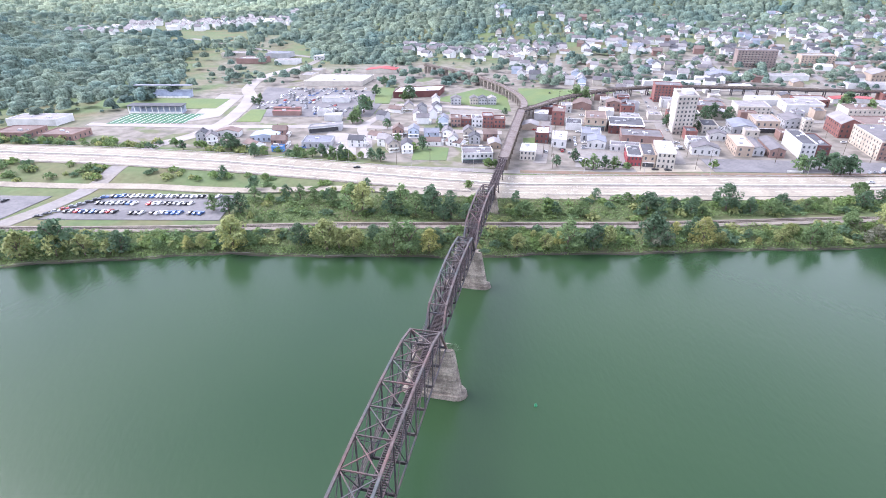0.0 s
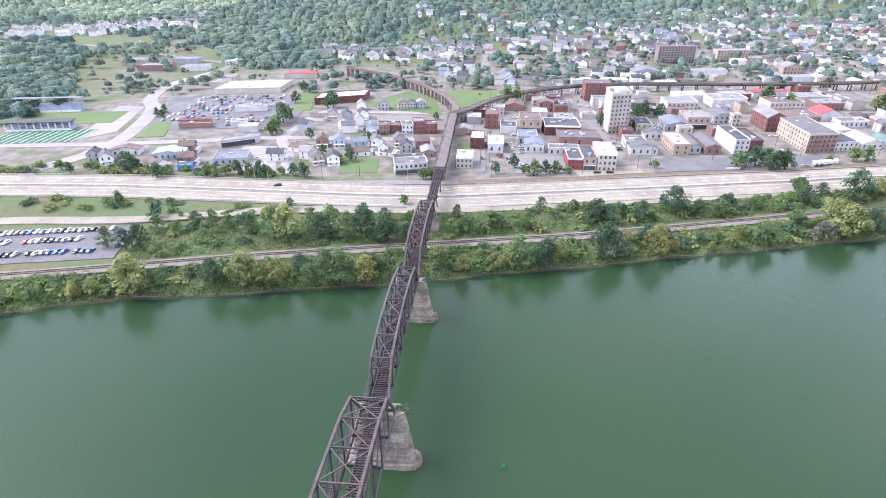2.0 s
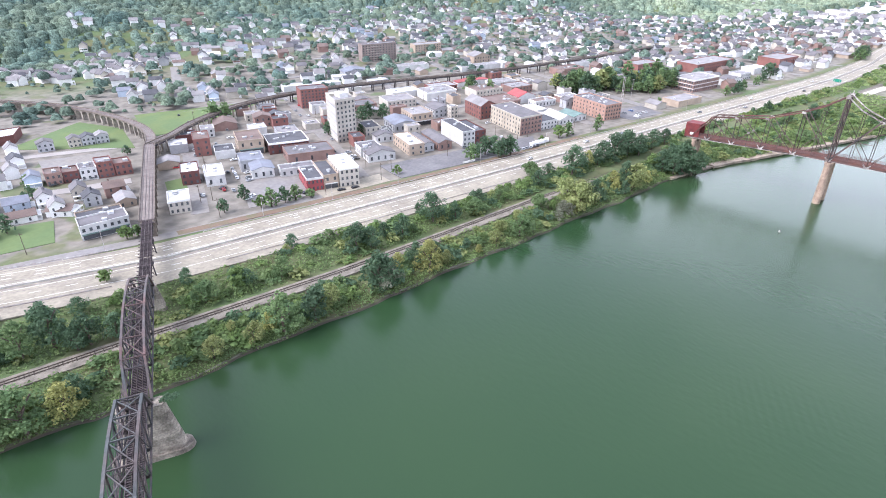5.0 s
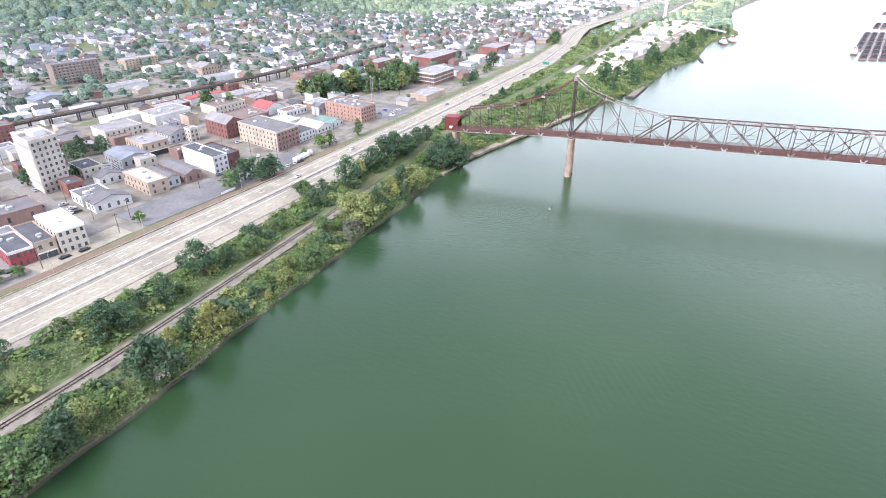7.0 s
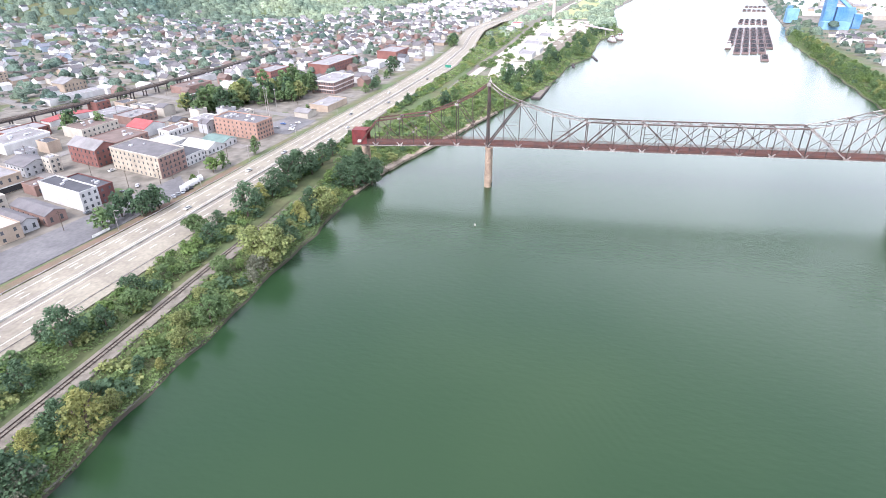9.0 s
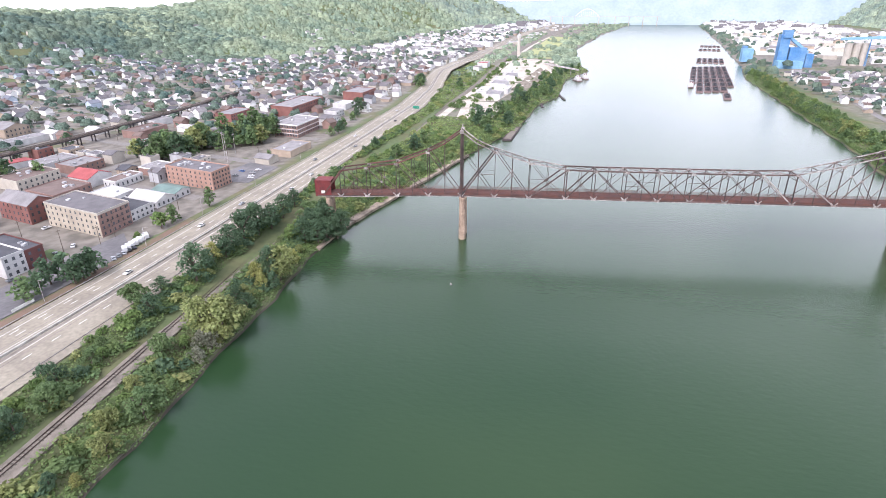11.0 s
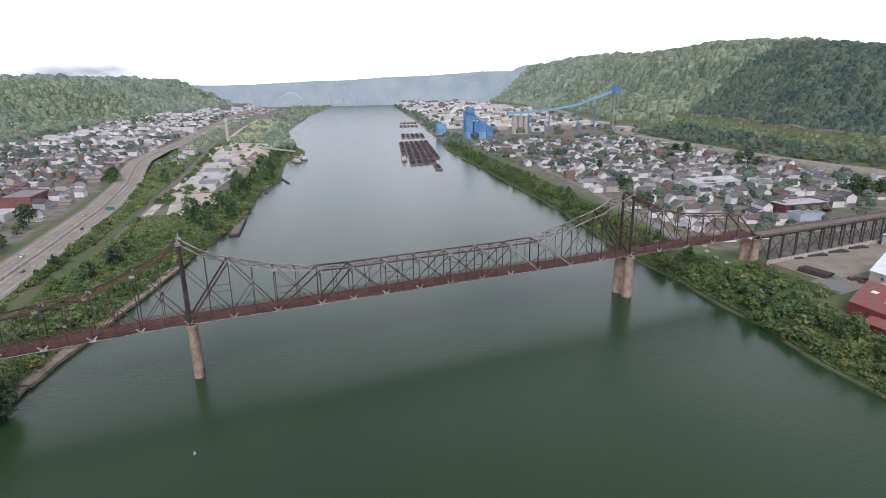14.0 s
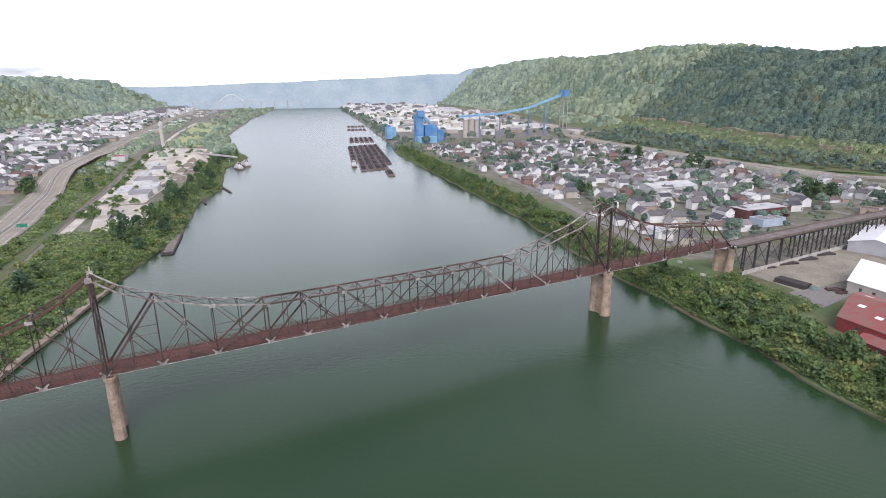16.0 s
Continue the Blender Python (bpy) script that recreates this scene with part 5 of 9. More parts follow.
# ---------------------------------------------------------------- trees and undergrowth
def leaf_cloud(centres, radii, per, size, flat=0.55):
    """Small leaf clumps spread over rounded masses."""
    vs = []
    for c, r in zip(centres, radii):
        n = nrnd.normal(size=(per, 3))
        n /= np.linalg.norm(n, axis=1)[:, None]
        n[:, 2] = np.where(n[:, 2] < -0.45, -n[:, 2], n[:, 2])
        p = c + n * r * nrnd.uniform(0.66, 1.06, (per, 1)) * np.array([1, 1, 0.82])
        a = nrnd.normal(size=(per, 3)) * flat * 0.8 + n * 0.8 + np.array([0, 0, 0.45])
        a /= np.linalg.norm(a, axis=1)[:, None]
        u = np.cross(a, nrnd.normal(size=(per, 3)))
        u /= np.linalg.norm(u, axis=1)[:, None] + 1e-9
        w = np.cross(a, u)
        s = size * nrnd.uniform(0.6, 1.35, (per, 1))
        k = nrnd.uniform(0.55, 1.0, (per, 1))
        vs.append(np.stack([p - u * s, p - w * s * k, p + u * s * 0.9, p + w * s * k], 1))
    v = np.concatenate(vs).reshape(-1, 3)
    return v, np.arange(len(v)).reshape(-1, 4)


def crown_mesh(name, h, r, lobes, per, size, drop=0.35):
    """A ragged crown of leafy lobes round a leaning axis, with gaps between them."""
    cs, rs = [], []
    lean = nrnd.uniform(-0.14, 0.14, 2) * r
    for k in range(lobes):
        t = (k + 0.5) / lobes
        a = k * 2.4 + nrnd.uniform(-0.7, 0.7)
        z = h * (drop + (0.95 - drop) * t) + nrnd.uniform(-0.05, 0.05) * h
        spread = r * 0.86 * math.sin(math.pi * min(0.97, 0.22 + t * 0.76)) * nrnd.uniform(0.35, 1.12)
        cs.append(np.array([spread * math.cos(a) + lean[0] * t, spread * math.sin(a) + lean[1] * t, z]))
        rs.append(r * nrnd.uniform(0.2, 0.42))
    v, f = leaf_cloud(cs, rs, per, size, 0.8)
    return fast_mesh(name, v, f)


def trunk_mesh(h, r):
    b = Bag()
    b.drum(0, 0, -0.6, h * 0.45, r, r * 0.6, 7)
    for k in range(5):
        a = k * 1.3
        z = h * (0.3 + 0.06 * k)
        b.beam((0, 0, z), (math.cos(a) * h * 0.22, math.sin(a) * h * 0.22, z + h * 0.3), r * 0.5, r * 0.5)
    return b.mesh("trunk")


TREE_KINDS, FINE_KINDS = [], []
for i, (mat, h, r, label) in enumerate(((LEAF_A, 10, 4.4, "broad green leafy tree"), (LEAF_B, 11, 4.6, "dense dark green tree"),
                                        (LEAF_C, 10, 4.6, "olive and yellowing broad tree"), (LEAF_D, 8, 3.8, "bright green young tree"),
                                        (LEAF_A, 13, 4.8, "tall uneven green tree"), (LEAF_B, 11, 5.0, "rounded dark green tree"),
                                        (LEAF_C, 11, 5.0, "drooping olive-green tree"), (LEAF_A, 7, 3.8, "low spreading green tree"),
                                        (LEAF_Y, 12, 5.0, "yellowing leafy tree"), (LEAF_G, 10, 4.6, "greyish half-bare tree"))):
    tm = trunk_mesh(h, 0.22 + 0.02 * h)
    tm.materials.append(BARK)
    for kinds, per, size in ((TREE_KINDS, 14, 0.74), (FINE_KINDS, 56, 0.36)):
        cm = crown_mesh("crown", h, r * 1.06, 24 + i % 3 * 3, per, size, 0.16 + 0.05 * (i % 4))
        cm.materials.append(mat)
        kinds.append((tm, cm, label))


BUSH_KINDS = []
for mat in (LEAF_A, LEAF_D, LEAF_C, SHRUB, LEAF_B, LEAF_A):
    cs = [np.array([1.5 * math.cos(k * 1.26), 1.5 * math.sin(k * 1.26), nrnd.uniform(0.8, 1.6)]) for k in range(5)] + [np.array([0, 0, 2.2])]
    v, f = leaf_cloud(cs, [1.25] * 6, 18, 0.56, 0.8)
    bm_ = fast_mesh("bush", v, f)
    bm_.materials.append(mat)
    BUSH_KINDS.append(bm_)
TREE_REST = []


def tree(x, y, kind, scale, where, group="", keep=True):
    near = -150 < x < 420 and 225 < y < 300      # the bank that the camera passes closest
    tm, cm, label = (FINE_KINDS if near else TREE_KINDS)[kind]
    z = ground(x, y)
    m = pose(x, y, z - 0.1, 0, 0, rnd.uniform(0, 360)) @ Matrix.Diagonal((scale * rnd.uniform(0.9, 1.12), scale * rnd.uniform(0.9, 1.12), scale, 1))
    if not keep:
        TREE_REST.append((cm, m))
        return None
    t = new("tree", tm)
    t.matrix_basis = m
    part("crown", cm, None, t)
    return tagged(t, label + " " + where, "tree", group)


# trees along the town bank: x, y, kind and size of each
BANK_TREES = [(-102, 242, 2, 1.68), (-69, 243, 5, 1.13), (-56, 241, 2, 1.52), (-43, 241, 6, 1.17), (-50, 241, 2, 1.21), (-23, 240, 4, 1.3), (-16, 240, 4, 1.3),
              (-30, 241, 4, 0.73), (-6, 240, 8, 1.01), (-115, 276, 5, 0.93), (-109, 276, 1, 1.1), (-125, 280, 4, 0.79), (-43, 278, 2, 1.68), (-49, 280, 4, 1.3),
              (-5, 275, 1, 1.53), (-22, 279, 4, 1.3), (-27, 277, 1, 1.13), (-14, 274, 4, 1.13), (5, 270, 1, 1.13), (1, 269, 5, 0.78), (16, 308, 3, 0.7),
              (-106, 293, 4, 0.77), (-97, 291, 3, 0.78), (-81, 296, 4, 0.76), (-72, 292, 0, 0.86), (-61, 288, 4, 0.79), (13, 269, 1, 0.85), (-135, 326, 5, 0.68),
              (37, 242, 2, 0.85), (51, 243, 6, 0.83), (62, 243, 4, 1.3), (68, 244, 7, 1.07), (75, 244, 1, 1.25), (83, 247, 6, 0.98), (105, 248, 1, 1.53),
              (108, 246, 5, 1.21), (127, 254, 1, 1.0), (108, 246, 9, 1.16), (130, 247, 8, 1.31), (140, 248, 6, 0.75), (159, 249, 8, 0.37), (170, 249, 6, 0.79),
              (186, 250, 4, 0.93), (190, 251, 7, 1.19), (201, 251, 0, 0.42), (216, 252, 9, 0.69), (231, 253, 2, 1.68), (228, 253, 6, 0.76), (253, 255, 1, 0.76),
              (272, 259, 8, 0.63), (275, 255, 1, 0.73), (283, 256, 6, 1.04), (111, 277, 1, 1.13), (117, 275, 5, 0.94), (135, 276, 1, 0.99), (156, 281, 5, 1.34),
              (168, 278, 1, 0.84), (179, 277, 7, 1.2), (233, 284, 1, 0.89), (58, 276, 3, 1.18), (75, 275, 0, 0.87), (44, 274, 7, 1.22), (200, 281, 0, 0.71),
              (231, 259, 6, 1.53), (235, 253, 2, 1.68), (225, 253, 9, 0.78), (224, 256, 9, 0.8), (264, 286, 5, 1.53), (283, 290, 8, 0.85), (294, 289, 5, 1.26),
              (308, 289, 1, 1.53), (320, 288, 5, 1.53), (330, 286, 1, 1.3), (347, 288, 5, 1.22), (365, 290, 1, 1.02), (285, 256, 6, 1.53), (283, 261, 1, 1.36),
              (256, 262, 5, 0.74), (276, 265, 8, 0.76), (325, 264, 5, 1.2), (336, 265, 1, 1.08), (239, 296, 7, 1.34), (290, 288, 1, 0.95), (215, 266, 7, 1.11),
              (-198, 230, 2, 1.42), (-183, 233, 6, 1.05), (-185, 237, 1, 1.53), (-170, 234, 6, 1.09), (-159, 236, 2, 0.83), (-117, 242, 6, 0.65),
              (-102, 242, 8, 1.23), (-154, 237, 5, 1.0), (-123, 241, 2, 0.54), (248, 335, 1, 0.97), (259, 335, 5, 1.13), (253, 335, 1, 1.1), (316, 345, 3, 1.16),
              (354, 341, 4, 0.92)]
END_TREES = [(330, 297, 1, 1.1), (322, 270, 3, 1.15), (328, 264, 0, 1.1), (338, 268, 1, 1.2), (345, 262, 1, 1.2), (350, 275, 0, 1.2), (366, 277, 7, 0.9), (396, 268, 0, 0.83), (420, 254, 3, 0.79), (438, 246, 7, 0.83), (470, 240, 0, 0.9), (333, 255, 1, 1.25), (340, 252, 1, 1.3), (347, 253, 5, 1.3), (336, 261, 1, 1.4), (343, 259, 1, 1.5), (350, 264, 1, 1.4), (328, 258, 5, 1.2), (500, 245, 7, 0.75), (560, 228, 0, 0.9), (600, 232, 3, 0.83)]
for row, words in ((BANK_TREES, "on the grassy river bank"), (END_TREES, "on the wooded bank by the bridge end")):
    for x, y, kind, size_ in row:
        tree(x, y, kind, size_, words, group="large bank trees")
for k in range(46):
    x = -300 + k * 13.5 + rnd.uniform(-8, 8)
    d = rnd.choice((4.0, 6.0, 9.0, 12.0))
    tree(x, lerp_pts(x, NEAR_SHORE) + d, rnd.choice((0, 2, 6, 3, 7, 5, 8)), rnd.uniform(0.4, 0.75), "on the river bank", "bank trees", 100 < x < 300)
for k in range(52):
    x = -110 + k * 12.5 + rnd.uniform(-5, 5)
    ya, yb = lerp_pts(x, RAIL_Y) + 8, lerp_pts(x, ROAD_Y) - 21
    if yb > ya:
        tree(x, rnd.uniform(ya, yb), rnd.choice((0, 1, 5, 7, 3, 1)), rnd.uniform(0.4, 0.8), "between track and highway", "trees by the track", 100 < x < 300)
for k in range(46):
    x = 620 + k * 14.0 + rnd.uniform(-4, 4)
    tree(x, lerp_pts(x, NEAR_SHORE) + rnd.uniform(6, 40), rnd.choice((0, 1, 1, 4, 5)), rnd.uniform(0.85, 1.25), "on the far wooded bank", "far bank trees", False)

# larger trees among the houses of the far bank and about the works
for x, y, kind, s in ((671, -218, 1, 1.5), (664, -224, 0, 1.5), (580, -180, 0, 1.5), (574, -186, 1, 1.4), (936, -488, 1, 1.6), (857, -421, 1, 1.3), (918, -495, 1, 1.9), (926, -505, 0, 1.8), (820, -278, 1, 1.2),
                      (792, -485, 0, 1.6), (803, -513, 1, 1.9), (812, -505, 0, 1.8), (751, -480, 1, 1.5), (563, -425, 1, 1.9), (556, -430, 0, 1.8), (548, -440, 1, 1.6), (572, -440, 0, 1.6),
                      (924, 366, 1, 1.7), (934, 372, 0, 1.6), (915, 362, 0, 1.5), (945, 368, 1, 1.5), (941, 307, 1, 1.3), (930, 303, 0, 1.2), (870, 210, 1, 1.5), (862, 205, 0, 1.4), (789, 195, 1, 1.7), (780, 200, 0, 1.5),
                      (800, 203, 1, 1.6), (716, 208, 0, 1.5), (725, 212, 1, 1.4), (673, 230, 1, 1.6), (664, 236, 0, 1.4), (650, 226, 1, 1.5), (640, 215, 0, 1.4), (560, 262, 0, 1.2), (530, 262, 1, 1.3), (500, 268, 0, 1.2)):
    tree(x, y, kind, s, "rising above houses and sheds", group="large town trees")

# street and park trees
for x, y, kind, s in ((178, 348, 3, 0.75), (231, 342, 0, 1.05), (238, 344, 5, 0.8), (246, 346, 5, 1.1), (254, 347, 1, 1.05), (326, 345, 0, 0.95), (298, 345, 3, 0.6), (93, 346, 3, 0.9), (98, 344, 0, 1.0), (106, 345, 5, 0.8), (112, 346, 0, 0.85), (120, 344, 7, 0.7), (76, 352, 1, 0.7), (90, 362, 5, 0.75), (128, 540, 0, 1.5), (136, 536, 0, 1.4), (212, 470, 1, 1.0), (222, 468, 1, 1.2), (232, 476, 5, 1.2), (242, 470, 1, 1.1), (184, 452, 1, 0.9), (205, 440, 1, 0.7), (470, 366, 0, 0.7), (560, 352, 0, 0.9), (572, 350, 5, 0.9), (584, 352, 1, 1.0), (600, 356, 0, 1.0), (690, 372, 1, 1.5), (698, 378, 1, 1.4), (640, 362, 0, 0.9), (660, 365, 5, 0.9), (-170, 519, 1, 0.6), (-175, 522, 5, 0.67), (-173, 535, 0, 0.74), (-149, 381, 1, 1.15), (-192, 390, 7, 0.88), (-176, 388, 3, 0.6), (-183, 381, 1, 0.67), (-144, 380, 5, 0.74), (-75, 366, 0, 0.81), (-68, 363, 1, 0.88), (-61, 362, 7, 0.6), (-55, 364, 3, 0.67), (-48, 362, 1, 0.74), (-41, 358, 5, 0.81), (-71, 461, 0, 1.25), (-69, 490, 1, 1.5), (-74, 456, 7, 1.2), (-68, 508, 3, 1.3), (-66, 560, 1, 1.0), (-63, 612, 5, 0.88), (-60, 621, 0, 0.6), (-31, 540, 1, 1.3), (-36, 539, 7, 1.2), (-20, 383, 3, 0.81), (-14, 387, 1, 0.88), (-5, 424, 5, 0.6), (-2, 455, 0, 0.67), (-44, 442, 1, 0.74), (35, 347, 7, 0.81), (30, 346, 3, 0.88), (55, 486, 1, 0.6), (-1, 431, 5, 0.67), (-33, 402, 0, 0.74), (-82, 369, 1, 0.81), (-89, 368, 7, 0.88), (-64, 369, 3, 0.6), (-72, 482, 1, 0.67), (-65, 500, 5, 0.74), (-99, 367, 0, 0.81), (-128, 366, 1, 0.88), (-160, 384, 7, 0.6), (-168, 383, 3, 0.67)):
    tree(x, y, kind, s, "beside a street in town", group="street trees")
for k in range(56):
    u, v = rnd.random(), rnd.random()
    x, y = 432 + 110 * u + 20 * v, 462 - 60 * u + 34 * (v - 0.5)
    tree(x, y, rnd.choice((0, 7, 0, 1, 4, 2, 5)), rnd.uniform(1.2, 2.0), "in a leafy town park", group="park trees")
for x, y, kind, s in ((364, 508, 0, 1.4), (370, 512, 1, 1.5), (380, 495, 0, 1.3), (470, 560, 1, 1.1), (420, 560, 1, 1.0)):
    tree(x, y, kind, s, "between town buildings", group="street trees")


def undergrowth(name, count, spot, size, label, mat=None):
    """A ragged cover of leafy shrubs."""
    vs = []
    p = np.array([spot() for _ in range(count)])
    z = height(p[:, 0], p[:, 1])
    lump = 1.0 + 1.1 * _fbm(p[:, 0], p[:, 1], 2.6) + 1.2 * _fbm(p[:, 0] + 50, p[:, 1], 6.0)
    p = np.stack([p[:, 0], p[:, 1], z + np.clip(lump, 0.1, 4.2) * nrnd.uniform(0.5, 1.05, count)], 1)
    a = nrnd.normal(size=(count, 3)) * 0.6 + np.array([0, 0, 1.0])
    a /= np.linalg.norm(a, axis=1)[:, None]
    u = np.cross(a, nrnd.normal(size=(count, 3)))
    u /= np.linalg.norm(u, axis=1)[:, None]
    w = np.cross(a, u)
    s = size * nrnd.uniform(0.5, 1.3, (count, 1))
    v = np.stack([p - u * s, p - w * s * 0.7, p + u * s, p + w * s * 0.7], 1).reshape(-1, 3)
    me = fast_mesh(name, v, np.arange(len(v)).reshape(-1, 4))
    me.materials.append(mat or SHRUB)
    tagged(new(name, me), label, "shrubs", kind="stuff")


def bank_spot():
    while True:
        x = rnd.uniform(-300, 640)
        y = lerp_pts(x, NEAR_SHORE) + rnd.uniform(1.6, 60)
        r, q = lerp_pts(x, RAIL_Y), lerp_pts(x, ROAD_Y)
        if (y < r - 4.0 or y > r + 5.0) and y < q - 19 and not (-300 < x < -112 and r + 3 < y) and not (-45 < x < 330 and abs(y - lerp_pts(x, [(-45, 308), (20, 299), (100, 296), (330, 298)])) < 5.5):
            return x, y


def south_spot():
    x = rnd.uniform(180, 1250) if rnd.random() < 0.7 else rnd.uniform(240, 420)
    return x, lerp_pts(x, FAR_SHORE) - rnd.uniform(0.8, 36 if x > 400 else (62 if x > 340 else 36))


def far_bank_spot():
    """Shrubs beyond the bridge: along the water and between track and highway, clear of the works yard."""
    while True:
        x = rnd.uniform(400, 1300)
        y = rnd.uniform(lerp_pts(x, NEAR_SHORE) + 1.0, lerp_pts(x, ROAD_Y) - 19)
        r = lerp_pts(x, RAIL_Y)
        if abs(y - r) < 5 or (x > 690 and lerp_pts(x, NEAR_SHORE) + 34 < y < r):
            continue
        return x, y


undergrowth("bank_shrubs", 95000, bank_spot, 0.5, "dense green shrubs and weeds covering the bank")
def shore_spot():
    x = rnd.uniform(-310, 330) if rnd.random() < 0.8 else rnd.uniform(470, 640)
    return x, lerp_pts(x, NEAR_SHORE) + 0.1 + 5.4 * rnd.random() ** 1.2 - 0.7 * math.sin(x / 13.0) - 0.6 * math.sin(x / 4.7 + 1)


def south_shore_spot():
    x = rnd.uniform(180, 1000)
    return x, lerp_pts(x, FAR_SHORE) - rnd.uniform(1.2, 6.0) + 1.5 * math.sin(x / 11.0)


undergrowth("shore_shrubs", 16000, shore_spot, 0.5, "leafy shrubs close to the water's edge")
undergrowth("shore_shrubs", 20000, south_shore_spot, 0.6, "leafy shrubs overhanging the water's edge")
undergrowth("far_bank_shrubs", 30000, far_bank_spot, 1.0, "pale green weeds and shrubs on the distant bank", SHRUB_LIGHT)
undergrowth("south_bank_shrubs", 70000, south_spot, 0.55, "dense green shrubs covering the far bank")
for k in range(150):
    x = 190 + k * 7.2 + rnd.uniform(-3, 3)
    if 378 < x < 402:
        continue
    tree(x, lerp_pts(x, FAR_SHORE) - rnd.uniform(5, 26), rnd.choice((0, 3, 2, 3, 7, 7, 0)), rnd.uniform(0.8, 1.2), "on the far river bank", "far bank bushes", 300 < x < 380)

for k in range(980):
    x = -300 + 900 * rnd.random() ** 1.15
    ya = lerp_pts(x, NEAR_SHORE) + 4.5
    yr, yq = lerp_pts(x, RAIL_Y), lerp_pts(x, ROAD_Y) - 21
    y = rnd.uniform(ya, yr - 6) if rnd.random() < 0.55 or x < -108 or yq < yr + 7 else rnd.uniform(yr + 6, yq)
    if abs(x - 341) < 9 and y > 240 and y < 262:
        continue
    TREE_REST.append((BUSH_KINDS[k % 6], pose(x, y, ground(x, y) - 0.2, 0, 0, rnd.uniform(0, 360)) @ Matrix.Diagonal((rnd.uniform(0.7, 1.8), rnd.uniform(0.7, 1.8), rnd.uniform(0.5, 1.35), 1))))
for k in range(260):
    x = 180 + 700 * rnd.random()
    y = lerp_pts(x, FAR_SHORE) - rnd.uniform(3, 32)
    TREE_REST.append((BUSH_KINDS[k % 5], pose(x, y, ground(x, y) - 0.2, 0, 0, rnd.uniform(0, 360)) @ Matrix.Scale(rnd.uniform(0.7, 1.75), 4)))
for k in range(240):
    x, y = far_bank_spot()
    TREE_REST.append((BUSH_KINDS[k % 4], pose(x, y, ground(x, y) - 0.2, 0, 0, rnd.uniform(0, 360)) @ Matrix.Scale(rnd.uniform(0.9, 2.0), 4)))
for k in range(190):        # ragged edges of the works yard
    x = rnd.uniform(690, 1460)
    n_, f_ = lerp_pts(x, NEAR_SHORE) + 30, lerp_pts(x, RAIL_Y) - 8
    y = rnd.choice((n_ + rnd.gauss(6, 7), f_ - abs(rnd.gauss(0, 5)), rnd.uniform(n_, f_)))
    TREE_REST.append((BUSH_KINDS[(0, 1, 3)[k % 3]], pose(x, y, ground(x, y) - 0.2, 0, 0, rnd.uniform(0, 360)) @ Matrix.Scale(rnd.uniform(0.8, 2.2), 4)))
for k in range(110):
    x = rnd.uniform(-310, -50)
    y = lerp_pts(x, ROAD_Y) - 21 - 26 * rnd.random() ** 2
    if y > 322 and abs(x + 200) > 14:
        TREE_REST.append((BUSH_KINDS[k % 5], pose(x, y, ground(x, y) - 0.2, 0, 0, rnd.uniform(0, 360)) @ Matrix.Scale(rnd.uniform(0.6, 1.5), 4)))
for k in range(120):
    x = rnd.uniform(-330, -60)
    y = lerp_pts(x, ROAD_Y) + 21 + 14 * rnd.random() ** 2
    if abs(x + 190) > 12:
        TREE_REST.append((BUSH_KINDS[k % 5], pose(x, y, ground(x, y) - 0.2, 0, 0, rnd.uniform(0, 360)) @ Matrix.Scale(rnd.uniform(0.6, 1.6), 4)))
for k in range(200):
    x = 200 + 230 * rnd.random()
    y = lerp_pts(x, FAR_SHORE) - rnd.uniform(2.5, 56 if x > 340 else 34)
    if x > 395 and y < -112:
        continue
    TREE_REST.append((BUSH_KINDS[(k % 3) + (k % 2)], pose(x, y, ground(x, y) - 0.2, 0, 0, rnd.uniform(0, 360)) @ Matrix.Scale(rnd.uniform(0.8, 1.9), 4)))
for s_, z_ in ((10.0, 18.5), (80.0, 17.1)):
    for k in range(4):
        x, y = rb(s_ + rnd.uniform(-0.8, 0.8), 5.0 + k * 0.9)
        TREE_REST.append((BUSH_KINDS[4], pose(x, y, z_, 0, 0, k * 70) @ Matrix.Scale(0.45, 4)))
joined("bank_bushes", TREE_REST, "leafy green bushes and small trees crowding the banks", "bushes")

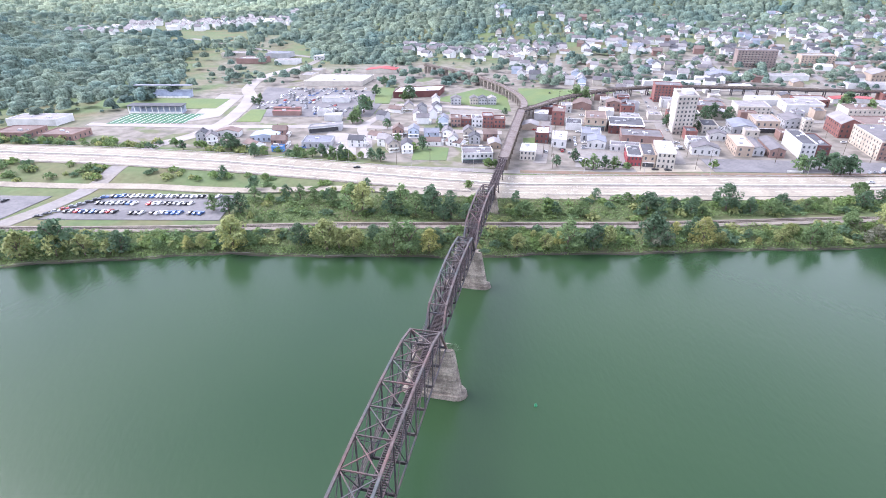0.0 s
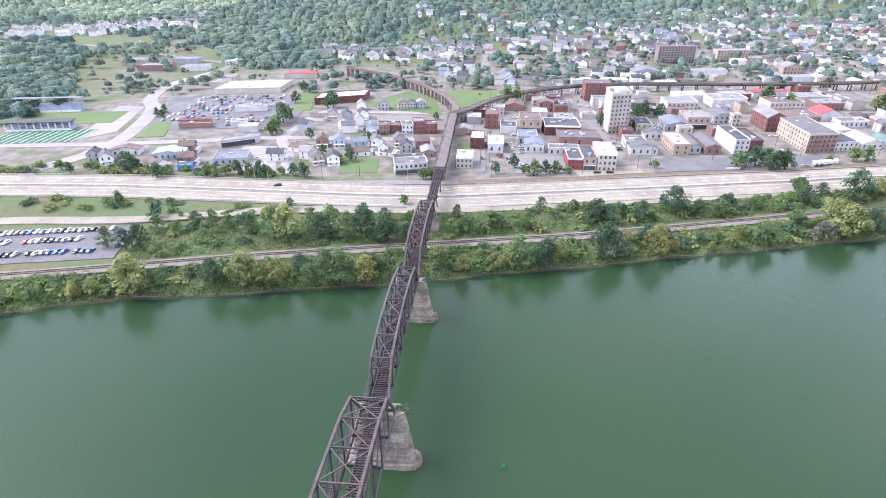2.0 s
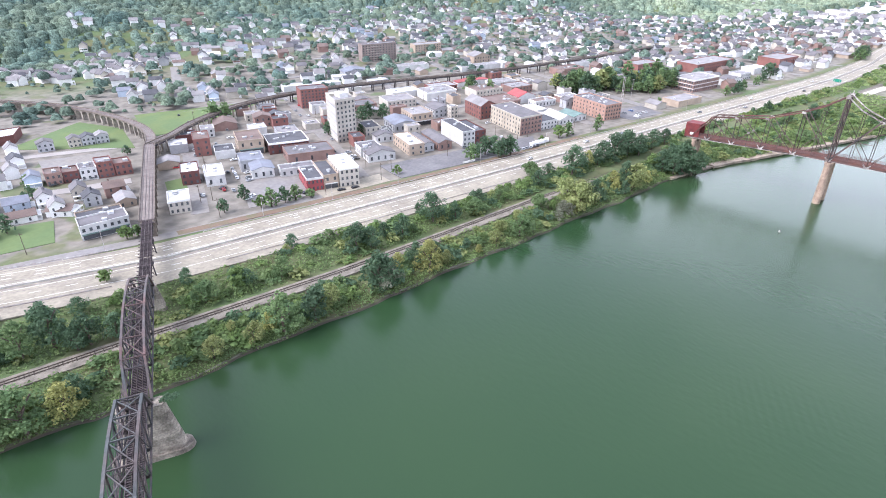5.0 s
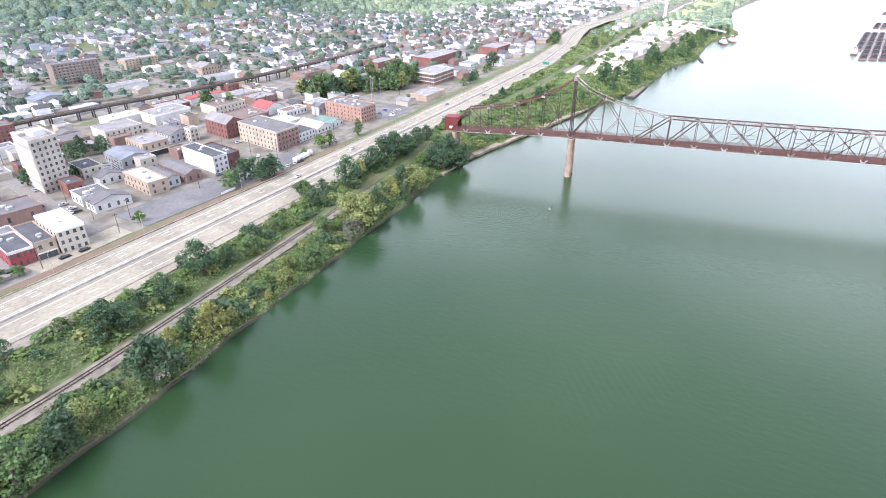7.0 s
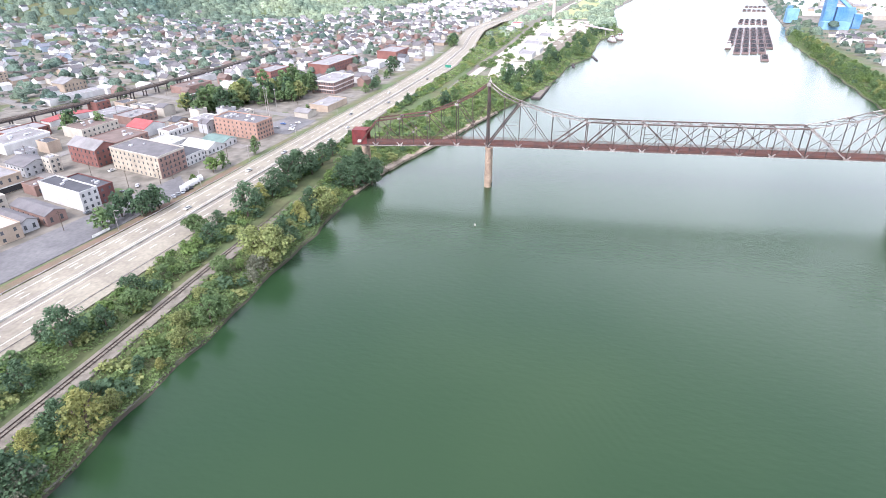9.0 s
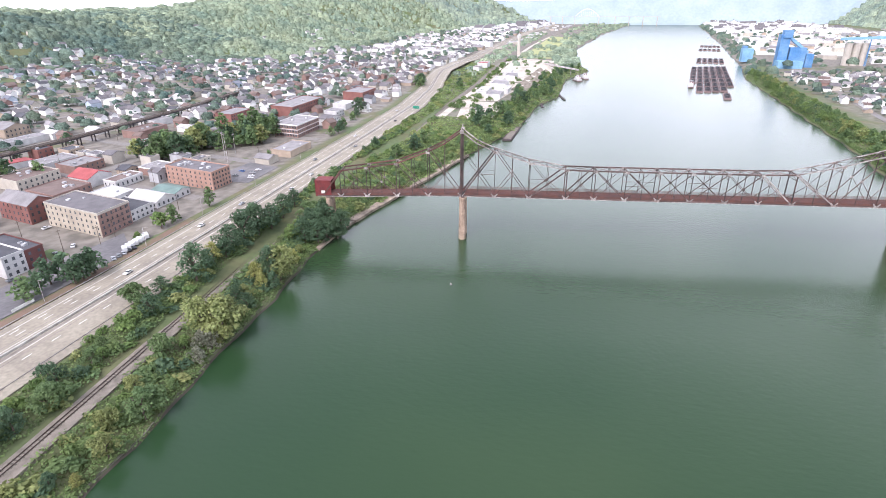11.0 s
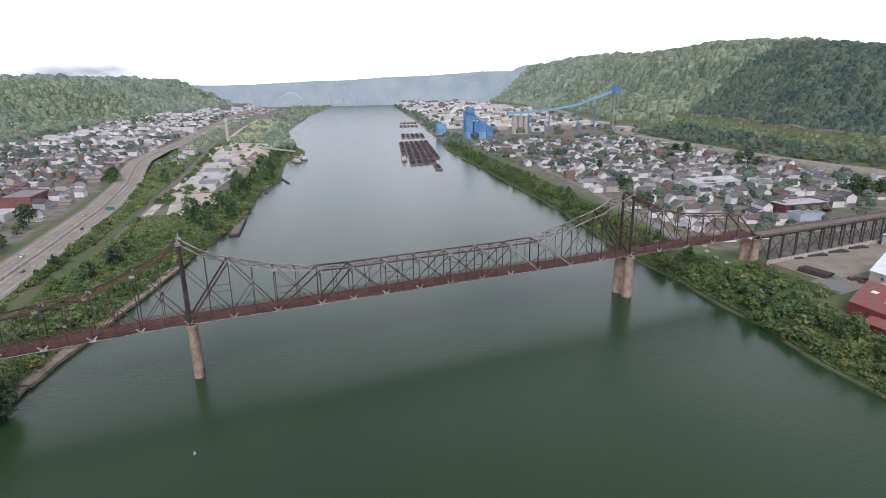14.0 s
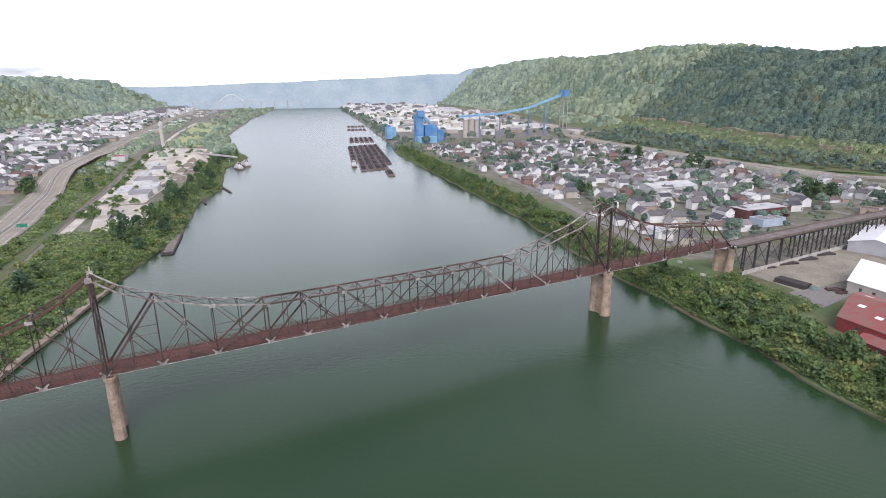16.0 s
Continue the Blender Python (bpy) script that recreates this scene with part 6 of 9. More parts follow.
def woods(name, p, r, h, rings, label, mat=None):
    """Many uneven rounded crowns in one mesh. p: (n, 3) feet, r: radii, h: heights, rings: of corners round each crown."""
    n, seg = len(p), 7
    level = np.linspace(0, 1, rings + 1)[1:]
    wide = (0.62, 1.0) if rings == 2 else np.sin(level * 1.75)
    tall = (0.62, -2.0) if rings == 2 else np.cos(level * 1.75)
    wide, tall = np.array(wide)[None, :, None], np.array(tall)[None, :, None]
    turn = nrnd.uniform(0, 6.28, (n, 1, 1)) + np.arange(seg)[None, None, :] * (2 * math.pi / seg) + 0.45 * np.arange(rings)[None, :, None]
    out = nrnd.uniform(0.7, 1.25, (n, rings, seg))
    lift = 0.55 if rings > 2 else 0.35
    ring = np.stack([wide * np.cos(turn) * out * r[:, None, None], wide * np.sin(turn) * out * r[:, None, None],
                     tall * out * (0.5 * h)[:, None, None]], 3).reshape(n, rings * seg, 3)
    top = np.stack([0.25 * r * nrnd.uniform(-1, 1, n), 0.25 * r * nrnd.uniform(-1, 1, n), 0.5 * h * nrnd.uniform(0.85, 1.15, n)], 1)[:, None, :]
    v = np.concatenate([top, ring], 1) + (p + np.stack([0 * h, 0 * h, lift * h], 1))[:, None, :]
    a = np.arange(seg)
    b = (a + 1) % seg
    f = [np.stack([0 * a, 1 + a, 1 + b], 1)]
    for k in range(rings - 1):
        lo, hi = 1 + k * seg, 1 + (k + 1) * seg
        f += [np.stack([lo + a, hi + a, hi + b], 1), np.stack([lo + a, hi + b, lo + b], 1)]
    f = np.concatenate(f)
    faces = (f[None, :, :] + (np.arange(n) * (1 + rings * seg))[:, None, None]).reshape(-1, 3)
    me = fast_mesh(name, v.reshape(-1, 3), faces)
    me.polygons.foreach_set("use_smooth", np.ones(len(me.polygons), bool))
    me.materials.append(mat or FOREST)
    tagged(new(name, me), label, "woods", kind="structure" if name == "backdrop" else "stuff")


def scatter(x0, x1, y0, y1, gap, keep):
    """Jittered places in a field where keep(x, y) says how many of them stay."""
    X, Y = np.meshgrid(np.arange(x0, x1, gap), np.arange(y0, y1, gap))
    X = X.ravel() + nrnd.uniform(-0.45, 0.45, X.size) * gap
    Y = Y.ravel() + nrnd.uniform(-0.45, 0.45, Y.size) * gap
    m = nrnd.uniform(0, 1, X.size) < keep(X, Y)
    return X[m], Y[m]


def plant(name, x, y, r0, r1, fine, label, mat=None, rings=2):
    n = len(x)
    r = (r0 * 0.7 + (r1 * 1.5 - r0 * 0.7) * nrnd.uniform(0, 1, n) ** 1.9) * (0.9 if fine else 1.2)
    woods(name, np.stack([x, y, height(x, y) - 0.5], 1), r, r * (nrnd.uniform(1.4, 1.9, n) if fine else nrnd.uniform(0.75, 1.25, n)), 3 if fine else rings, label, mat)


def settled(x, y):
    """Slopes with houses among the trees."""
    dhn, _ = hill_depth(x, y)
    return (dhn < 190) & (x > 60) & (x < 1050)


def north_keep(x, y):
    dhn, _ = hill_depth(x, y)
    k = np.where((dhn > 0) & (dhn < 780), 0.95, 0.0)
    k = np.where((dhn <= 0) & (x < -300) & (y > 880), 0.5 * (_fbm(x, y, 40.0) > 0.05), k)
    west = (y > 535) & (x < np.interp(y, [480, 587, 713, 832, 940, 1100], [-275, -272, -318, -365, -440, -600]))
    east = (y > 745) & (x > np.interp(y, [730, 830, 917, 1010, 1100], [-140, -175, -215, -280, -360])) & (x < -40)
    k = np.where((dhn <= 0) & (dhn > -260) & (west | east), np.where(y < 1010, 0.95, 0.4), k)
    k = np.where(settled(x, y) & (dhn > 0), 0.55, k)
    field = (np.abs(x - 1208) < 32) & (np.abs(y - 868) < 38)
    return np.where(field, 0.0, k)


def south_keep(x, y):
    _, dhs = hill_depth(x, y)
    cut = ((np.abs(dhs - 62) < 7) & (x < 960)) | ((np.abs(dhs - 84) < 12) & (x > 850) & (x < 2000))
    return np.where((dhs > 22) & (dhs < np.where(x > 2000, 980, 600)), np.where(cut, 0.10, 0.96), 0.0)


x, y = scatter(-420, 1300, 380, 1000, 8.6, north_keep)
plant("hill_woods", x, y, 4.4, 6.8, False, "dense green woods at the foot of the hillside", NORTH_FOREST)
x, y = scatter(-1000, -420, 380, 1000, 10.0, north_keep)
plant("hill_woods", x, y, 5.5, 8.5, False, "dense green woods covering the hillside", NORTH_FOREST)
x, y = scatter(-1000, 1500, 1000, 1400, 9.4, north_keep)
plant("hill_woods", x, y, 5.2, 8.0, False, "dense green woods covering the upper hillside", NORTH_FOREST)
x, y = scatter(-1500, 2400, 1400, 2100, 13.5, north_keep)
plant("hill_woods", x, y, 7.0, 10.5, False, "dense woods on the distant hill, blue-green from painted haze", MID_FOREST)
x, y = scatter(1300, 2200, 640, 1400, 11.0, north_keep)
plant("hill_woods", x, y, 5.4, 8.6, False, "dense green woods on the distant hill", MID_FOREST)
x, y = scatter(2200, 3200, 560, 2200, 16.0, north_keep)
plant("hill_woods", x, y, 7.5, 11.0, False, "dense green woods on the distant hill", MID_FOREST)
x, y = scatter(350, 1500, -1600, -560, 7.6, lambda x, y: np.where(hill_depth(x, y)[1] > 92, south_keep(x, y), 0.0))
plant("hill_woods", x, y, 4.2, 7.4, False, "dense dark green woods on the steep far hill")
x, y = scatter(350, 1700, -960, -540, 5.6, lambda x, y: np.where(hill_depth(x, y)[1] <= 92, south_keep(x, y), 0.0))
plant("hill_woods", x, y, 2.2, 4.4, False, "light green scrub on the terraces below the woods", SCRUB)
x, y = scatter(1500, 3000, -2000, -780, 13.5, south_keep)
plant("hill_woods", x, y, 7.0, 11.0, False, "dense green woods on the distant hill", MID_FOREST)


FAR_MEADOW = material("pale_meadow", (0.27, 0.31, 0.13), 0.95, vary=0.5, scale=0.02, tint=(0.36, 0.34, 0.19), fine=0.2)


def far_hill(x0, x1, y0, y1, step, mat, keep, label):
    """Distant wooded hills as one ruffled sheet of treetops over the land."""
    X, Y = np.meshgrid(np.arange(x0, x1 + step, step), np.arange(y0, y1 + step, step))
    k = keep(X, Y)
    Z = height(X, Y) + np.where(k, 9.0 + nrnd.uniform(-4.5, 4.5, X.shape), -6.0)
    ny, nx = X.shape
    q = (np.arange(ny - 1)[:, None] * nx + np.arange(nx - 1)[None, :]).ravel()
    me = fast_mesh("backdrop", np.stack([X.ravel(), Y.ravel(), Z.ravel()], 1), np.stack([q, q + 1, q + nx + 1, q + nx], 1))
    me.polygons.foreach_set("use_smooth", np.ones(len(me.polygons), bool))
    me.materials.append(mat)
    tagged(new("backdrop", me), label, "far hills", kind="structure")


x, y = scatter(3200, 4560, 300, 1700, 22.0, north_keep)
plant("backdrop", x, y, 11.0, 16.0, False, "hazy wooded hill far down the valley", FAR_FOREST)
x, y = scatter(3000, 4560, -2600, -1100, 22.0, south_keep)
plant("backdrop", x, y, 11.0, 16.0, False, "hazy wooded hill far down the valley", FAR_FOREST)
far_hill(4545, 4960, -2500, 900, 14.0, RIDGE, lambda x, y: x > 4570, "ridge closing the valley, pale blue from painted haze")


def town_keep(x, y):
    u = urban(x, y)
    dhn, dhs = hill_depth(x, y)
    k = np.where((y > 600) & (u > 0.2) & (dhn < 0), 0.6, 0.0)
    k = np.where((x > 520) & (y > 420) & (y <= 600) & (dhn < 0), 0.30, k)
    k = np.where((y > 380) & (x < -250) & (dhn > -90) & (dhn < 0), 0.8, k)
    k = np.where((x < 40) & (x > -200) & (y > 640) & (dhn < 0), 0.35, k)
    k = np.where((x > -165) & (x < -70) & (y > 596) & (y < 668), 0.0, k)
    k = np.where((x > -335) & (x < -130) & (y > 690) & (y < 830) & (dhn < 0), 0.10, k)
    k = np.where((x > 450) & (x < 1250) & (y < -190) & (dhs < -95), 0.34, k)
    k = k * np.where(_fbm(x, y, 17.0) > 0.0, 1.35, 0.40)
    behind = _line(x, S_ROAD) - y
    k = np.where((x > 300) & (behind > 44) & (dhs < 24), 0.85, k)
    k = np.where((x > 300) & (behind > -24) & (behind < 42), 0.0, k)
    k = np.where((x > 300) & (behind > -46) & (behind <= -24), 0.08, k)
    return k


x, y = scatter(-420, 1500, 380, 1000, 12.0, town_keep)
plant("town_trees", x, y, 2.9, 5.4, True, "scattered green trees among houses")
x, y = scatter(300, 1400, -860, -180, 12.0, town_keep)
plant("town_trees", x, y, 3.0, 5.8, True, "scattered green trees among houses and along the highway")
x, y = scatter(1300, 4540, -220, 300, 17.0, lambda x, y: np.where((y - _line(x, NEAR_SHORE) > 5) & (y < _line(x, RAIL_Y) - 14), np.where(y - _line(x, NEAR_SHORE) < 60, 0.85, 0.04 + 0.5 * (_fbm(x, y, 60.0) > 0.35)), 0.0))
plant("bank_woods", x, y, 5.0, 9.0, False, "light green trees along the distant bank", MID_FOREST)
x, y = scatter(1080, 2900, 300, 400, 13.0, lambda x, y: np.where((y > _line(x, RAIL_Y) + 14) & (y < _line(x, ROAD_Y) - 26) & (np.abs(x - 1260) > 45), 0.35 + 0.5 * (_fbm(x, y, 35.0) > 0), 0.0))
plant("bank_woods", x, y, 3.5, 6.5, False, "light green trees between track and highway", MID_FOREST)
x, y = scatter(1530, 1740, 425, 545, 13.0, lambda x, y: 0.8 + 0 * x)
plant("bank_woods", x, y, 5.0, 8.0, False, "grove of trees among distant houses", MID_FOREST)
x, y = scatter(1240, 4400, -760, -150, 24.0, lambda x, y: np.where((_line(x, FAR_SHORE) - y > 4) & (_line(x, FAR_SHORE) - y < 60), 0.7, 0.0))
plant("bank_woods", x, y, 6.0, 9.0, False, "trees along the distant bank")

x, y = scatter(1450, 3200, 410, 800, 25.0, lambda x, y: np.where(hill_depth(x, y)[0] < 0, 0.34, 0.0))
plant("town_trees", x, y, 5.0, 8.5, True, "scattered green trees among distant houses")
x, y = scatter(1250, 3200, -900, -260, 30.0, lambda x, y: np.where((hill_depth(x, y)[1] < -40) & (_line(x, FAR_SHORE) - y > 70), 0.2, 0.0))
plant("town_trees", x, y, 5.0, 8.5, True, "scattered green trees among distant houses")

# ---------------------------------------------------------------- buildings
def wallm(name, c, vary=0.25, rough=0.85):
    return material(name, c, rough, vary=vary, scale=0.16, tint=tuple(v * 0.68 for v in c), fine=0.16, by_object=0.08)


BRICK = wallm("red_brick", (0.23, 0.105, 0.09), 0.3)
BRICK_DARK = wallm("dark_brick", (0.14, 0.06, 0.055), 0.3)
BRICK_ORANGE = wallm("orange_brick", (0.36, 0.225, 0.175), 0.3)
BRICK_TAN = wallm("tan_brick", (0.40, 0.32, 0.25), 0.3)
BRICK_PINK = wallm("faded_brick", (0.265, 0.17, 0.145), 0.35)
FLATS = wallm("brown_grey_wall", (0.24, 0.19, 0.17), 0.3)
HOTEL = wallm("buff_wall", (0.43, 0.375, 0.30), 0.35)
TOWER = wallm("tower_stone", (0.46, 0.425, 0.375), 0.35)
CREAM = wallm("cream_wall", (0.46, 0.42, 0.36))
WHITE = wallm("white_wall", (0.57, 0.56, 0.55), 0.35)
GREY_WALL = wallm("grey_wall", (0.38, 0.38, 0.39))
BLUE_WALL = wallm("pale_blue_wall", (0.42, 0.48, 0.56))
RED_WALL = wallm("red_painted_wall", (0.30, 0.07, 0.075))
STONE_PALE = wallm("pale_stone", (0.48, 0.44, 0.385))
HOUSE_WHITE = wallm("white_painted_boards", (0.74, 0.73, 0.71), 0.25)
ROOF_GREY = wallm("grey_roof", (0.15, 0.14, 0.145), 0.5)
ROOF_DARK = wallm("dark_roof", (0.085, 0.085, 0.095), 0.4)
ROOF_BROWN = wallm("brown_roof", (0.17, 0.125, 0.11), 0.4)
ROOF_WHITE = wallm("white_roof", (0.50, 0.49, 0.48), 0.4)
ROOF_LIGHT = wallm("pale_grey_roof", (0.255, 0.24, 0.24), 0.55)
ROOF_RED = wallm("red_roof", (0.33, 0.085, 0.085), 0.35)
ROOF_GREEN = wallm("green_roof", (0.15, 0.215, 0.195), 0.35)
ROOF_BLUE = wallm("blue_grey_roof", (0.19, 0.20, 0.235), 0.35)
ROOF_PALEBLUE = wallm("pale_blue_roof", (0.36, 0.43, 0.53), 0.3)
BLUE_METAL_WALL = wallm("bright_blue_wall", (0.12, 0.27, 0.55), 0.3)
GLASS = material("window_glass", (0.085, 0.09, 0.10), 0.25, vary=0.3, scale=0.6, by_object=0.4, spec=0.5)
TRIM_W = wallm("white_trim", (0.72, 0.71, 0.69))
STEEL_UNIT = material("roof_unit", (0.45, 0.45, 0.46), 0.6, vary=0.3, scale=0.8, by_object=0.3)

_win = {}


def window_mesh(w, h):
    """A window: dark glass set in a thin surround."""
    key = (round(w, 2), round(h, 2))
    if key not in _win:
        me = Bag().box(-w / 2, -0.06, 0, w / 2, 0.05, h).box(-w / 2 - 0.12, -0.14, -0.16, w / 2 + 0.12, 0.0, 0.0).mesh("window")
        me.materials.append(GLASS)
        _win[key] = me
    return _win[key]


SIDE = math.degrees(math.atan2(1.0, 0.215))


def building(x, y, w, d, h, wall, roof, label, storeys=2, name="building", win=True, bays=None, side=-1, skew=0.215, parapet=0.7,
             shop=None, units=2, gable=0.0, trim=None, side_win=True, z=None, tilt=None, turn=0.0, category="building"):
    """A town building. x, y: its river-side left corner; w along the river, d away from it; gable: rise of a pitched roof."""
    g = min(ground(x, y), ground(x + w, y), ground(x + skew * d, y + d), ground(x + w + skew * d, y + d)) if z is None else z
    root = thing(name, label, category, "", x, y, g, turn)
    if tilt is None:
        tilt = lerp_pts(x, [(40, 0.0), (50, -0.2), (180, -0.2), (260, -0.08), (300, 0.0), (380, -0.06), (500, 0.0)]) if y > 0 else 0.0
    sk = lambda a, b: (a + skew * b, b + tilt * a)
    face = math.degrees(math.atan(tilt))
    out = [sk(0, 0), sk(w, 0), sk(w, d), sk(0, d)]
    bag = Bag()
    bag.prism(out, -1.0, h)
    if gable:
        r0, r1 = sk(w / 2, 0), sk(w / 2, d)
        bag.add([(*sk(0, 0), h), (*sk(w, 0), h), (*r0, h + gable), (*sk(0, d), h), (*sk(w, d), h), (*r1, h + gable)], [(0, 1, 2), (4, 3, 5)])
    part("wall", bag, wall, root)
    if gable:
        o = 0.5
        for s in (0, 1):
            e = sk(-o, -o) if s == 0 else sk(w + o, -o)
            f = sk(-o, d + o) if s == 0 else sk(w + o, d + o)
            ra, rb_ = sk(w / 2, -o), sk(w / 2, d + o)
            drop = gable * (2 * o / w)
            q = [(*e, h - drop), (*ra, h + gable + 0.05), (*rb_, h + gable + 0.05), (*f, h - drop)]
            q += [(a, b, c + 0.28) for a, b, c in q]
            fs = [(0, 1, 2, 3), (7, 6, 5, 4), (0, 4, 5, 1), (1, 5, 6, 2), (2, 6, 7, 3), (3, 7, 4, 0)]
            part("roof_slope", Bag().add(q, fs), roof, root)
    else:
        t = 0.35
        part("roof", Bag().prism([sk(t, t), sk(w - t, t), sk(w - t, d - t), sk(t, d - t)], h - 0.1, h + 0.12), roof, root)
        ring = Bag()
        for p, q in zip(out, out[1:] + out[:1]):
            ring.beam((*p, h + parapet / 2), (*q, h + parapet / 2), 0.35, parapet)
        part("parapet", ring, trim or wall, root)
        for k in range(units):
            a, b = rnd.uniform(0.2, 0.8) * w, rnd.uniform(0.2, 0.85) * d
            s = rnd.uniform(0.6, 1.5)
            cx, cy = sk(a, b)
            part("roof_unit", Bag().box(cx - s, cy - s * 0.7, h + 0.1, cx + s, cy + s * 0.7, h + 0.1 + s * 0.9), STEEL_UNIT, root)
    if win and (storeys > 1 or (y < 430 and x < 450)):
        fl = h / storeys
        nb = bays or max(2, int(w / 3.8))
        for s in range(storeys):
            zz = fl * s + fl * 0.3
            if s == 0 and shop:
                part("shop_front", Bag().box(0.6, -0.1, 0.3, w - 0.6, 0.1, fl * 0.78), GLASS, root, "dark glazed shop front", at=pose(0, 0, 0, 0, 0, face))
                part("awning", Bag().box(0.3, -0.9, fl * 0.8, w - 0.3, 0.05, fl * 0.8 + 0.35), shop, root, at=pose(0, 0, 0, 0, 0, face))
                continue
            for i in range(nb):
                part("window", window_mesh(min(1.25, w / nb * 0.42), fl * 0.42), None, root, at=pose((i + 0.5) * w / nb, tilt * (i + 0.5) * w / nb - 0.02, zz, 0, 0, face))
        ns = max(2, int(d / 4.0))
        if side_win and y < 465 and x < 400 and y > 0:
            for s in range(storeys):
                zz = fl * s + fl * 0.3
                for i in range(ns):
                    a, b = sk(0 if side < 0 else w, (i + 0.5) * d / ns)
                    part("window", window_mesh(0.95, fl * 0.4), None, root, at=pose(a + side * 0.02, b, zz, 0, 0, SIDE + 180 if side < 0 else SIDE))
    if trim and not gable:
        part("cornice", Bag().box(-0.3, -0.35, h - 0.5, w + 0.3, 0.05, h + 0.2), trim, root, at=pose(0, 0, 0, 0, 0, face))
    return root


# the tall office block
tw = building(180.0, 428.0, 16.0, 27.0, 29.2, TOWER, ROOF_LIGHT, "tall cream office block with rows of dark windows", 9, "office_tower", bays=5, parapet=1.1, units=0, trim=STONE_PALE, side_win=False, tilt=0.14)
for s_ in range(9):
    part("band", Bag().beam((-0.08, 0.3, s_ * 3.24 + 1.2), (0.215 * 27 - 0.08, 26.7, s_ * 3.24 + 1.2), 0.3, 1.3), STONE_PALE, tw)
    part("window_strip", Bag().beam((-0.02, 1.0, s_ * 3.24 + 2.5), (0.215 * 27 - 0.02, 26.0, s_ * 3.24 + 2.5), 0.16, 1.2), STEEL_UNIT, tw, "pale blinds behind a strip of glass")
part("penthouse", Bag().box(8, 9, 29.3, 15, 17, 32.3), WHITE, tw)
part("penthouse", Bag().box(4, 17, 29.3, 9, 22, 31.0), CREAM, tw)
# red brick flats behind it
building(203, 541, 24, 18, 15.5, BRICK, ROOF_GREY, "red brick block of flats beside the viaduct", 6, bays=8)
building(150.0, 463.0, 15.0, 18, 4.0, GREY_WALL, ROOF_LIGHT, "low grey building with pale flat roof", 1)
building(176.0, 474.0, 11.0, 13, 4.0, STONE_PALE, ROOF_LIGHT, "low pale office with flat roof", 1)
# row along the highway front
building(122.5, 353.5, 9.0, 22, 7.2, RED_WALL, ROOF_DARK, "small shop with red and white front", 2, bays=4, trim=WHITE)
building(131.8, 351.5, 8.2, 26, 8.0, BRICK_TAN, ROOF_DARK, "grey brick shop with dark roof", 2, shop=WHITE)
building(140.3, 348.5, 11.0, 25, 11.0, STONE_PALE, ROOF_WHITE, "three-storey pale stone corner building", 3, bays=4, trim=TRIM_W)
building(120.0, 385.0, 20.0, 9, 4.5, WHITE, ROOF_GREY, "low white wing with grey roof", 1)
building(133.0, 404.0, 29.0, 20, 6.0, BRICK_PINK, ROOF_GREY, "long low red brick shop with cluttered roof", 1, units=6, bays=3)
building(131.0, 431.0, 26.0, 24, 7.0, BRICK_DARK, ROOF_DARK, "shop with dark roof and white bands", 2, trim=TRIM_W, units=5)
building(105.0, 391.0, 12.5, 15, 5.5, WHITE, ROOF_BLUE, "white shed with blue-grey roof", 1, gable=1.6)
building(104.0, 408.0, 14.0, 17, 6.5, GREY_WALL, ROOF_BLUE, "long shed with dark blue-grey roof", 1)
building(114.0, 440.0, 16.0, 25, 9.5, BRICK_TAN, ROOF_BROWN, "tan brick shop building with teal shop front", 2, shop=ROOF_GREEN, bays=3)
building(99.0, 441.0, 12.0, 15, 5.0, WHITE, ROOF_DARK, "white shop with dark roof", 1)
building(90.0, 455.0, 10.0, 20, 11.0, BRICK, ROOF_BROWN, "narrow red brick building with windows", 3)
building(78.0, 470.0, 11.0, 14, 5.5, GREY_WALL, ROOF_WHITE, "low building with bright white roof", 1)
building(64.0, 440.0, 12.0, 12, 4.0, BRICK_TAN, ROOF_LIGHT, "low tan house beside the viaduct", 1, gable=1.8)
building(69.0, 404.0, 9.5, 18, 7.5, BRICK_DARK, ROOF_WHITE, "brick building with bright white roof", 2, bays=3)
building(79.5, 394.5, 10.5, 22, 5.5, WHITE, ROOF_WHITE, "low building with bright white roof", 1)
building(53.0, 365.0, 10.0, 15, 6.8, STONE_PALE, ROOF_WHITE, "pale two-storey house beside the viaduct", 2, bays=4, trim=TRIM_W)
building(106.0, 498.0, 9.0, 11, 6.0, WHITE, ROOF_LIGHT, "small white house with pale roof", 2)
building(119.0, 510.0, 16.0, 18, 4.5, BRICK_PINK, ROOF_BROWN, "low brick hall with brown roof", 1, gable=2.6)
building(86.0, 490.0, 14.0, 12, 6.0, BRICK_DARK, ROOF_DARK, "dark brick shed with flat roof", 1)
building(136.0, 482.0, 12.0, 14, 5.0, WHITE, ROOF_WHITE, "low white store with bright roof", 1)
building(175.5, 378.0, 18.0, 11, 5.0, WHITE, ROOF_GREY, "white gabled shop with grey roof", 1, gable=2.6)
building(178.0, 392.0, 14.0, 14, 5.4, WHITE, ROOF_GREY, "white building with grey roof", 1)
building(204.5, 374.5, 11.0, 30, 7.0, BRICK_TAN, ROOF_WHITE, "long building with bright white roof", 2)
building(217.0, 376.0, 8.0, 26, 5.0, GREY_WALL, ROOF_GREY, "long grey-roofed building with gable", 1, gable=1.6)
building(227.0, 372.0, 10.0, 30, 5.5, BRICK_PINK, ROOF_GREY, "long building with grey sloping roof", 1, gable=1.8)
building(246.5, 370.3, 10.0, 36, 10.0, WHITE, ROOF_DARK, "white-fronted building with three storeys", 3, bays=3, side_win=False)
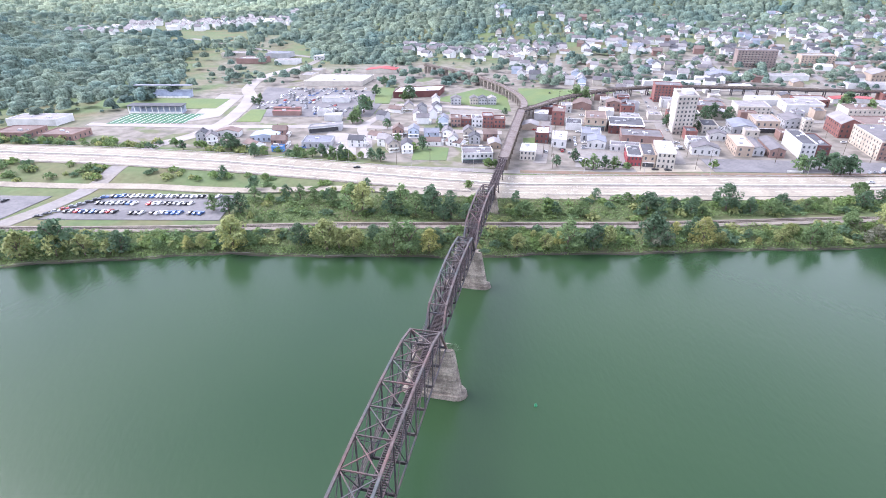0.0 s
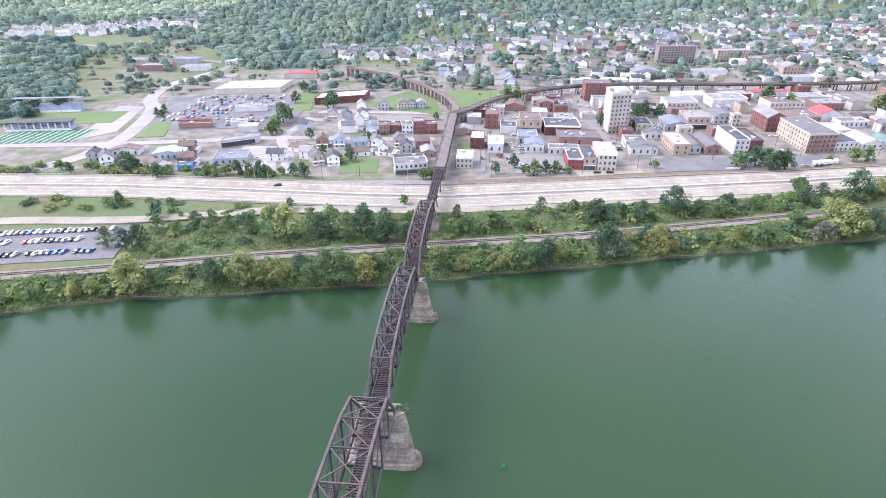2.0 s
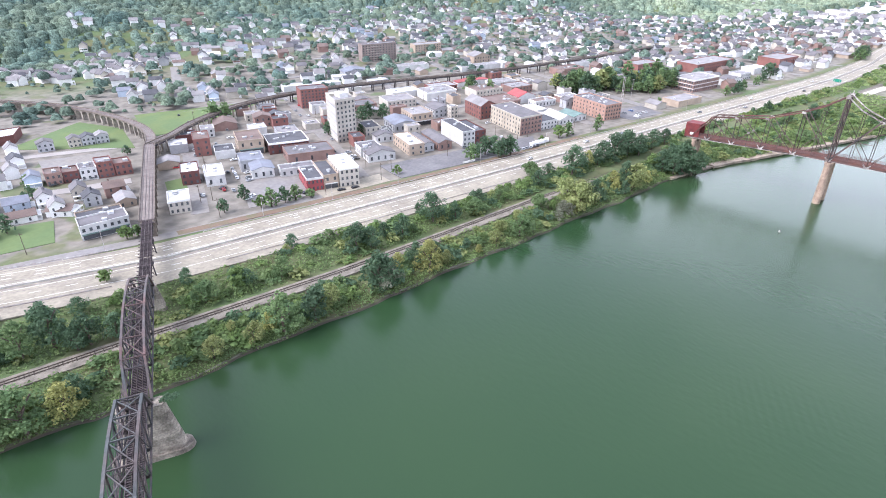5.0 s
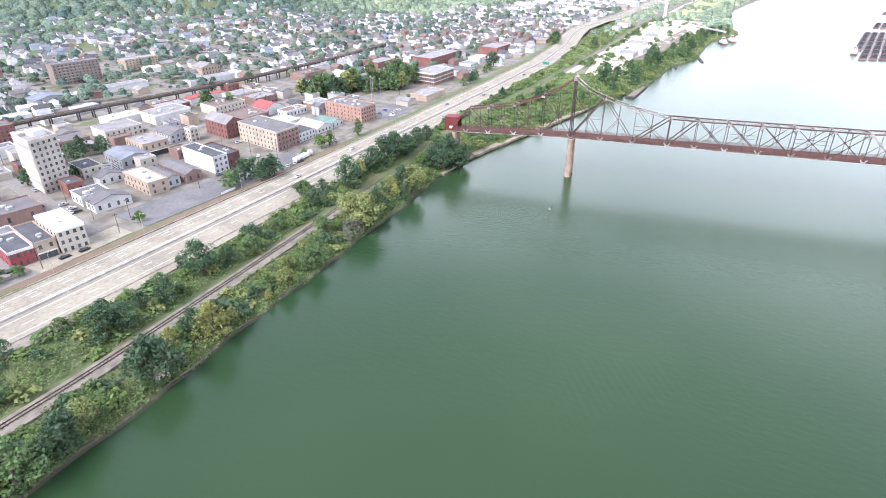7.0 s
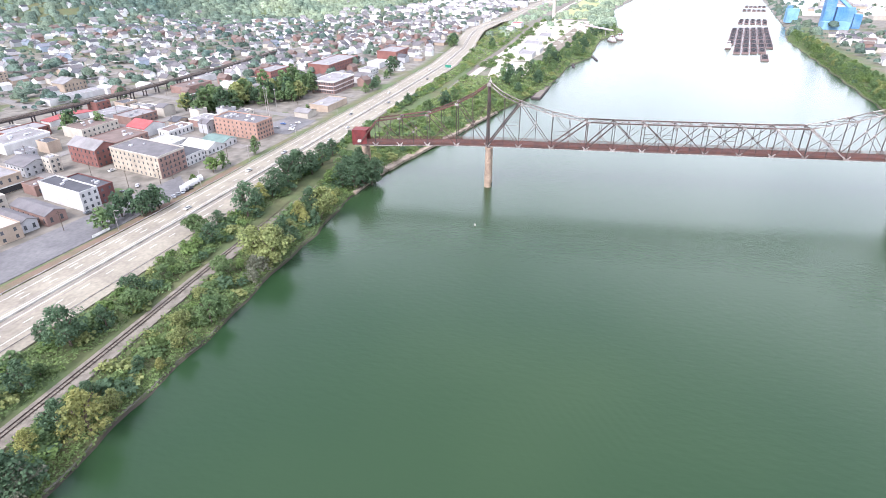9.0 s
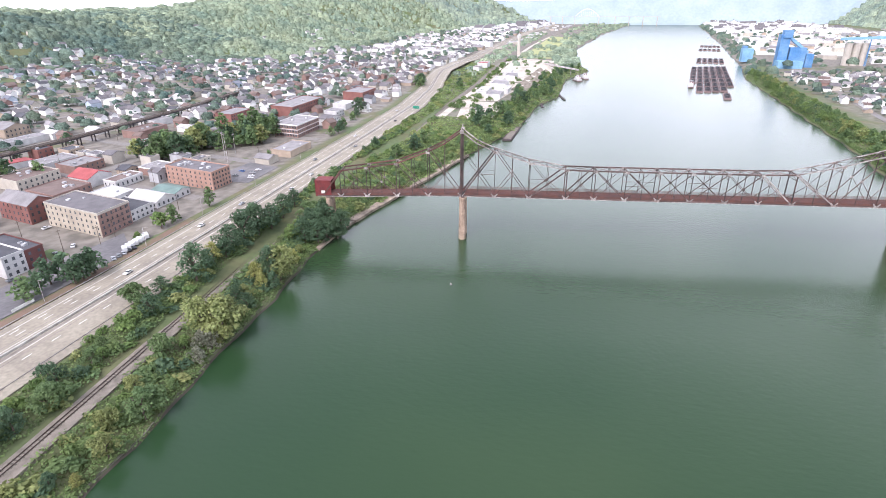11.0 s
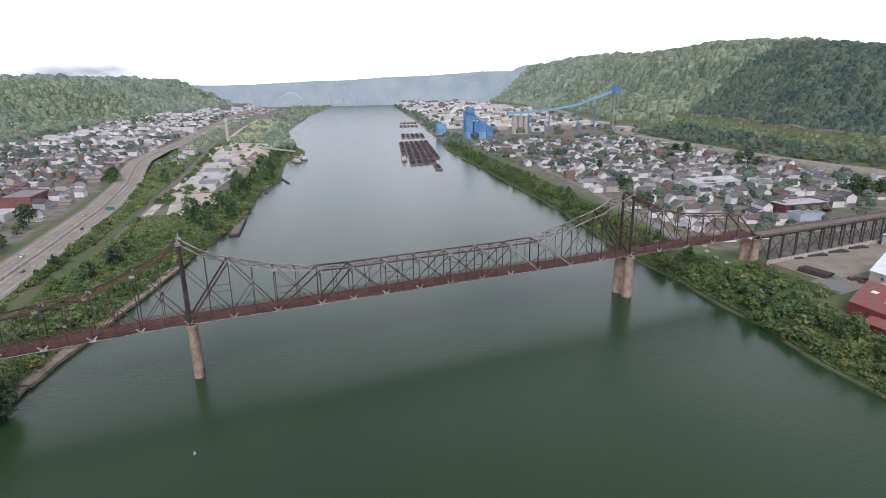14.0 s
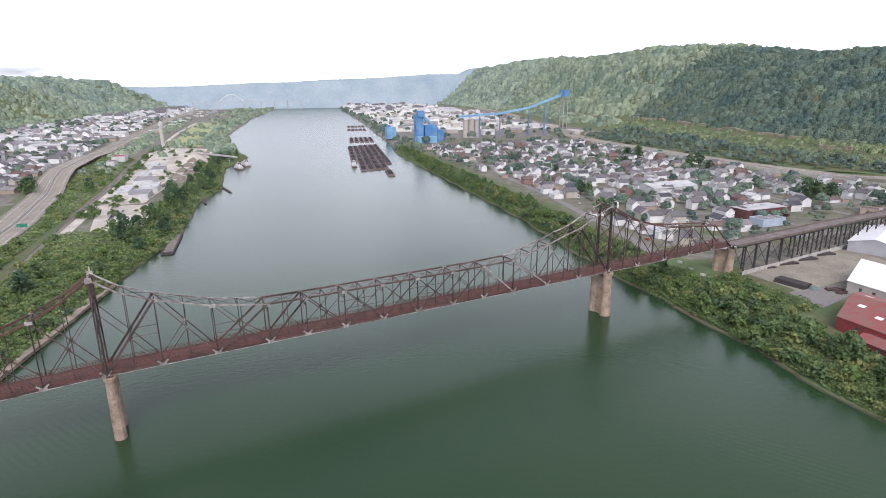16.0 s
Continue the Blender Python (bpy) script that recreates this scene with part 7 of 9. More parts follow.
building(257.0, 369.8, 9.0, 30, 9.0, BRICK_DARK, ROOF_DARK, "dark brick building with three storeys", 3)
# hotel block
hotel = building(298.0, 367.0, 22.0, 44, 13.0, HOTEL, ROOF_GREY, "large four-storey cream and brick hotel block", 4, bays=7, trim=STONE_PALE)
part("brick_front", Bag().box(0.0, -0.16, 0.0, 22.0, 0.02, 12.4), BRICK_PINK, hotel, "brick river front")
for s_ in range(4):
    for i_ in range(6):
        part("window", window_mesh(1.0, 1.4), None, hotel, at=pose(2.2 + i_ * 3.4, -0.2, 1.2 + s_ * 3.1))
building(321.0, 368.5, 18.0, 24, 6.0, WHITE, ROOF_DARK, "white two-storey shop with dark roof", 2, bays=5)
building(345.0, 371.0, 16.0, 24, 3.8, WHITE, ROOF_WHITE, "white shed with rounded pale roof", 1, gable=3.0)
building(362.0, 371.0, 14.0, 20, 4.0, WHITE, ROOF_GREEN, "white shop with pale green roof", 1, gable=1.6)
building(334.0, 400.0, 26.0, 22, 5.0, WHITE, ROOF_WHITE, "long low white building with flat roof", 1)
orange = building(385.0, 359.0, 19.0, 42, 12.0, BRICK_ORANGE, ROOF_GREY, "four-storey orange brick building with cluttered roof", 4, bays=6, units=12)
building(305.0, 420.5, 16.0, 28, 11.0, BRICK, ROOF_LIGHT, "dark red brick building with pale pitched roof", 3, gable=3.6)
building(288.0, 438.0, 7.0, 8, 9.0, CREAM, ROOF_LIGHT, "small ornate cream building with gables", 3)
building(278.0, 447.0, 17.0, 20, 6.5, GREY_WALL, ROOF_GREY, "grey-green building with pitched roof", 2, gable=2.2)
building(247.5, 434.5, 18.0, 24, 9.0, BRICK_TAN, ROOF_LIGHT, "tan brick building with pale flat roof", 2, shop=WHITE)
building(227.0, 428.0, 18.0, 24, 6.0, GREY_WALL, ROOF_BLUE, "grey building with sloping slate roof", 1, gable=2.0)
building(204.6, 432.0, 11.5, 20, 6.0, CREAM, ROOF_DARK, "cream shop with a patterned gable wall", 2)
building(308.5, 501.0, 34.0, 24, 7.0, WHITE, ROOF_LIGHT, "large low white department store", 1, trim=TRIM_W, units=5)
building(262.0, 494.0, 28.0, 24, 6.5, STONE_PALE, ROOF_LIGHT, "low pale shop with white roof", 2)
building(222.0, 500.0, 30.0, 20, 6.0, BRICK_PINK, ROOF_GREY, "low brick shop with grey roof", 2)
building(352.0, 482.0, 32.0, 24, 7.0, CREAM, ROOF_BROWN, "cream commercial block with flat roof", 2, units=5)
building(374.0, 538.0, 40.0, 12, 4.0, WHITE, ROOF_RED, "long building with bright red roof", 1, gable=1.2)
building(334.0, 434.0, 28.0, 28, 6.5, BRICK_PINK, ROOF_BROWN, "brown-roofed brick block with windows", 2, units=5)
building(370.0, 444.0, 20.0, 20, 6.0, WHITE, ROOF_RED, "white church hall with red pitched roof", 1, gable=3.6)
building(372.0, 424.0, 24.0, 12, 5.0, WHITE, ROOF_BROWN, "low shop with red-brown roof", 1, trim=TRIM_W)
building(404.0, 418.0, 20.0, 18, 5.0, BRICK_PINK, ROOF_LIGHT, "low brick shop with pale roof", 1, trim=TRIM_W)
building(330.0, 522.0, 30.0, 20, 6.0, BRICK, ROOF_LIGHT, "brick warehouse with pale roof", 2)
building(288.0, 527.0, 30.0, 20, 5.0, WHITE, ROOF_WHITE, "low white warehouse with flat roof", 1)
building(394.0, 478.0, 26.0, 22, 6.0, BRICK_PINK, ROOF_LIGHT, "faded brick shop with pale roof", 2)
building(398.0, 510.0, 30.0, 18, 5.0, WHITE, ROOF_LIGHT, "low white shop with bright roof", 1)
building(452.0, 356.0, 14.0, 14, 4.5, CREAM, ROOF_LIGHT, "small cream bungalow office", 1, gable=2.0)
building(476.0, 350.0, 36.0, 20, 5.0, BRICK_TAN, ROOF_LIGHT, "low flat building with pale grey roof", 1)
school = building(546.0, 379.0, 46.0, 26, 11.5, BRICK_PINK, ROOF_LIGHT, "three-storey brick school with pale bands", 3, bays=12, trim=TRIM_W)
for s_ in range(3):
    for q_ in range(8):
        part("window", window_mesh(1.9, 2.0), None, school, at=pose(0.215 * (2 + q_ * 3.0) - 0.03, 2 + q_ * 3.0, 1.2 + s_ * 3.8, 0, 0, SIDE + 180))
    part("band", Bag().beam((-0.05, 0, 3.6 + s_ * 3.8), (0.215 * 26 - 0.05, 26, 3.6 + s_ * 3.8), 0.2, 0.5).beam((0, -0.05, 3.6 + s_ * 3.8), (46, -0.05, 3.6 + s_ * 3.8), 0.2, 0.5), TRIM_W, school, "pale stone band")
building(640.0, 432.0, 80.0, 30, 11.0, BRICK, ROOF_LIGHT, "long red brick mill with flat roof", 3, bays=18, side_win=False)
building(590.0, 476.0, 40.0, 22, 10.0, BRICK, ROOF_LIGHT, "red brick school building with flat roof", 3, bays=10)
building(770.0, 400.0, 50.0, 30, 10.0, BRICK, ROOF_LIGHT, "red brick warehouse with pale roof", 2, bays=10)
building(604.0, 372.0, 24.0, 14, 7.0, WHITE, ROOF_GREY, "white columned house with grey roof", 2, gable=2.5)
building(650.0, 385.0, 22.0, 16, 6.5, WHITE, ROOF_LIGHT, "white shop with pale roof", 2)
building(700.0, 395.0, 30.0, 18, 6.0, WHITE, ROOF_WHITE, "low white store with bright roof", 1)
# beyond the viaduct
building(216.0, 612.0, 58.0, 14, 5.0, WHITE, ROOF_WHITE, "long low white depot beside the viaduct", 1)
building(298.0, 642.0, 30.0, 22, 6.0, GREY_WALL, ROOF_BLUE, "grey hall with blue-grey roof", 1, gable=2.5)
building(322.0, 640.0, 18.0, 12, 5.5, WHITE, ROOF_WHITE, "white garage with bright flat roof", 1)
building(352.0, 645.0, 60.0, 16, 5.0, WHITE, ROOF_LIGHT, "long white shopping strip with pale roof", 1, shop=None)
building(430.0, 602.0, 66.0, 14, 5.0, WHITE, ROOF_LIGHT, "long pale-roofed market hall beside the tracks", 1)
apt = building(362.0, 715.0, 48.0, 16, 20.0, FLATS, ROOF_GREY, "grey-brown seven-storey block of flats with balconies", 7, bays=12, name="apartment_block")
for s_ in range(7):
    part("balcony", Bag().box(6, -1.4, s_ * 2.85 + 0.3, 42, 0.0, s_ * 2.85 + 0.55), STONE_PALE, apt)
building(446.0, 722.0, 42.0, 18, 13.0, BRICK_TAN, ROOF_LIGHT, "five-storey tan hospital block", 5, bays=10)
building(300.0, 560.0 + 30, 22.0, 12, 5.0, GREY_WALL, ROOF_WHITE, "low pale workshop with white roof", 1)
building(508.0, 520.0, 40.0, 22, 6.0, BRICK_PINK, ROOF_BROWN, "low brick shop with brown roof", 1)
building(560.0, 545.0, 30.0, 24, 6.0, WHITE, ROOF_LIGHT, "white shop building with pale roof", 1)
building(480.0, 640.0, 26.0, 20, 8.0, BRICK_TAN, ROOF_LIGHT, "tan brick church hall with pitched roof", 2, gable=4)

# west of the viaduct
building(13.5, 357.0, 20.5, 12, 6.6, WHITE, ROOF_GREY, "white two-storey shop with grey roof and teal front", 2, side=1, shop=ROOF_GREEN, bays=7, skew=0, side_win=False, tilt=0.08)
building(14.0, 374.0, 20.0, 10, 4.0, BRICK_TAN, ROOF_DARK, "low shed with dark patched roof behind the shop", 1, side=1, skew=0, side_win=False)
for x, w_, wall_, roof_, h_, words in ((7, 8, BRICK_PINK, ROOF_BROWN, 6.5, "faded brick terraced house"), (15.5, 8, BRICK_DARK, ROOF_BROWN, 6.0, "dark brick terraced house behind trees"), (24, 8.6, WHITE, ROOF_GREY, 6.8, "white terraced house with three windows"),
                                       (33, 8.4, BRICK, ROOF_LIGHT, 9.0, "red brick terraced building of three storeys"), (41.8, 9, BRICK, ROOF_BROWN, 7.0, "red brick and white terraced building")):
    building(x, 449.5 - 0.11 * x, w_, 12, h_, wall_, roof_, words, 3 if h_ > 8 else 2, side=1, skew=0, side_win=False, tilt=-0.1, bays=3)
for x, w_, wall_, roof_, words in ((26, 7.5, CREAM, ROOF_GREY, "pale terraced house with grey roof"), (34, 8, GREY_WALL, ROOF_DARK, "dark grey terraced house"), (42.5, 8, GREY_WALL, ROOF_LIGHT, "grey terraced house with pale roof"), (8, 9.5, GREY_WALL, ROOF_GREY, "grey house with a porch")):
    building(x, 525, w_, 9, 5.6, wall_, roof_, words, 2, side=1, skew=0, side_win=False, gable=1.8, bays=3)
building(-48.0, 551.0, 45.0, 24, 5.5, BRICK_DARK, ROOF_WHITE, "low dark brick school with bright flat roof", 1, side=1, tilt=0.2, units=5)
building(-148.0, 608.0, 62.0, 40, 4.6, STONE_PALE, ROOF_WHITE, "large low supermarket with white roof", 1, side=1, units=8, win=False)
building(-176.0, 668.0, 34.0, 16, 5.0, CREAM, ROOF_LIGHT, "long pale store beside the supermarket", 1, side=1)
building(-90.0, 680.0, 34.0, 16, 4.5, CREAM, ROOF_RED, "low store with red roof", 1, side=1, gable=1.8)
PINK_ROOF = wallm("faded_red_roof", (0.38, 0.17, 0.165), 0.35)
building(-147.0, 481.0, 24.0, 5, 3.6, BRICK_PINK, PINK_ROOF, "low mall with a faded red canopy roof", 1, side=1, skew=0, bays=8)
building(-149.0, 492.0, 24.0, 4, 3.8, BRICK_PINK, PINK_ROOF, "low filling-station canopy with faded red roof", 1, side=1, skew=0)
building(-114.0, 531.0, 26.0, 9, 4.0, WHITE, ROOF_LIGHT, "long low white store with dark front", 1, side=1, skew=0, bays=9)
building(-99.0, 464.0, 14.0, 10, 4.6, WHITE, ROOF_WHITE, "small white restaurant with bright roof", 1, side=1, skew=0)
building(-108.0, 480.0, 12.0, 9, 4.2, WHITE, ROOF_LIGHT, "small white shop with pale roof", 1, side=1, skew=0)
building(-104.0, 426.0, 24.0, 9, 4.6, GREY_WALL, ROOF_LIGHT, "long glazed car showroom with pale roof", 1, side=1, skew=0, tilt=0.4, shop=WHITE, side_win=False)
building(-101.0, 389.0, 21.0, 17, 4.0, GREY_WALL, ROOF_BLUE, "low shed with slate-blue roof", 1, side=1, skew=0, side_win=False)
building(-142.0, 404.0, 19.0, 13, 4.2, BLUE_WALL, ROOF_PALEBLUE, "long hall with pale blue roof", 1, side=1, skew=0, gable=1.6, side_win=False)
building(-172.0, 416.0, 17.0, 9, 4.0, WHITE, ROOF_BROWN, "low white house with long brown roof", 1, side=1, skew=0, gable=1.8, side_win=False)
building(-120.0, 379.0, 8.0, 6, 3.6, BLUE_METAL_WALL, ROOF_LIGHT, "small shed with bright blue walls", 1, side=1, skew=0, side_win=False)
building(-160.0, 640.0, 14.0, 20, 5.0, CREAM, ROOF_LIGHT, "pale low store with flat roof", 1, side=1)
building(-338.0, 408.0, 26.0, 20, 4.5, BRICK_PINK, ROOF_BROWN, "low brown-roofed brick school", 1, side=1)
building(-300.0, 404.0, 26.0, 18, 4.5, BRICK_PINK, ROOF_BROWN, "low brown-roofed brick school wing", 1, side=1)
building(-352.0, 445.0, 40.0, 18, 5.0, WHITE, ROOF_LIGHT, "pale-roofed low white school hall", 1, side=1)
building(-265.0, 745.0, 34.0, 20, 6.0, BRICK_PINK, ROOF_LIGHT, "low store in the side valley", 1, side=1)
building(-215.0, 740.0, 28.0, 16, 5.0, WHITE, ROOF_LIGHT, "low white store in the side valley", 1, side=1)
building(-240.0, 790.0, 30.0, 20, 6.0, GREY_WALL, ROOF_BLUE, "blue-roofed store in the side valley", 1, side=1)
building(-300.0, 790.0, 34.0, 18, 6.0, CREAM, ROOF_LIGHT, "pale store in the side valley", 1, side=1)
building(-172.0, 775.0, 18.0, 14, 5.0, WHITE, ROOF_WHITE, "white house on the valley slope", 2, side=1)

# low shops and sheds filling the blocks behind the main streets
footprints = []
for o in scene.objects:
    if o.name.startswith("wall") and o.parent and o.parent.location.y > 300 and not o.parent.name.startswith("wall"):
        c_ = [v.co for v in o.data.vertices]
        px_, py_ = o.parent.location.x, o.parent.location.y
        footprints.append((px_ + min(v.x for v in c_), py_ + min(v.y for v in c_), px_ + max(v.x for v in c_), py_ + max(v.y for v in c_)))
fill_words = ((BRICK_PINK, ROOF_BROWN, "low faded brick shop with a brown flat roof"), (GREY_WALL, ROOF_GREY, "low grey shed with a flat roof"), (BRICK_TAN, ROOF_DARK, "tan brick shop with a dark roof"),
              (STONE_PALE, ROOF_GREY, "pale stone shop with a grey roof"), (BRICK, ROOF_DARK, "red brick shop with a dark flat roof"), (WHITE, ROOF_GREY, "white shop with a grey roof"), (CREAM, ROOF_LIGHT, "cream shop with a pale roof"))
n_fill = 0
for yy in range(392, 552, 7):
    for xx in range(130, 440, 9):
        w, d = rnd.uniform(8, 15), rnd.uniform(8, 14)
        a_ = xx - 0.215 * (yy - 360)
        if n_fill >= 60 or (yy < 400 and xx < 175) or min(abs(a_ - q) for q in (66, 160, 268, 368, 455)) < 7 or min(abs(a_ + w - q) for q in (66, 160, 268, 368, 455)) < 7 or abs(yy + d / 2 - 468) < 12:
            continue
        if any(xx - 1.5 < x1 and xx + w + 4.5 > x0 and yy - 3 < y1 and yy + d + 1.5 > y0 for x0, y0, x1, y1 in footprints):
            continue
        wl_, rf_, lb_ = fill_words[n_fill % 7]
        building(xx, yy, w, d, rnd.uniform(4.0, 7.5), wl_, rf_, lb_, 2 if n_fill % 3 == 0 else 1, units=1, gable=1.8 if n_fill % 4 == 1 else 0.0, side_win=False)
        footprints.append((xx, yy - 3, xx + w + 4, yy + d))
        n_fill += 1

# ---------------------------------------------------------------- houses
HOUSE_KINDS = []


def house_kind(w, d, h, rise, wall, roof, porch, chimney):
    bw = Bag()
    bw.prism([(-w / 2, -d / 2), (w / 2, -d / 2), (w / 2, d / 2), (-w / 2, d / 2)], -2.5, h)
    bw.add([(-w / 2, -d / 2, h), (w / 2, -d / 2, h), (0, -d / 2, h + rise), (-w / 2, d / 2, h), (w / 2, d / 2, h), (0, d / 2, h + rise)], [(0, 1, 2), (4, 3, 5)])
    wm = bw.mesh("house")
    wm.materials.append(wall)
    o = 0.45
    br = Bag()
    for s in (-1, 1):
        q = [(s * (w / 2 + o), -d / 2 - o, h - rise * 2 * o / w), (0, -d / 2 - o, h + rise + 0.04), (0, d / 2 + o, h + rise + 0.04), (s * (w / 2 + o), d / 2 + o, h - rise * 2 * o / w)]
        q += [(a, b, c + 0.22) for a, b, c in q]
        f = [(0, 1, 2, 3), (7, 6, 5, 4), (0, 4, 5, 1), (1, 5, 6, 2), (2, 6, 7, 3), (3, 7, 4, 0)]
        br.add(q, f if s > 0 else [t[::-1] for t in f])
    if chimney:
        br.box(0.6, d * 0.15, h + rise * 0.5, 1.3, d * 0.15 + 0.7, h + rise + 1.1)
    rm = br.mesh("roof")
    rm.materials.append(roof)
    pm = None
    if porch:
        bp = Bag().box(-w / 2, -d / 2 - 2.0, 2.4, w / 2, -d / 2, 2.65).box(-w / 2, -d / 2 - 2.0, -0.5, w / 2, -d / 2, 0.4)
        for a in (-w / 2 + 0.15, 0, w / 2 - 0.15):
            bp.box(a - 0.12, -d / 2 - 1.95, 0.4, a + 0.12, -d / 2 - 1.72, 2.4)
        pm = bp.mesh("porch")
        pm.materials.append(TRIM_W)
    wins = []
    for s in range(2 if h > 4.5 else 1):
        for a in (-w * 0.24, w * 0.24):
            wins.append(pose(a, -d / 2 - 0.03, 0.9 + s * 2.6))
        for side in (-1, 1):
            for a in (-d * 0.25, d * 0.22):
                wins.append(pose(side * (w / 2 + 0.03), a, 0.9 + s * 2.6, 0, 0, 90 * side))
    HOUSE_KINDS.append((wm, rm, pm, wins))


HOUSE_WORDS = []
for w, d, h, rise, wall, roof, porch, ch, words in (
        (7.5, 10, 5.6, 2.6, HOUSE_WHITE, ROOF_GREY, 1, 1, "white wooden house with grey gable roof"),
        (8, 11, 5.4, 2.4, HOUSE_WHITE, ROOF_DARK, 1, 0, "white wooden house with dark gable roof"),
        (7, 9, 5.8, 2.8, HOUSE_WHITE, ROOF_LIGHT, 0, 1, "white wooden house with pale roof"),
        (9, 12, 3.2, 2.0, HOUSE_WHITE, ROOF_BROWN, 1, 1, "low white bungalow with brown roof"),
        (8, 10, 5.6, 2.6, BRICK_PINK, ROOF_BROWN, 1, 1, "faded brick house with brown roof"),
        (7.5, 10, 5.6, 2.8, CREAM, ROOF_GREY, 1, 0, "cream house with grey gable roof"),
        (8, 9, 5.2, 2.4, GREY_WALL, ROOF_DARK, 0, 1, "grey house with dark roof"),
        (8, 11, 5.4, 2.4, BLUE_WALL, ROOF_BLUE, 1, 0, "pale blue house with slate roof"),
        (9, 13, 3.4, 1.8, BRICK_TAN, ROOF_LIGHT, 0, 0, "low tan house with pale roof"),
        (10, 14, 4.2, 1.6, HOUSE_WHITE, ROOF_WHITE, 0, 0, "long white building with white roof")):
    house_kind(w, d, h, rise, wall, roof, porch, ch)
    HOUSE_WORDS.append(words)


HOUSE_REST = []
house_count = [0]


def house(x, y, kind, turn, scale, where, windows=False, group="houses"):
    wm, rm, pm, wins = HOUSE_KINDS[kind]
    near = windows or (y > 0 and x < 620 and y < 690) or (y < 0 and x < 640)
    house_count[0] += near
    if not near or house_count[0] > 300:
        m = pose(x, y, ground(x, y), 0, 0, turn) @ Matrix.Scale(scale, 4)
        HOUSE_REST.extend((q, m) for q in (wm, rm, pm if x < 1200 else None) if q)
        return None
    r = new("house", wm)
    g = ground(x, y)
    r.matrix_basis = pose(x, y, g, 0, 0, turn) @ Matrix.Diagonal((scale, scale, scale, 1))
    part("roof", rm, None, r)
    if pm:
        part("porch", pm, None, r)
    if windows and y < 436:
        for m in wins:
            part("window", window_mesh(0.9, 1.4), None, r, at=m)
    return tagged(r, HOUSE_WORDS[kind] + " " + where, "house", group)


taken = [(o.location.x + 12, o.location.y + 12) for o in scene.objects if o.name.startswith(("building", "office", "apartment"))]
taken += [(o.location.x + 45, o.location.y + 18) for o in scene.objects if o.name.startswith(("building", "apartment"))]
taken = np.array(taken)


def is_free(x, y, r):
    return np.hypot(taken[:, 0] - x, taken[:, 1] - y).min() > r


STREETS_A, STREETS_B = (66, 160, 268, 368, 455, 545, 640, 740, 850, 970, 1100, 1240), (468, 592, 676, 762)


def clear_of_streets(x, y):
    a = x - 0.215 * (y - 360)
    if y < 800 and min(abs(a - s) for s in STREETS_A) < 9:
        return False
    return a < 40 or min(abs(y - s) for s in STREETS_B) > 9


# west side, nearest houses with windows
for x, y, k, t in ((-50, 470, 6, 60), (-41, 498, 3, 70), (-21, 474, 0, 5), (-8, 478, 2, 5), (1, 456, 7, 0), (-6, 528, 2, 5), (-49, 415, 3, 60), (-42, 397, 2, 70), (-36, 387, 5, 20), (-34, 424, 4, 0), (-22, 423, 7, 0), (-25, 385, 1, 5),
                   (-7, 401, 3, 90), (10, 399, 3, 60), (-136, 391, 3, 55), (-124, 420, 4, 90), (-118, 394, 4, 90), (-16, 459, 0, 90), (24, 405, 6, 0), (36, 412, 4, 90), (38, 396, 8, 0), (-62, 396, 1, 80), (-30, 502, 5, 5),
                   (-18, 496, 6, 5), (-5, 500, 1, 5), (8, 400, 2, 0), (-170, 402, 0, 20), (-180, 410, 6, 10), (20, 420, 5, 0), (4, 418, 0, 0), (-8, 416, 7, 90)):
    house(x, y, k, t, 1.0, "west of the viaduct", True, "houses west of the viaduct")
for yy in np.arange(585, 1180, 17.0):
    for xx in np.arange(90, 1240, 15.5):
        x, y = xx + rnd.uniform(-3, 3), yy + rnd.uniform(-3, 3)
        dh = float(hill_depth(np.array([x]), np.array([y]))[0][0])
        p = 0.40 if dh < -20 else (0.28 if dh < 120 else (0.12 if dh < 260 else 0))
        if x < 120 and y < 640:
            p = 0
        if 130 < x < 220 and 640 < y < 720 or 500 < x < 560 and y < 640:
            p *= 0.4
        if rnd.random() < p and clear_of_streets(x, y) and is_free(x, y, 19) and abs(y - 565) > 14:
            house(x, y, rnd.choice((0, 0, 1, 1, 2, 2, 0, 3, 4, 5, 6, 7, 8, 9, 1, 5)), rnd.choice((-12, 78)) + rnd.uniform(-4, 4), rnd.uniform(0.95, 1.3), "on the residential slope")
for yy in np.arange(372, 585, 16.0):
    for xx in np.arange(455, 1250, 16.0):
        x, y = xx + rnd.uniform(-3, 3), yy + rnd.uniform(-3, 3)
        if y < lerp_pts(x, ROAD_Y) + 34 or (420 < x < 560 and 395 < y < 500):
            continue
        if rnd.random() < 0.55 and clear_of_streets(x, y) and is_free(x, y, 22) and abs(y - 562) > 12:
            house(x, y, rnd.choice((0, 0, 1, 2, 2, 3, 4, 4, 5, 6, 8, 9)), rnd.choice((-12, 78)), rnd.uniform(0.95, 1.35), "in the lower town")
for k in range(260):
    x = 1180 + 2000 * rnd.random() ** 1.6
    y0 = lerp_pts(x, ROAD_Y) + 30
    y1 = lerp_pts(x, HILL_N) + 40
    y = y0 + (y1 - y0) * rnd.random() ** 1.4
    house(x, y, rnd.choice((0, 0, 1, 2, 2, 2, 9, 9, 5)), rnd.choice((-12, 78)), rnd.uniform(1.2, 1.7), "in the distant part of town")
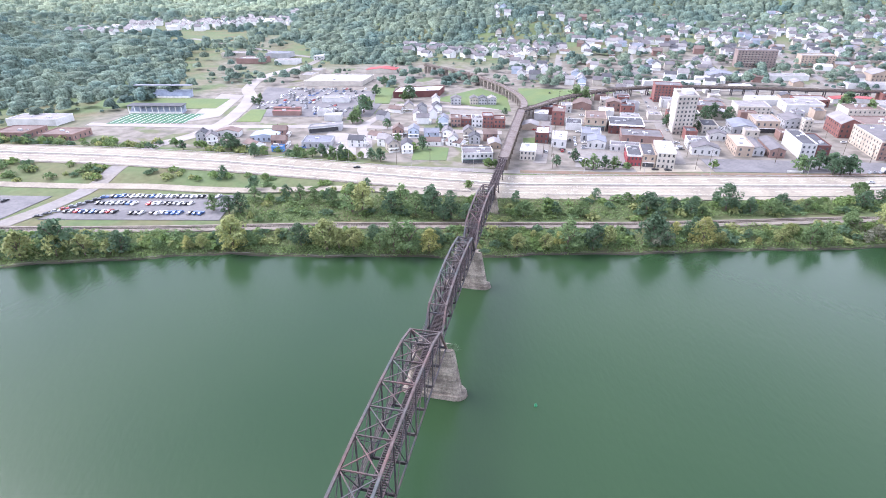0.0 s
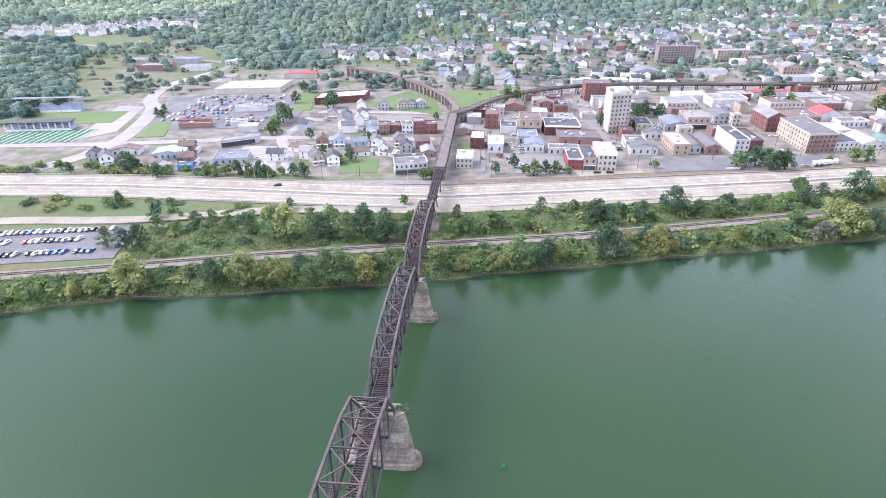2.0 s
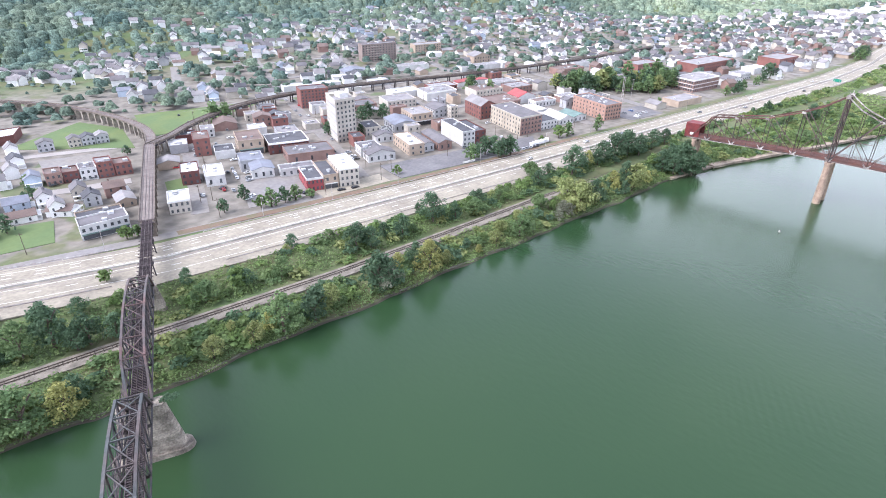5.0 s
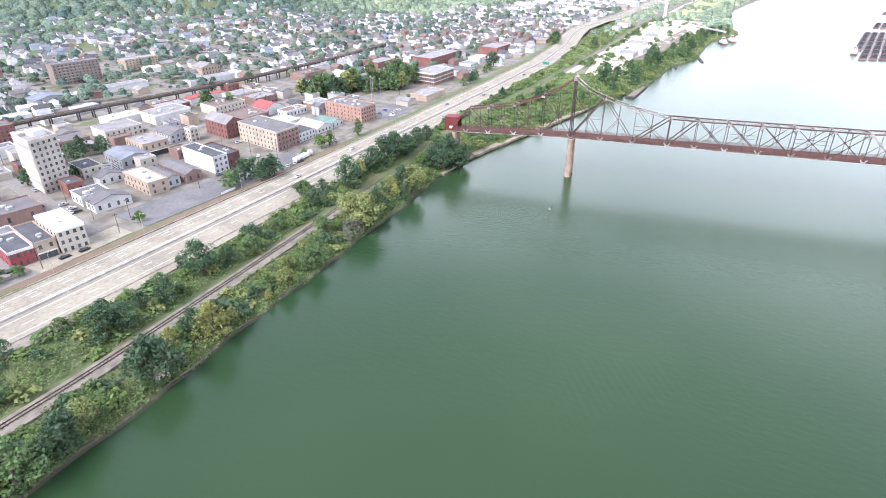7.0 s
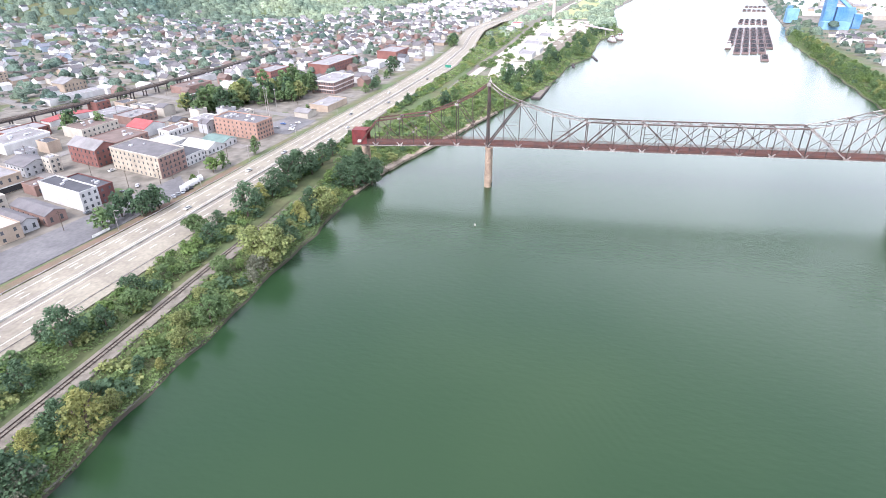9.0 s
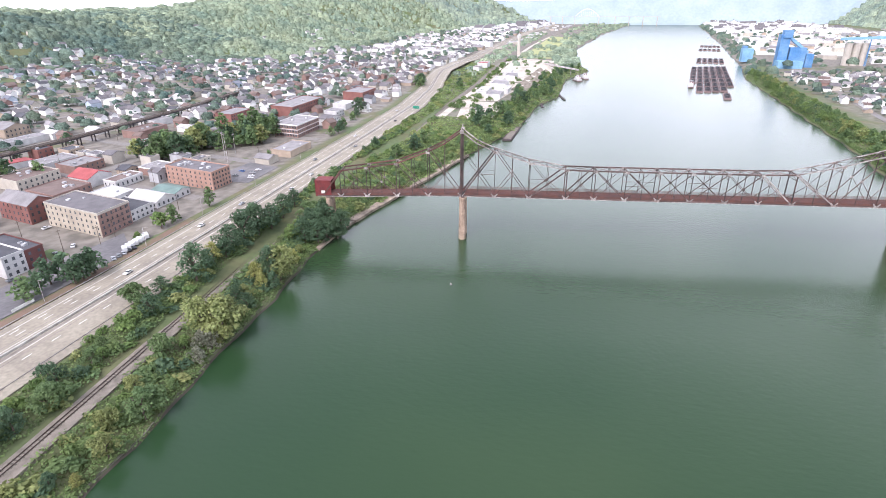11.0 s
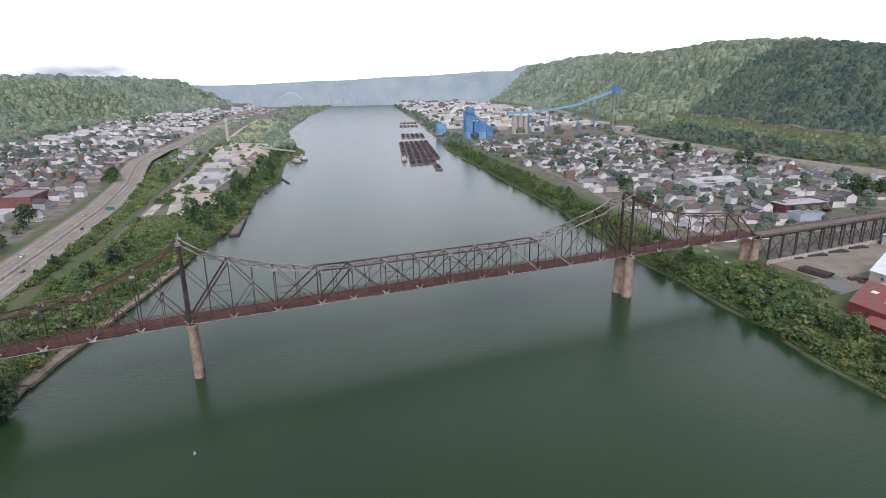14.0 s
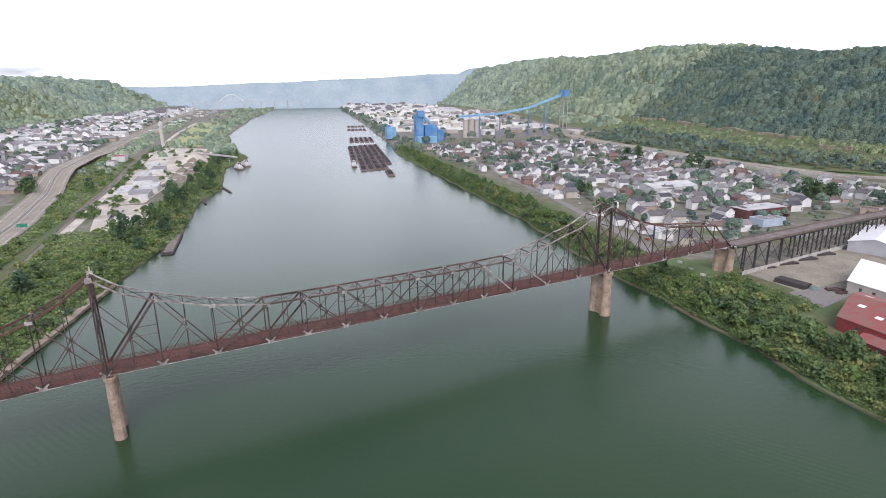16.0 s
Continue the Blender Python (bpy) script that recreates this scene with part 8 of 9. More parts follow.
for k in range(60):
    x = -60 + 200 * rnd.random()
    y = lerp_pts(x, HILL_N) - 40 + 90 * rnd.random()
    house(x, y, rnd.choice((0, 0, 1, 2, 5)), rnd.uniform(0, 90), rnd.uniform(1.0, 1.2), "at the foot of the wooded hill")
for k in range(120):
    t = rnd.random()
    x = -640 + 330 * t + rnd.uniform(-30, 30)
    y = 1075 + 210 * t + rnd.gauss(0, 42)
    house(x, y, rnd.choice((0, 2, 2, 9)), rnd.uniform(0, 90), rnd.uniform(1.1, 1.5), "far up the side valley")
for k in range(24):
    x = 1400 + 1200 * rnd.random()
    y = lerp_pts(x, HILL_N) + 120 + 260 * rnd.random()
    house(x, y, rnd.choice((0, 2, 9)), rnd.uniform(0, 90), rnd.uniform(1.1, 1.4), "among trees on the hill")
slab("bare_field", [(1178, 835), (1232, 835), (1238, 900), (1182, 902)], CREAM, "bare straw-coloured field on the hillside", 0.6, "field")

# far south bank
for yy in np.arange(-560, -158, 15.0):
    for xx in np.arange(452, 1240, 14.0):
        x, y = xx + rnd.uniform(-3, 3), yy + rnd.uniform(-2.5, 2.5)
        dh = float(hill_depth(np.array([x]), np.array([y]))[1][0])
        if y > lerp_pts(x, FAR_SHORE) - 62 or dh > -85 or y < lerp_pts(x, S_ROAD) + 30 or (x < 520 and y < -250):
            continue
        if rnd.random() < (0.36 if x < 900 else 0.34):
            house(x, y, rnd.choice((0, 0, 2, 2, 2, 1, 3, 4, 5, 8, 9, 0)), rnd.choice((-9, 81)), rnd.uniform(0.85, 1.35), "on the far bank", False, "houses on the far bank")

for k in range(620):
    x = 1500 + 2880 * rnd.random()
    if rnd.random() < 0.55:
        y = lerp_pts(x, ROAD_Y) + 26 + 330 * rnd.random()
        if y > lerp_pts(x, HILL_N) - 20:
            continue
    else:
        ya, yb = lerp_pts(x, FAR_SHORE) - 70, lerp_pts(x, HILL_S) + 100
        y = ya + (yb - ya) * rnd.random()
        if 1340 < x < 1700 and y > -480:
            continue
    house(x, y, rnd.choice((9, 9, 8, 2)), rnd.choice((-12, 78)), rnd.uniform(1.4, 2.6), "in the distant part of town")

for k in range(420):
    x = 2900 + 1600 * rnd.random()
    if k % 2:
        y = lerp_pts(x, ROAD_Y) + 26 + 300 * rnd.random()
        if y > lerp_pts(x, HILL_N) - 10:
            continue
    else:
        y = lerp_pts(x, FAR_SHORE) - 30 - 560 * rnd.random()
    house(x, y, rnd.choice((9, 9, 0)), rnd.choice((-12, 78)), rnd.uniform(2.0, 4.0), "at the far end of the valley")

joined("distant_houses", HOUSE_REST, "many small white and grey houses with gable roofs", "houses")

# black and white striped gable wall of the cream shop
mural = thing("wall_mural", "black and white zigzag painted gable wall of a shop", "mural", "", 216.5, 430.6, ground(217, 431), -17)
part("panel", Bag().box(0, -0.12, 0.2, 9.0, 0.0, 6.2), TRIM_W, mural)
for s_ in range(6):
    for d_ in (-1, 1):
        part("stripe", Bag().beam((4.5 + d_ * 4.2, -0.15, 1.6 + s_ * 1.0), (4.5 + d_ * 0.2, -0.15, 0.4 + s_ * 1.0), 0.1, 0.42), ROOF_DARK, mural)

# ---------------------------------------------------------------- works and sheds on the south bank
RED_METAL = material("red_corrugated", (0.30, 0.055, 0.055), 0.6, vary=0.5, scale=0.25, tint=(0.22, 0.07, 0.06), fine=0.15)
RUST_ROOF = material("rusty_red_roof", (0.26, 0.075, 0.065), 0.65, vary=0.6, scale=0.18, tint=(0.20, 0.12, 0.10), fine=0.2)
WHITE_METAL = material("white_sheet_roof", (0.80, 0.80, 0.80), 0.5, vary=0.2, scale=0.2, tint=(0.62, 0.61, 0.6))
BLUE_METAL = material("blue_sheet", (0.075, 0.20, 0.40), 0.55, vary=0.6, scale=0.06, tint=(0.20, 0.33, 0.48))
BLUE_PALE = material("pale_blue_sheet", (0.23, 0.41, 0.57), 0.55, vary=0.4, scale=0.08, tint=(0.15, 0.30, 0.46))


def long_shed(x0, x1, y0, y1, eave, rise, wall, roof, label, skylights=0, z=6.4, slope=0.0, turn=0.0):
    """A shed with its ridge along x; the land side slopes by the given shift."""
    root = thing("shed", label, "shed", "works sheds", x0, y0, z, turn)
    w, d = x1 - x0, y1 - y0
    sk = lambda a, b: (a + slope * b, b)
    b = Bag().prism([sk(0, 0), sk(w, 0), sk(w, d), sk(0, d)], -1.0, eave)
    b.add([(*sk(0, 0), eave), (*sk(0, d), eave), (*sk(0, d / 2), eave + rise), (*sk(w, 0), eave), (*sk(w, d), eave), (*sk(w, d / 2), eave + rise)], [(1, 0, 2), (3, 4, 5)])
    part("wall", b, wall, root)
    for s in (0, 1):
        o = 0.5
        e0, e1 = (sk(-o, -o), sk(w + o, -o)) if s == 0 else (sk(-o, d + o), sk(w + o, d + o))
        r0, r1 = sk(-o, d / 2), sk(w + o, d / 2)
        dz = rise * 2 * o / d
        q = [(*e0, eave - dz), (*e1, eave - dz), (*r1, eave + rise + 0.05), (*r0, eave + rise + 0.05)]
        q += [(a, c, h + 0.25) for a, c, h in q]
        part("roof_slope", Bag().add(q, [(3, 2, 1, 0), (4, 5, 6, 7), (0, 1, 5, 4), (1, 2, 6, 5), (2, 3, 7, 6), (3, 0, 4, 7)]), roof, root)
        for k in range(skylights):
            a = w * (k + 0.5) / skylights + rnd.uniform(-2, 2)
            f = rnd.uniform(0.25, 0.7)
            yy = d / 2 * f if s == 0 else d - d / 2 * f
            h = eave + rise * f + 0.34
            t = math.degrees(math.atan2(rise, d / 2)) * (1 if s == 0 else -1)
            cx, cy = sk(a, yy)
            part("skylight", Bag().box(-1.6, -1.1, -0.05, 1.6, 1.1, 0.08), WHITE_METAL, root, "pale roof light", at=pose(cx, cy, h, t))
    for k in range(int(w / 7)):
        a, c = sk(3.5 + k * 7, d)
        part("window", window_mesh(1.6, 1.8), None, root, at=pose(a, c + 0.03, eave * 0.45, 0, 0, 180))
    return root


red = long_shed(240.0, 337.0, -170.0, -126.0, 6.8, 5.5, RED_METAL, RUST_ROOF, "large red corrugated works with rusty roof and roof lights", 8, slope=-0.4)
long_shed(212.0, 303.0, -125.5, -115.0, 4.2, 1.6, RED_METAL, RUST_ROOF, "red corrugated lean-to wing", 3)
long_shed(262.0, 371.0, -228.0, -180.0, 7.5, 7.0, STONE_PALE, WHITE_METAL, "long shed with bright white roof and stained pale walls", 2, slope=-0.4)
long_shed(382.0, 446.0, -276.0, -246.0, 7.5, 3.6, GREY_WALL, WHITE_METAL, "long shed with bright white roof and blue-grey walls", 0, turn=-66.5)
building(483.0, -295.0, 14.0, 25, 6.0, BLUE_WALL, ROOF_LIGHT, "pale blue block beside the viaduct", 2, skew=0)
building(506.0, -330.0, 24.0, 52, 8.5, BRICK_DARK, ROOF_WHITE, "dark brick block with white roof", 2, skew=0)
building(455.0, -425.0, 44.0, 14, 6.0, BRICK_TAN, ROOF_BROWN, "long low tan building with rows of windows", 2, skew=0, turn=32, side=1)
building(632.0, -345.0, 36.0, 60, 8.0, WHITE, ROOF_WHITE, "large white hall among houses", 1, skew=0, gable=3.5)
pile = thing("pipe_stack", "dark stack of long steel pipes in the works yard", "pipe stack", "", 372.5, -164.5, ground(372, -164) + 0.3, 10)
for lay in range(3):
    for k in range(10 - lay):
        part("pipe", Bag().drum(0, 0, -8.6 + rnd.uniform(-0.6, 0.6), 8.6, 0.45, 0.45, 8), STEEL_GREY, pile, at=pose(0, -4.2 + k * 0.93 + lay * 0.46, 0.45 + lay * 0.8, 0, 90))
tarp = thing("tarpaulin_heap", "teal tarpaulin over scrap beside the pipes", "tarpaulin", "", 362.5, -168.5, ground(362, -168) + 0.2)
part("cover", Bag().drum(0, 0, 0, 1.7, 3.2, 1.4, 9), ROOF_GREEN, tarp)
for k, (x, y) in enumerate(((402.5, -177), (403, -198), (405.5, -219), (409, -241))):
    st = thing("plate_stack", "low stack of dark steel plates in the yard", "steel stack", "steel stacks", x, y, ground(x, y) + 0.25, 82)
    for j in range(3):
        part("plate", Bag().box(-7.5 + 0.2 * j, -2.6, j * 0.34, 7.5 - 0.3 * j, 2.6, j * 0.34 + 0.28), STEEL_GREY, st)
for k in range(20):
    x, y = 355 + rnd.uniform(-5, 5), -177 + rnd.uniform(-5, 4)
    gq = thing("scrap_piece", "rusty scrap metal lying in the yard", "scrap", "scrap heap", x, y, ground(x, y) + 0.2, rnd.uniform(0, 180))
    part("plate", Bag().box(-1.5, -0.6, 0, 1.5, 0.6, rnd.uniform(0.3, 1.6)), RUST, gq)
for x, y in ((414, -128), (402, -126), (428, -132), (440, -140)):
    g = thing("sign_board", "white sign board on posts on the grassy bank", "sign", "bank signs", x, y, ground(x, y), 20)
    part("post", Bag().box(-0.1, -0.1, -0.3, 0.1, 0.1, 2.6), GALV, g)
    part("board", Bag().box(-1.6, -0.16, 1.2, 1.6, -0.1, 2.8), PAINT_W, g)

# blue coal-handling plant
plant_ = thing("loading_plant", "blue sheet-metal coal loading plant by the river", "industrial plant", "", 1380, -262, 6)
part("tower", Bag().box(-10, -8, 0, 10, 9, 62), BLUE_METAL, plant_)
part("tower_head", Bag().box(-13, -10, 56, 2, 6, 70), BLUE_METAL, plant_)
part("hall", Bag().box(-8, -42, 0, 18, -12, 38), BLUE_METAL, plant_)
part("annex", Bag().box(-6, -58, 0, 20, -44, 26), BLUE_METAL, plant_)
part("low_hall", Bag().box(-40, -30, 0, -15, 14, 14), BLUE_PALE, plant_)
part("gallery", Bag().beam((-4, -6, 58), (5, -48, 28), 5, 5), BLUE_PALE, plant_)
silo_shed = thing("transfer_house", "pale blue transfer house near the river bank", "industrial building", "", 1500, -228, 6)
part("body", Bag().box(-10, -11, 0, 10, 11, 28), BLUE_PALE, silo_shed)
part("hopper", Bag().box(-8, 2, 28, 6, 10, 33), BLUE_METAL, silo_shed)
silos = thing("silos", "pale concrete silos beside the blue plant", "silo", "", 1440, -402, 6)
for k in range(3):
    part("silo", Bag().drum(0, -k * 15, 0, 44, 7, 7, 14), STONE_PALE, silos)
conv = thing("conveyor", "long pale blue covered conveyor climbing the hill", "conveyor", "", 1430, -380, 0)
cp = [(0, 0, 58), (0, -110, 63), (-10, -185, 76), (-24, -268, 106)]
for a, c in zip(cp, cp[1:]):
    part("gallery", Bag().beam(a, c, 5.0, 5.0), BLUE_PALE, conv)
for a in cp[1:3] + [(0, -55, 60), (-17, -226, 91)]:
    g = ground(1430 + a[0], -380 + a[1])
    part("trestle", Bag().beam((a[0] - 3, a[1], g), (a[0], a[1], a[2]), 1.2, 1.2).beam((a[0] + 3, a[1], g), (a[0], a[1], a[2]), 1.2, 1.2), BLUE_METAL, conv)
g = ground(1402, -660)
part("head_house", Bag().box(-38, -282, 102, -18, -266, 118), BLUE_METAL, conv)
for dx in (-36, -20):
    for dy in (-280, -268):
        part("leg", Bag().box(dx - 0.5, dy - 0.5, g - 2, dx + 0.5, dy + 0.5, 102), GALV, conv)
for k in range(70):
    x = 1380 + 2700 * rnd.random() ** 1.3
    y = lerp_pts(x, FAR_SHORE) - 70 - 480 * rnd.random()
    if 1340 < x < 1560 and y > -480:
        continue
    w = rnd.uniform(22, 70)
    building(x, y, w, rnd.uniform(16, 36), rnd.uniform(6, 12), rnd.choice((WHITE, CREAM, GREY_WALL, STONE_PALE)), rnd.choice((ROOF_WHITE, ROOF_WHITE, ROOF_LIGHT)), "pale industrial hall far down the valley", 1, "industrial_hall", False, skew=0, units=0, category="industrial hall")
for k in range(34):
    x = 1500 + 2700 * rnd.random()
    y = rnd.uniform(lerp_pts(x, RAIL_Y) + 20, lerp_pts(x, ROAD_Y) - 25)
    building(x, y, rnd.uniform(16, 40), rnd.uniform(12, 24), rnd.uniform(4, 8), rnd.choice((WHITE, CREAM, GREY_WALL)), rnd.choice((ROOF_WHITE, ROOF_LIGHT)), "pale low building along the distant bank", 1, "industrial_hall", False, skew=0, units=0, category="industrial hall")

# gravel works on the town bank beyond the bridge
# pale ground, its base colour raised to imitate sunlight on the far valley
FAR_GROUND = material("sun_paled_far_ground", (0.66, 0.63, 0.57), 0.95, vary=0.5, scale=0.02, tint=(0.33, 0.35, 0.26))
# pale gravel, also lightened to stand in for the sun there
GRAVEL_PALE = material("pale_gravel", (0.52, 0.47, 0.40), 0.95, vary=0.5, scale=0.04, tint=(0.33, 0.30, 0.25), bump=0.2)
slab("yard", [(1000, 190), (1420, 165), (1500, 285), (1060, 276)], GRAVEL_PALE, "pale gravel works yard beside the track", 0.3)
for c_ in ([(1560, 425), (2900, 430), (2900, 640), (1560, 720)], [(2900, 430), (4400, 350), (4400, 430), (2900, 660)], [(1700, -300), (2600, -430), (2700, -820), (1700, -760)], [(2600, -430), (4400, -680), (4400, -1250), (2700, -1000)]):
    slab("yard", c_, FAR_GROUND, "pale built-up ground far down the valley, lightened for sunlight", 0.5)
slab("field", [(1500, 180), (2500, 118), (2600, 262), (1500, 272)], FAR_MEADOW, "pale green meadow along the distant bank", 0.4, "meadow")
street("road", [(690, 277), (800, 277.5), (1000, 279), (1300, 288), (1500, 286), (2000, 284), (2600, 262)], 9.0, GRAVEL_PALE, "pale dirt road beside the track", 25.0, 0.5)
slab("yard", [(684, 258), (700, 219), (806, 216), (812, 274)], GRAVEL_PALE, "pale gravel car lot beside the track", 0.25)
slab("yard", [(812, 274), (818, 232), (1000, 212), (1060, 276)], GRAVEL_PALE, "pale gravel works yard beside the track", 0.25)
for x, y, w, d, h, rf in ((836, 230, 40, 20, 6, ROOF_LIGHT), (886, 226, 44, 20, 6, ROOF_WHITE), (868, 254, 52, 15, 5, ROOF_WHITE), (940, 236, 46, 24, 7, ROOF_LIGHT), (998, 248, 34, 16, 7, ROOF_WHITE), (1060, 236, 50, 18, 6, ROOF_LIGHT), (1120, 250, 40, 16, 6, ROOF_WHITE), (1238, 312, 34, 20, 10, ROOF_RED), (1180, 318, 26, 12, 8, ROOF_BROWN)):
    building(x, y, w, d, h, WHITE, rf, "low pale works building near the dock", 1, "works_building", False, skew=0, units=0, category="works building")
silo = thing("silo_tower", "tall pale concrete silo tower beside the track", "silo", "", 1598, 288, ground(1598, 288))
part("shaft", Bag().drum(0, 0, -1, 42, 4.0, 3.8, 16), STONE_PALE, silo)
part("head_house", Bag().box(-4.5, -4.5, 42, 4.5, 4.5, 49).box(-2, -2, 49, 2, 2, 52), WHITE, silo)
belt = thing("conveyor", "long pale conveyor from the gravel heap to the dock", "conveyor", "", 1224, 198, ground(1224, 198))
part("gallery", Bag().beam((0, 0, 13), (-70, -66, 9), 3.0, 2.4), GALV, belt)
for f_ in (0.4, 0.8):
    part("leg", Bag().beam((-70 * f_, -66 * f_, -6), (-70 * f_, -66 * f_, 13 - 4 * f_), 1.0, 1.0), GALV, belt)
tagged(part("gravel_mound", Bag().drum(0, 0, -0.5, 13, 30, 1.0, 18), GRAVEL_PALE, at=pose(1224, 198, ground(1224, 198))), "large pale gravel heap beside the dock", "gravel heap", "gravel heaps")
for k in range(14):
    x, y = 900 + k * 34, 205 - 0.05 * k * 34 + 14 * (k % 2)
    g = ground(x, y)
    heap = tagged(part("gravel_mound", Bag().drum(0, 0, -0.5, 7, 13, 0.6, 14), BALLAST, at=pose(x, y, g)), "pale gravel heap in the works yard", "gravel heap", "gravel heaps")

# ---------------------------------------------------------------- barges and boats
HULL = material("barge_hull", (0.20, 0.145, 0.14), 0.7, vary=0.5, scale=0.12, tint=(0.13, 0.085, 0.08), by_object=0.3)
COAL = material("coal", (0.022, 0.02, 0.024), 0.7, vary=0.5, scale=0.4, bump=0.8, bump_scale=0.5)


def make_barge():
    root = thing("barge", "rust-brown river barge loaded with dark coal", "barge", "moored barges")
    L, W = 56.0, 10.2
    part("hull", Bag().prism([(-L / 2, -W / 2), (L / 2, -W / 2), (L / 2, W / 2), (-L / 2, W / 2)], -1.2, 1.4), HULL, root)
    rim = Bag()
    for a, c in (((-L / 2 + 1.5, -W / 2 + 0.9), (L / 2 - 1.5, -W / 2 + 0.9)), ((-L / 2 + 1.5, W / 2 - 0.9), (L / 2 - 1.5, W / 2 - 0.9)), ((-L / 2 + 1.5, -W / 2 + 0.9), (-L / 2 + 1.5, W / 2 - 0.9)), ((L / 2 - 1.5, -W / 2 + 0.9), (L / 2 - 1.5, W / 2 - 0.9))):
        rim.beam((*a, 2.0), (*c, 2.0), 0.4, 1.3)
    part("coaming", rim, HULL, root)
    cargo = Bag()
    for k in range(5):
        x0 = -L / 2 + 4.5 + k * 9.5
        cargo.prism([(x0, -W / 2 + 1.3), (x0 + 9.4, -W / 2 + 1.3), (x0 + 9.4, W / 2 - 1.3), (x0, W / 2 - 1.3)], 1.4, 2.9 + 0.5 * (k % 2), [(x0 + 2.5, -1.2), (x0 + 7.5, -1.2), (x0 + 7.5, 1.2), (x0 + 2.5, 1.2)])
    part("coal_load", cargo, COAL, root)
    return root


first = make_barge()
bx, by, bt = 1000.0, -43.0, math.degrees(math.atan2(-0.178, 1))
ux, uy = math.cos(radians(bt)), math.sin(radians(bt))
spots = [(960.0, -79.0)]
for row in range(7):
    for col in range(-1, 5):
        if col < 0 and row < 2 or col == 4 and row < 1:
            continue
        s, o = 28.0 + row * 58.0 + 6.0 * col, 6.0 + col * 11.3 - 0.4 * row
        spots.append((bx + ux * s + uy * o, by + uy * s - ux * o))
for k in range(5):
    for q, (x, y) in enumerate(((1535, -138), (1600, -150), (1950, -213), (2120, -246))):
        spots.append((x - 2.0 * k, y - 12.0 * k))
first.matrix_basis = pose(*spots[0], 0, 0, 0, bt)
for p in spots[1:]:
    copy_thing(first, pose(*p, 0, 0, 0, bt))


def towboat(x, y, turn, label):
    r = thing("towboat", label, "boat", "boats", x, y, 0, turn)
    part("hull", Bag().prism([(-14, -4.5), (13, -4.5), (16, -2), (16, 2), (13, 4.5), (-14, 4.5)], -1, 1.6), HULL, r)
    part("lower_deckhouse", Bag().box(-11, -3.6, 1.6, 9, 3.6, 4.4), WHITE, r)
    part("upper_deckhouse", Bag().box(-8, -3.0, 4.4, 5, 3.0, 7.0), WHITE, r)
    part("pilot_house", Bag().box(-2, -2.4, 7.0, 4, 2.4, 9.6), WHITE, r)
    part("window_band", Bag().box(-2.05, -2.45, 8.0, 4.05, 2.45, 9.0), GLASS, r)
    part("funnel", Bag().drum(-6, 1.6, 7.0, 10, 0.6, 0.5).drum(-6, -1.6, 7.0, 10, 0.6, 0.5), RED_SHEET, r)
    part("mast", Bag().beam((0, 0, 9.6), (0, 0, 14), 0.2, 0.2), GALV, r)


towboat(1110, 132, 20, "white and red dredge boat moored at the dock")
towboat(1145, 120, 15, "white work boat moored at the dock")
towboat(1066, -47, bt, "white towboat beside the coal barges")
dock = thing("old_barge", "half-sunk grey work barge at the bank", "barge", "", 640, 190.5, 0, -2)
part("hull", Bag().box(-32, -4.5, -1, 32, 4.5, 1.4), TIMBER, dock)
part("well", Bag().box(-28, -3.2, 1.4, 28, 3.2, 1.5), BALLAST, dock)
for x, y, t, l in ((830, 174, 8, 40), (900, 150, 12, 46)):
    j = thing("jetty", "low weathered jetty along the bank", "jetty", "jetties", x, y, 0, t)
    part("deck", Bag().box(-l / 2, -1.6, 0.5, l / 2, 1.6, 0.9), TIMBER, j)
    for k in range(5):
        part("pile", Bag().drum(-l / 2 + (k + 0.5) * l / 5, -1.4, -3, 1.6, 0.25, 0.25, 8), TIMBER, j)
BUOY_G = material("green_buoy", (0.03, 0.17, 0.08), 0.5, vary=0.2)
for x, y, m, lb in ((30.9, 136.5, BUOY_G, "small green river buoy"), (299.4, 178.1, GALV, "small pale river buoy")):
    q = thing("buoy", lb + " floating on the water", "buoy", "", x, y, 0)
    part("float", Bag().drum(0, 0, -0.4, 0.5, 0.55, 0.5, 10), m, q)
    part("top_mark", Bag().drum(0, 0, 0.5, 1.3, 0.35, 0.1, 8), m, q)

# tied-arch road bridge far down the valley
arch = thing("arch_bridge", "pale tied-arch road bridge far down the valley", "bridge", "", 4300, 0, 0)
part("road_deck", Bag().box(-6, -360, 58.4, 6, 400, 60), STONE_PALE, arch)
for sx in (-6, 6):
    pts_ = [(sx, 37 + 159 * k / 12, 60 + 46 * math.sin(math.pi * k / 12)) for k in range(13)]
    for p_, q_ in zip(pts_, pts_[1:]):
        part("arch_rib", Bag().beam(p_, q_, 2.2, 3.0), TRIM_W, arch)
    for p_ in pts_[1:-1]:
        part("hanger", Bag().box(sx - 0.3, p_[1] - 0.3, 60, sx + 0.3, p_[1] + 0.3, p_[2]), TRIM_W, arch)
for yy in (-340, -250, -160, -70, 37, 196, 280, 360):
    part("pier", Bag().box(-4, yy - 2.5, min(ground(4300, yy), 0) - 3, 4, yy + 2.5, 57), STONE_PALE, arch)

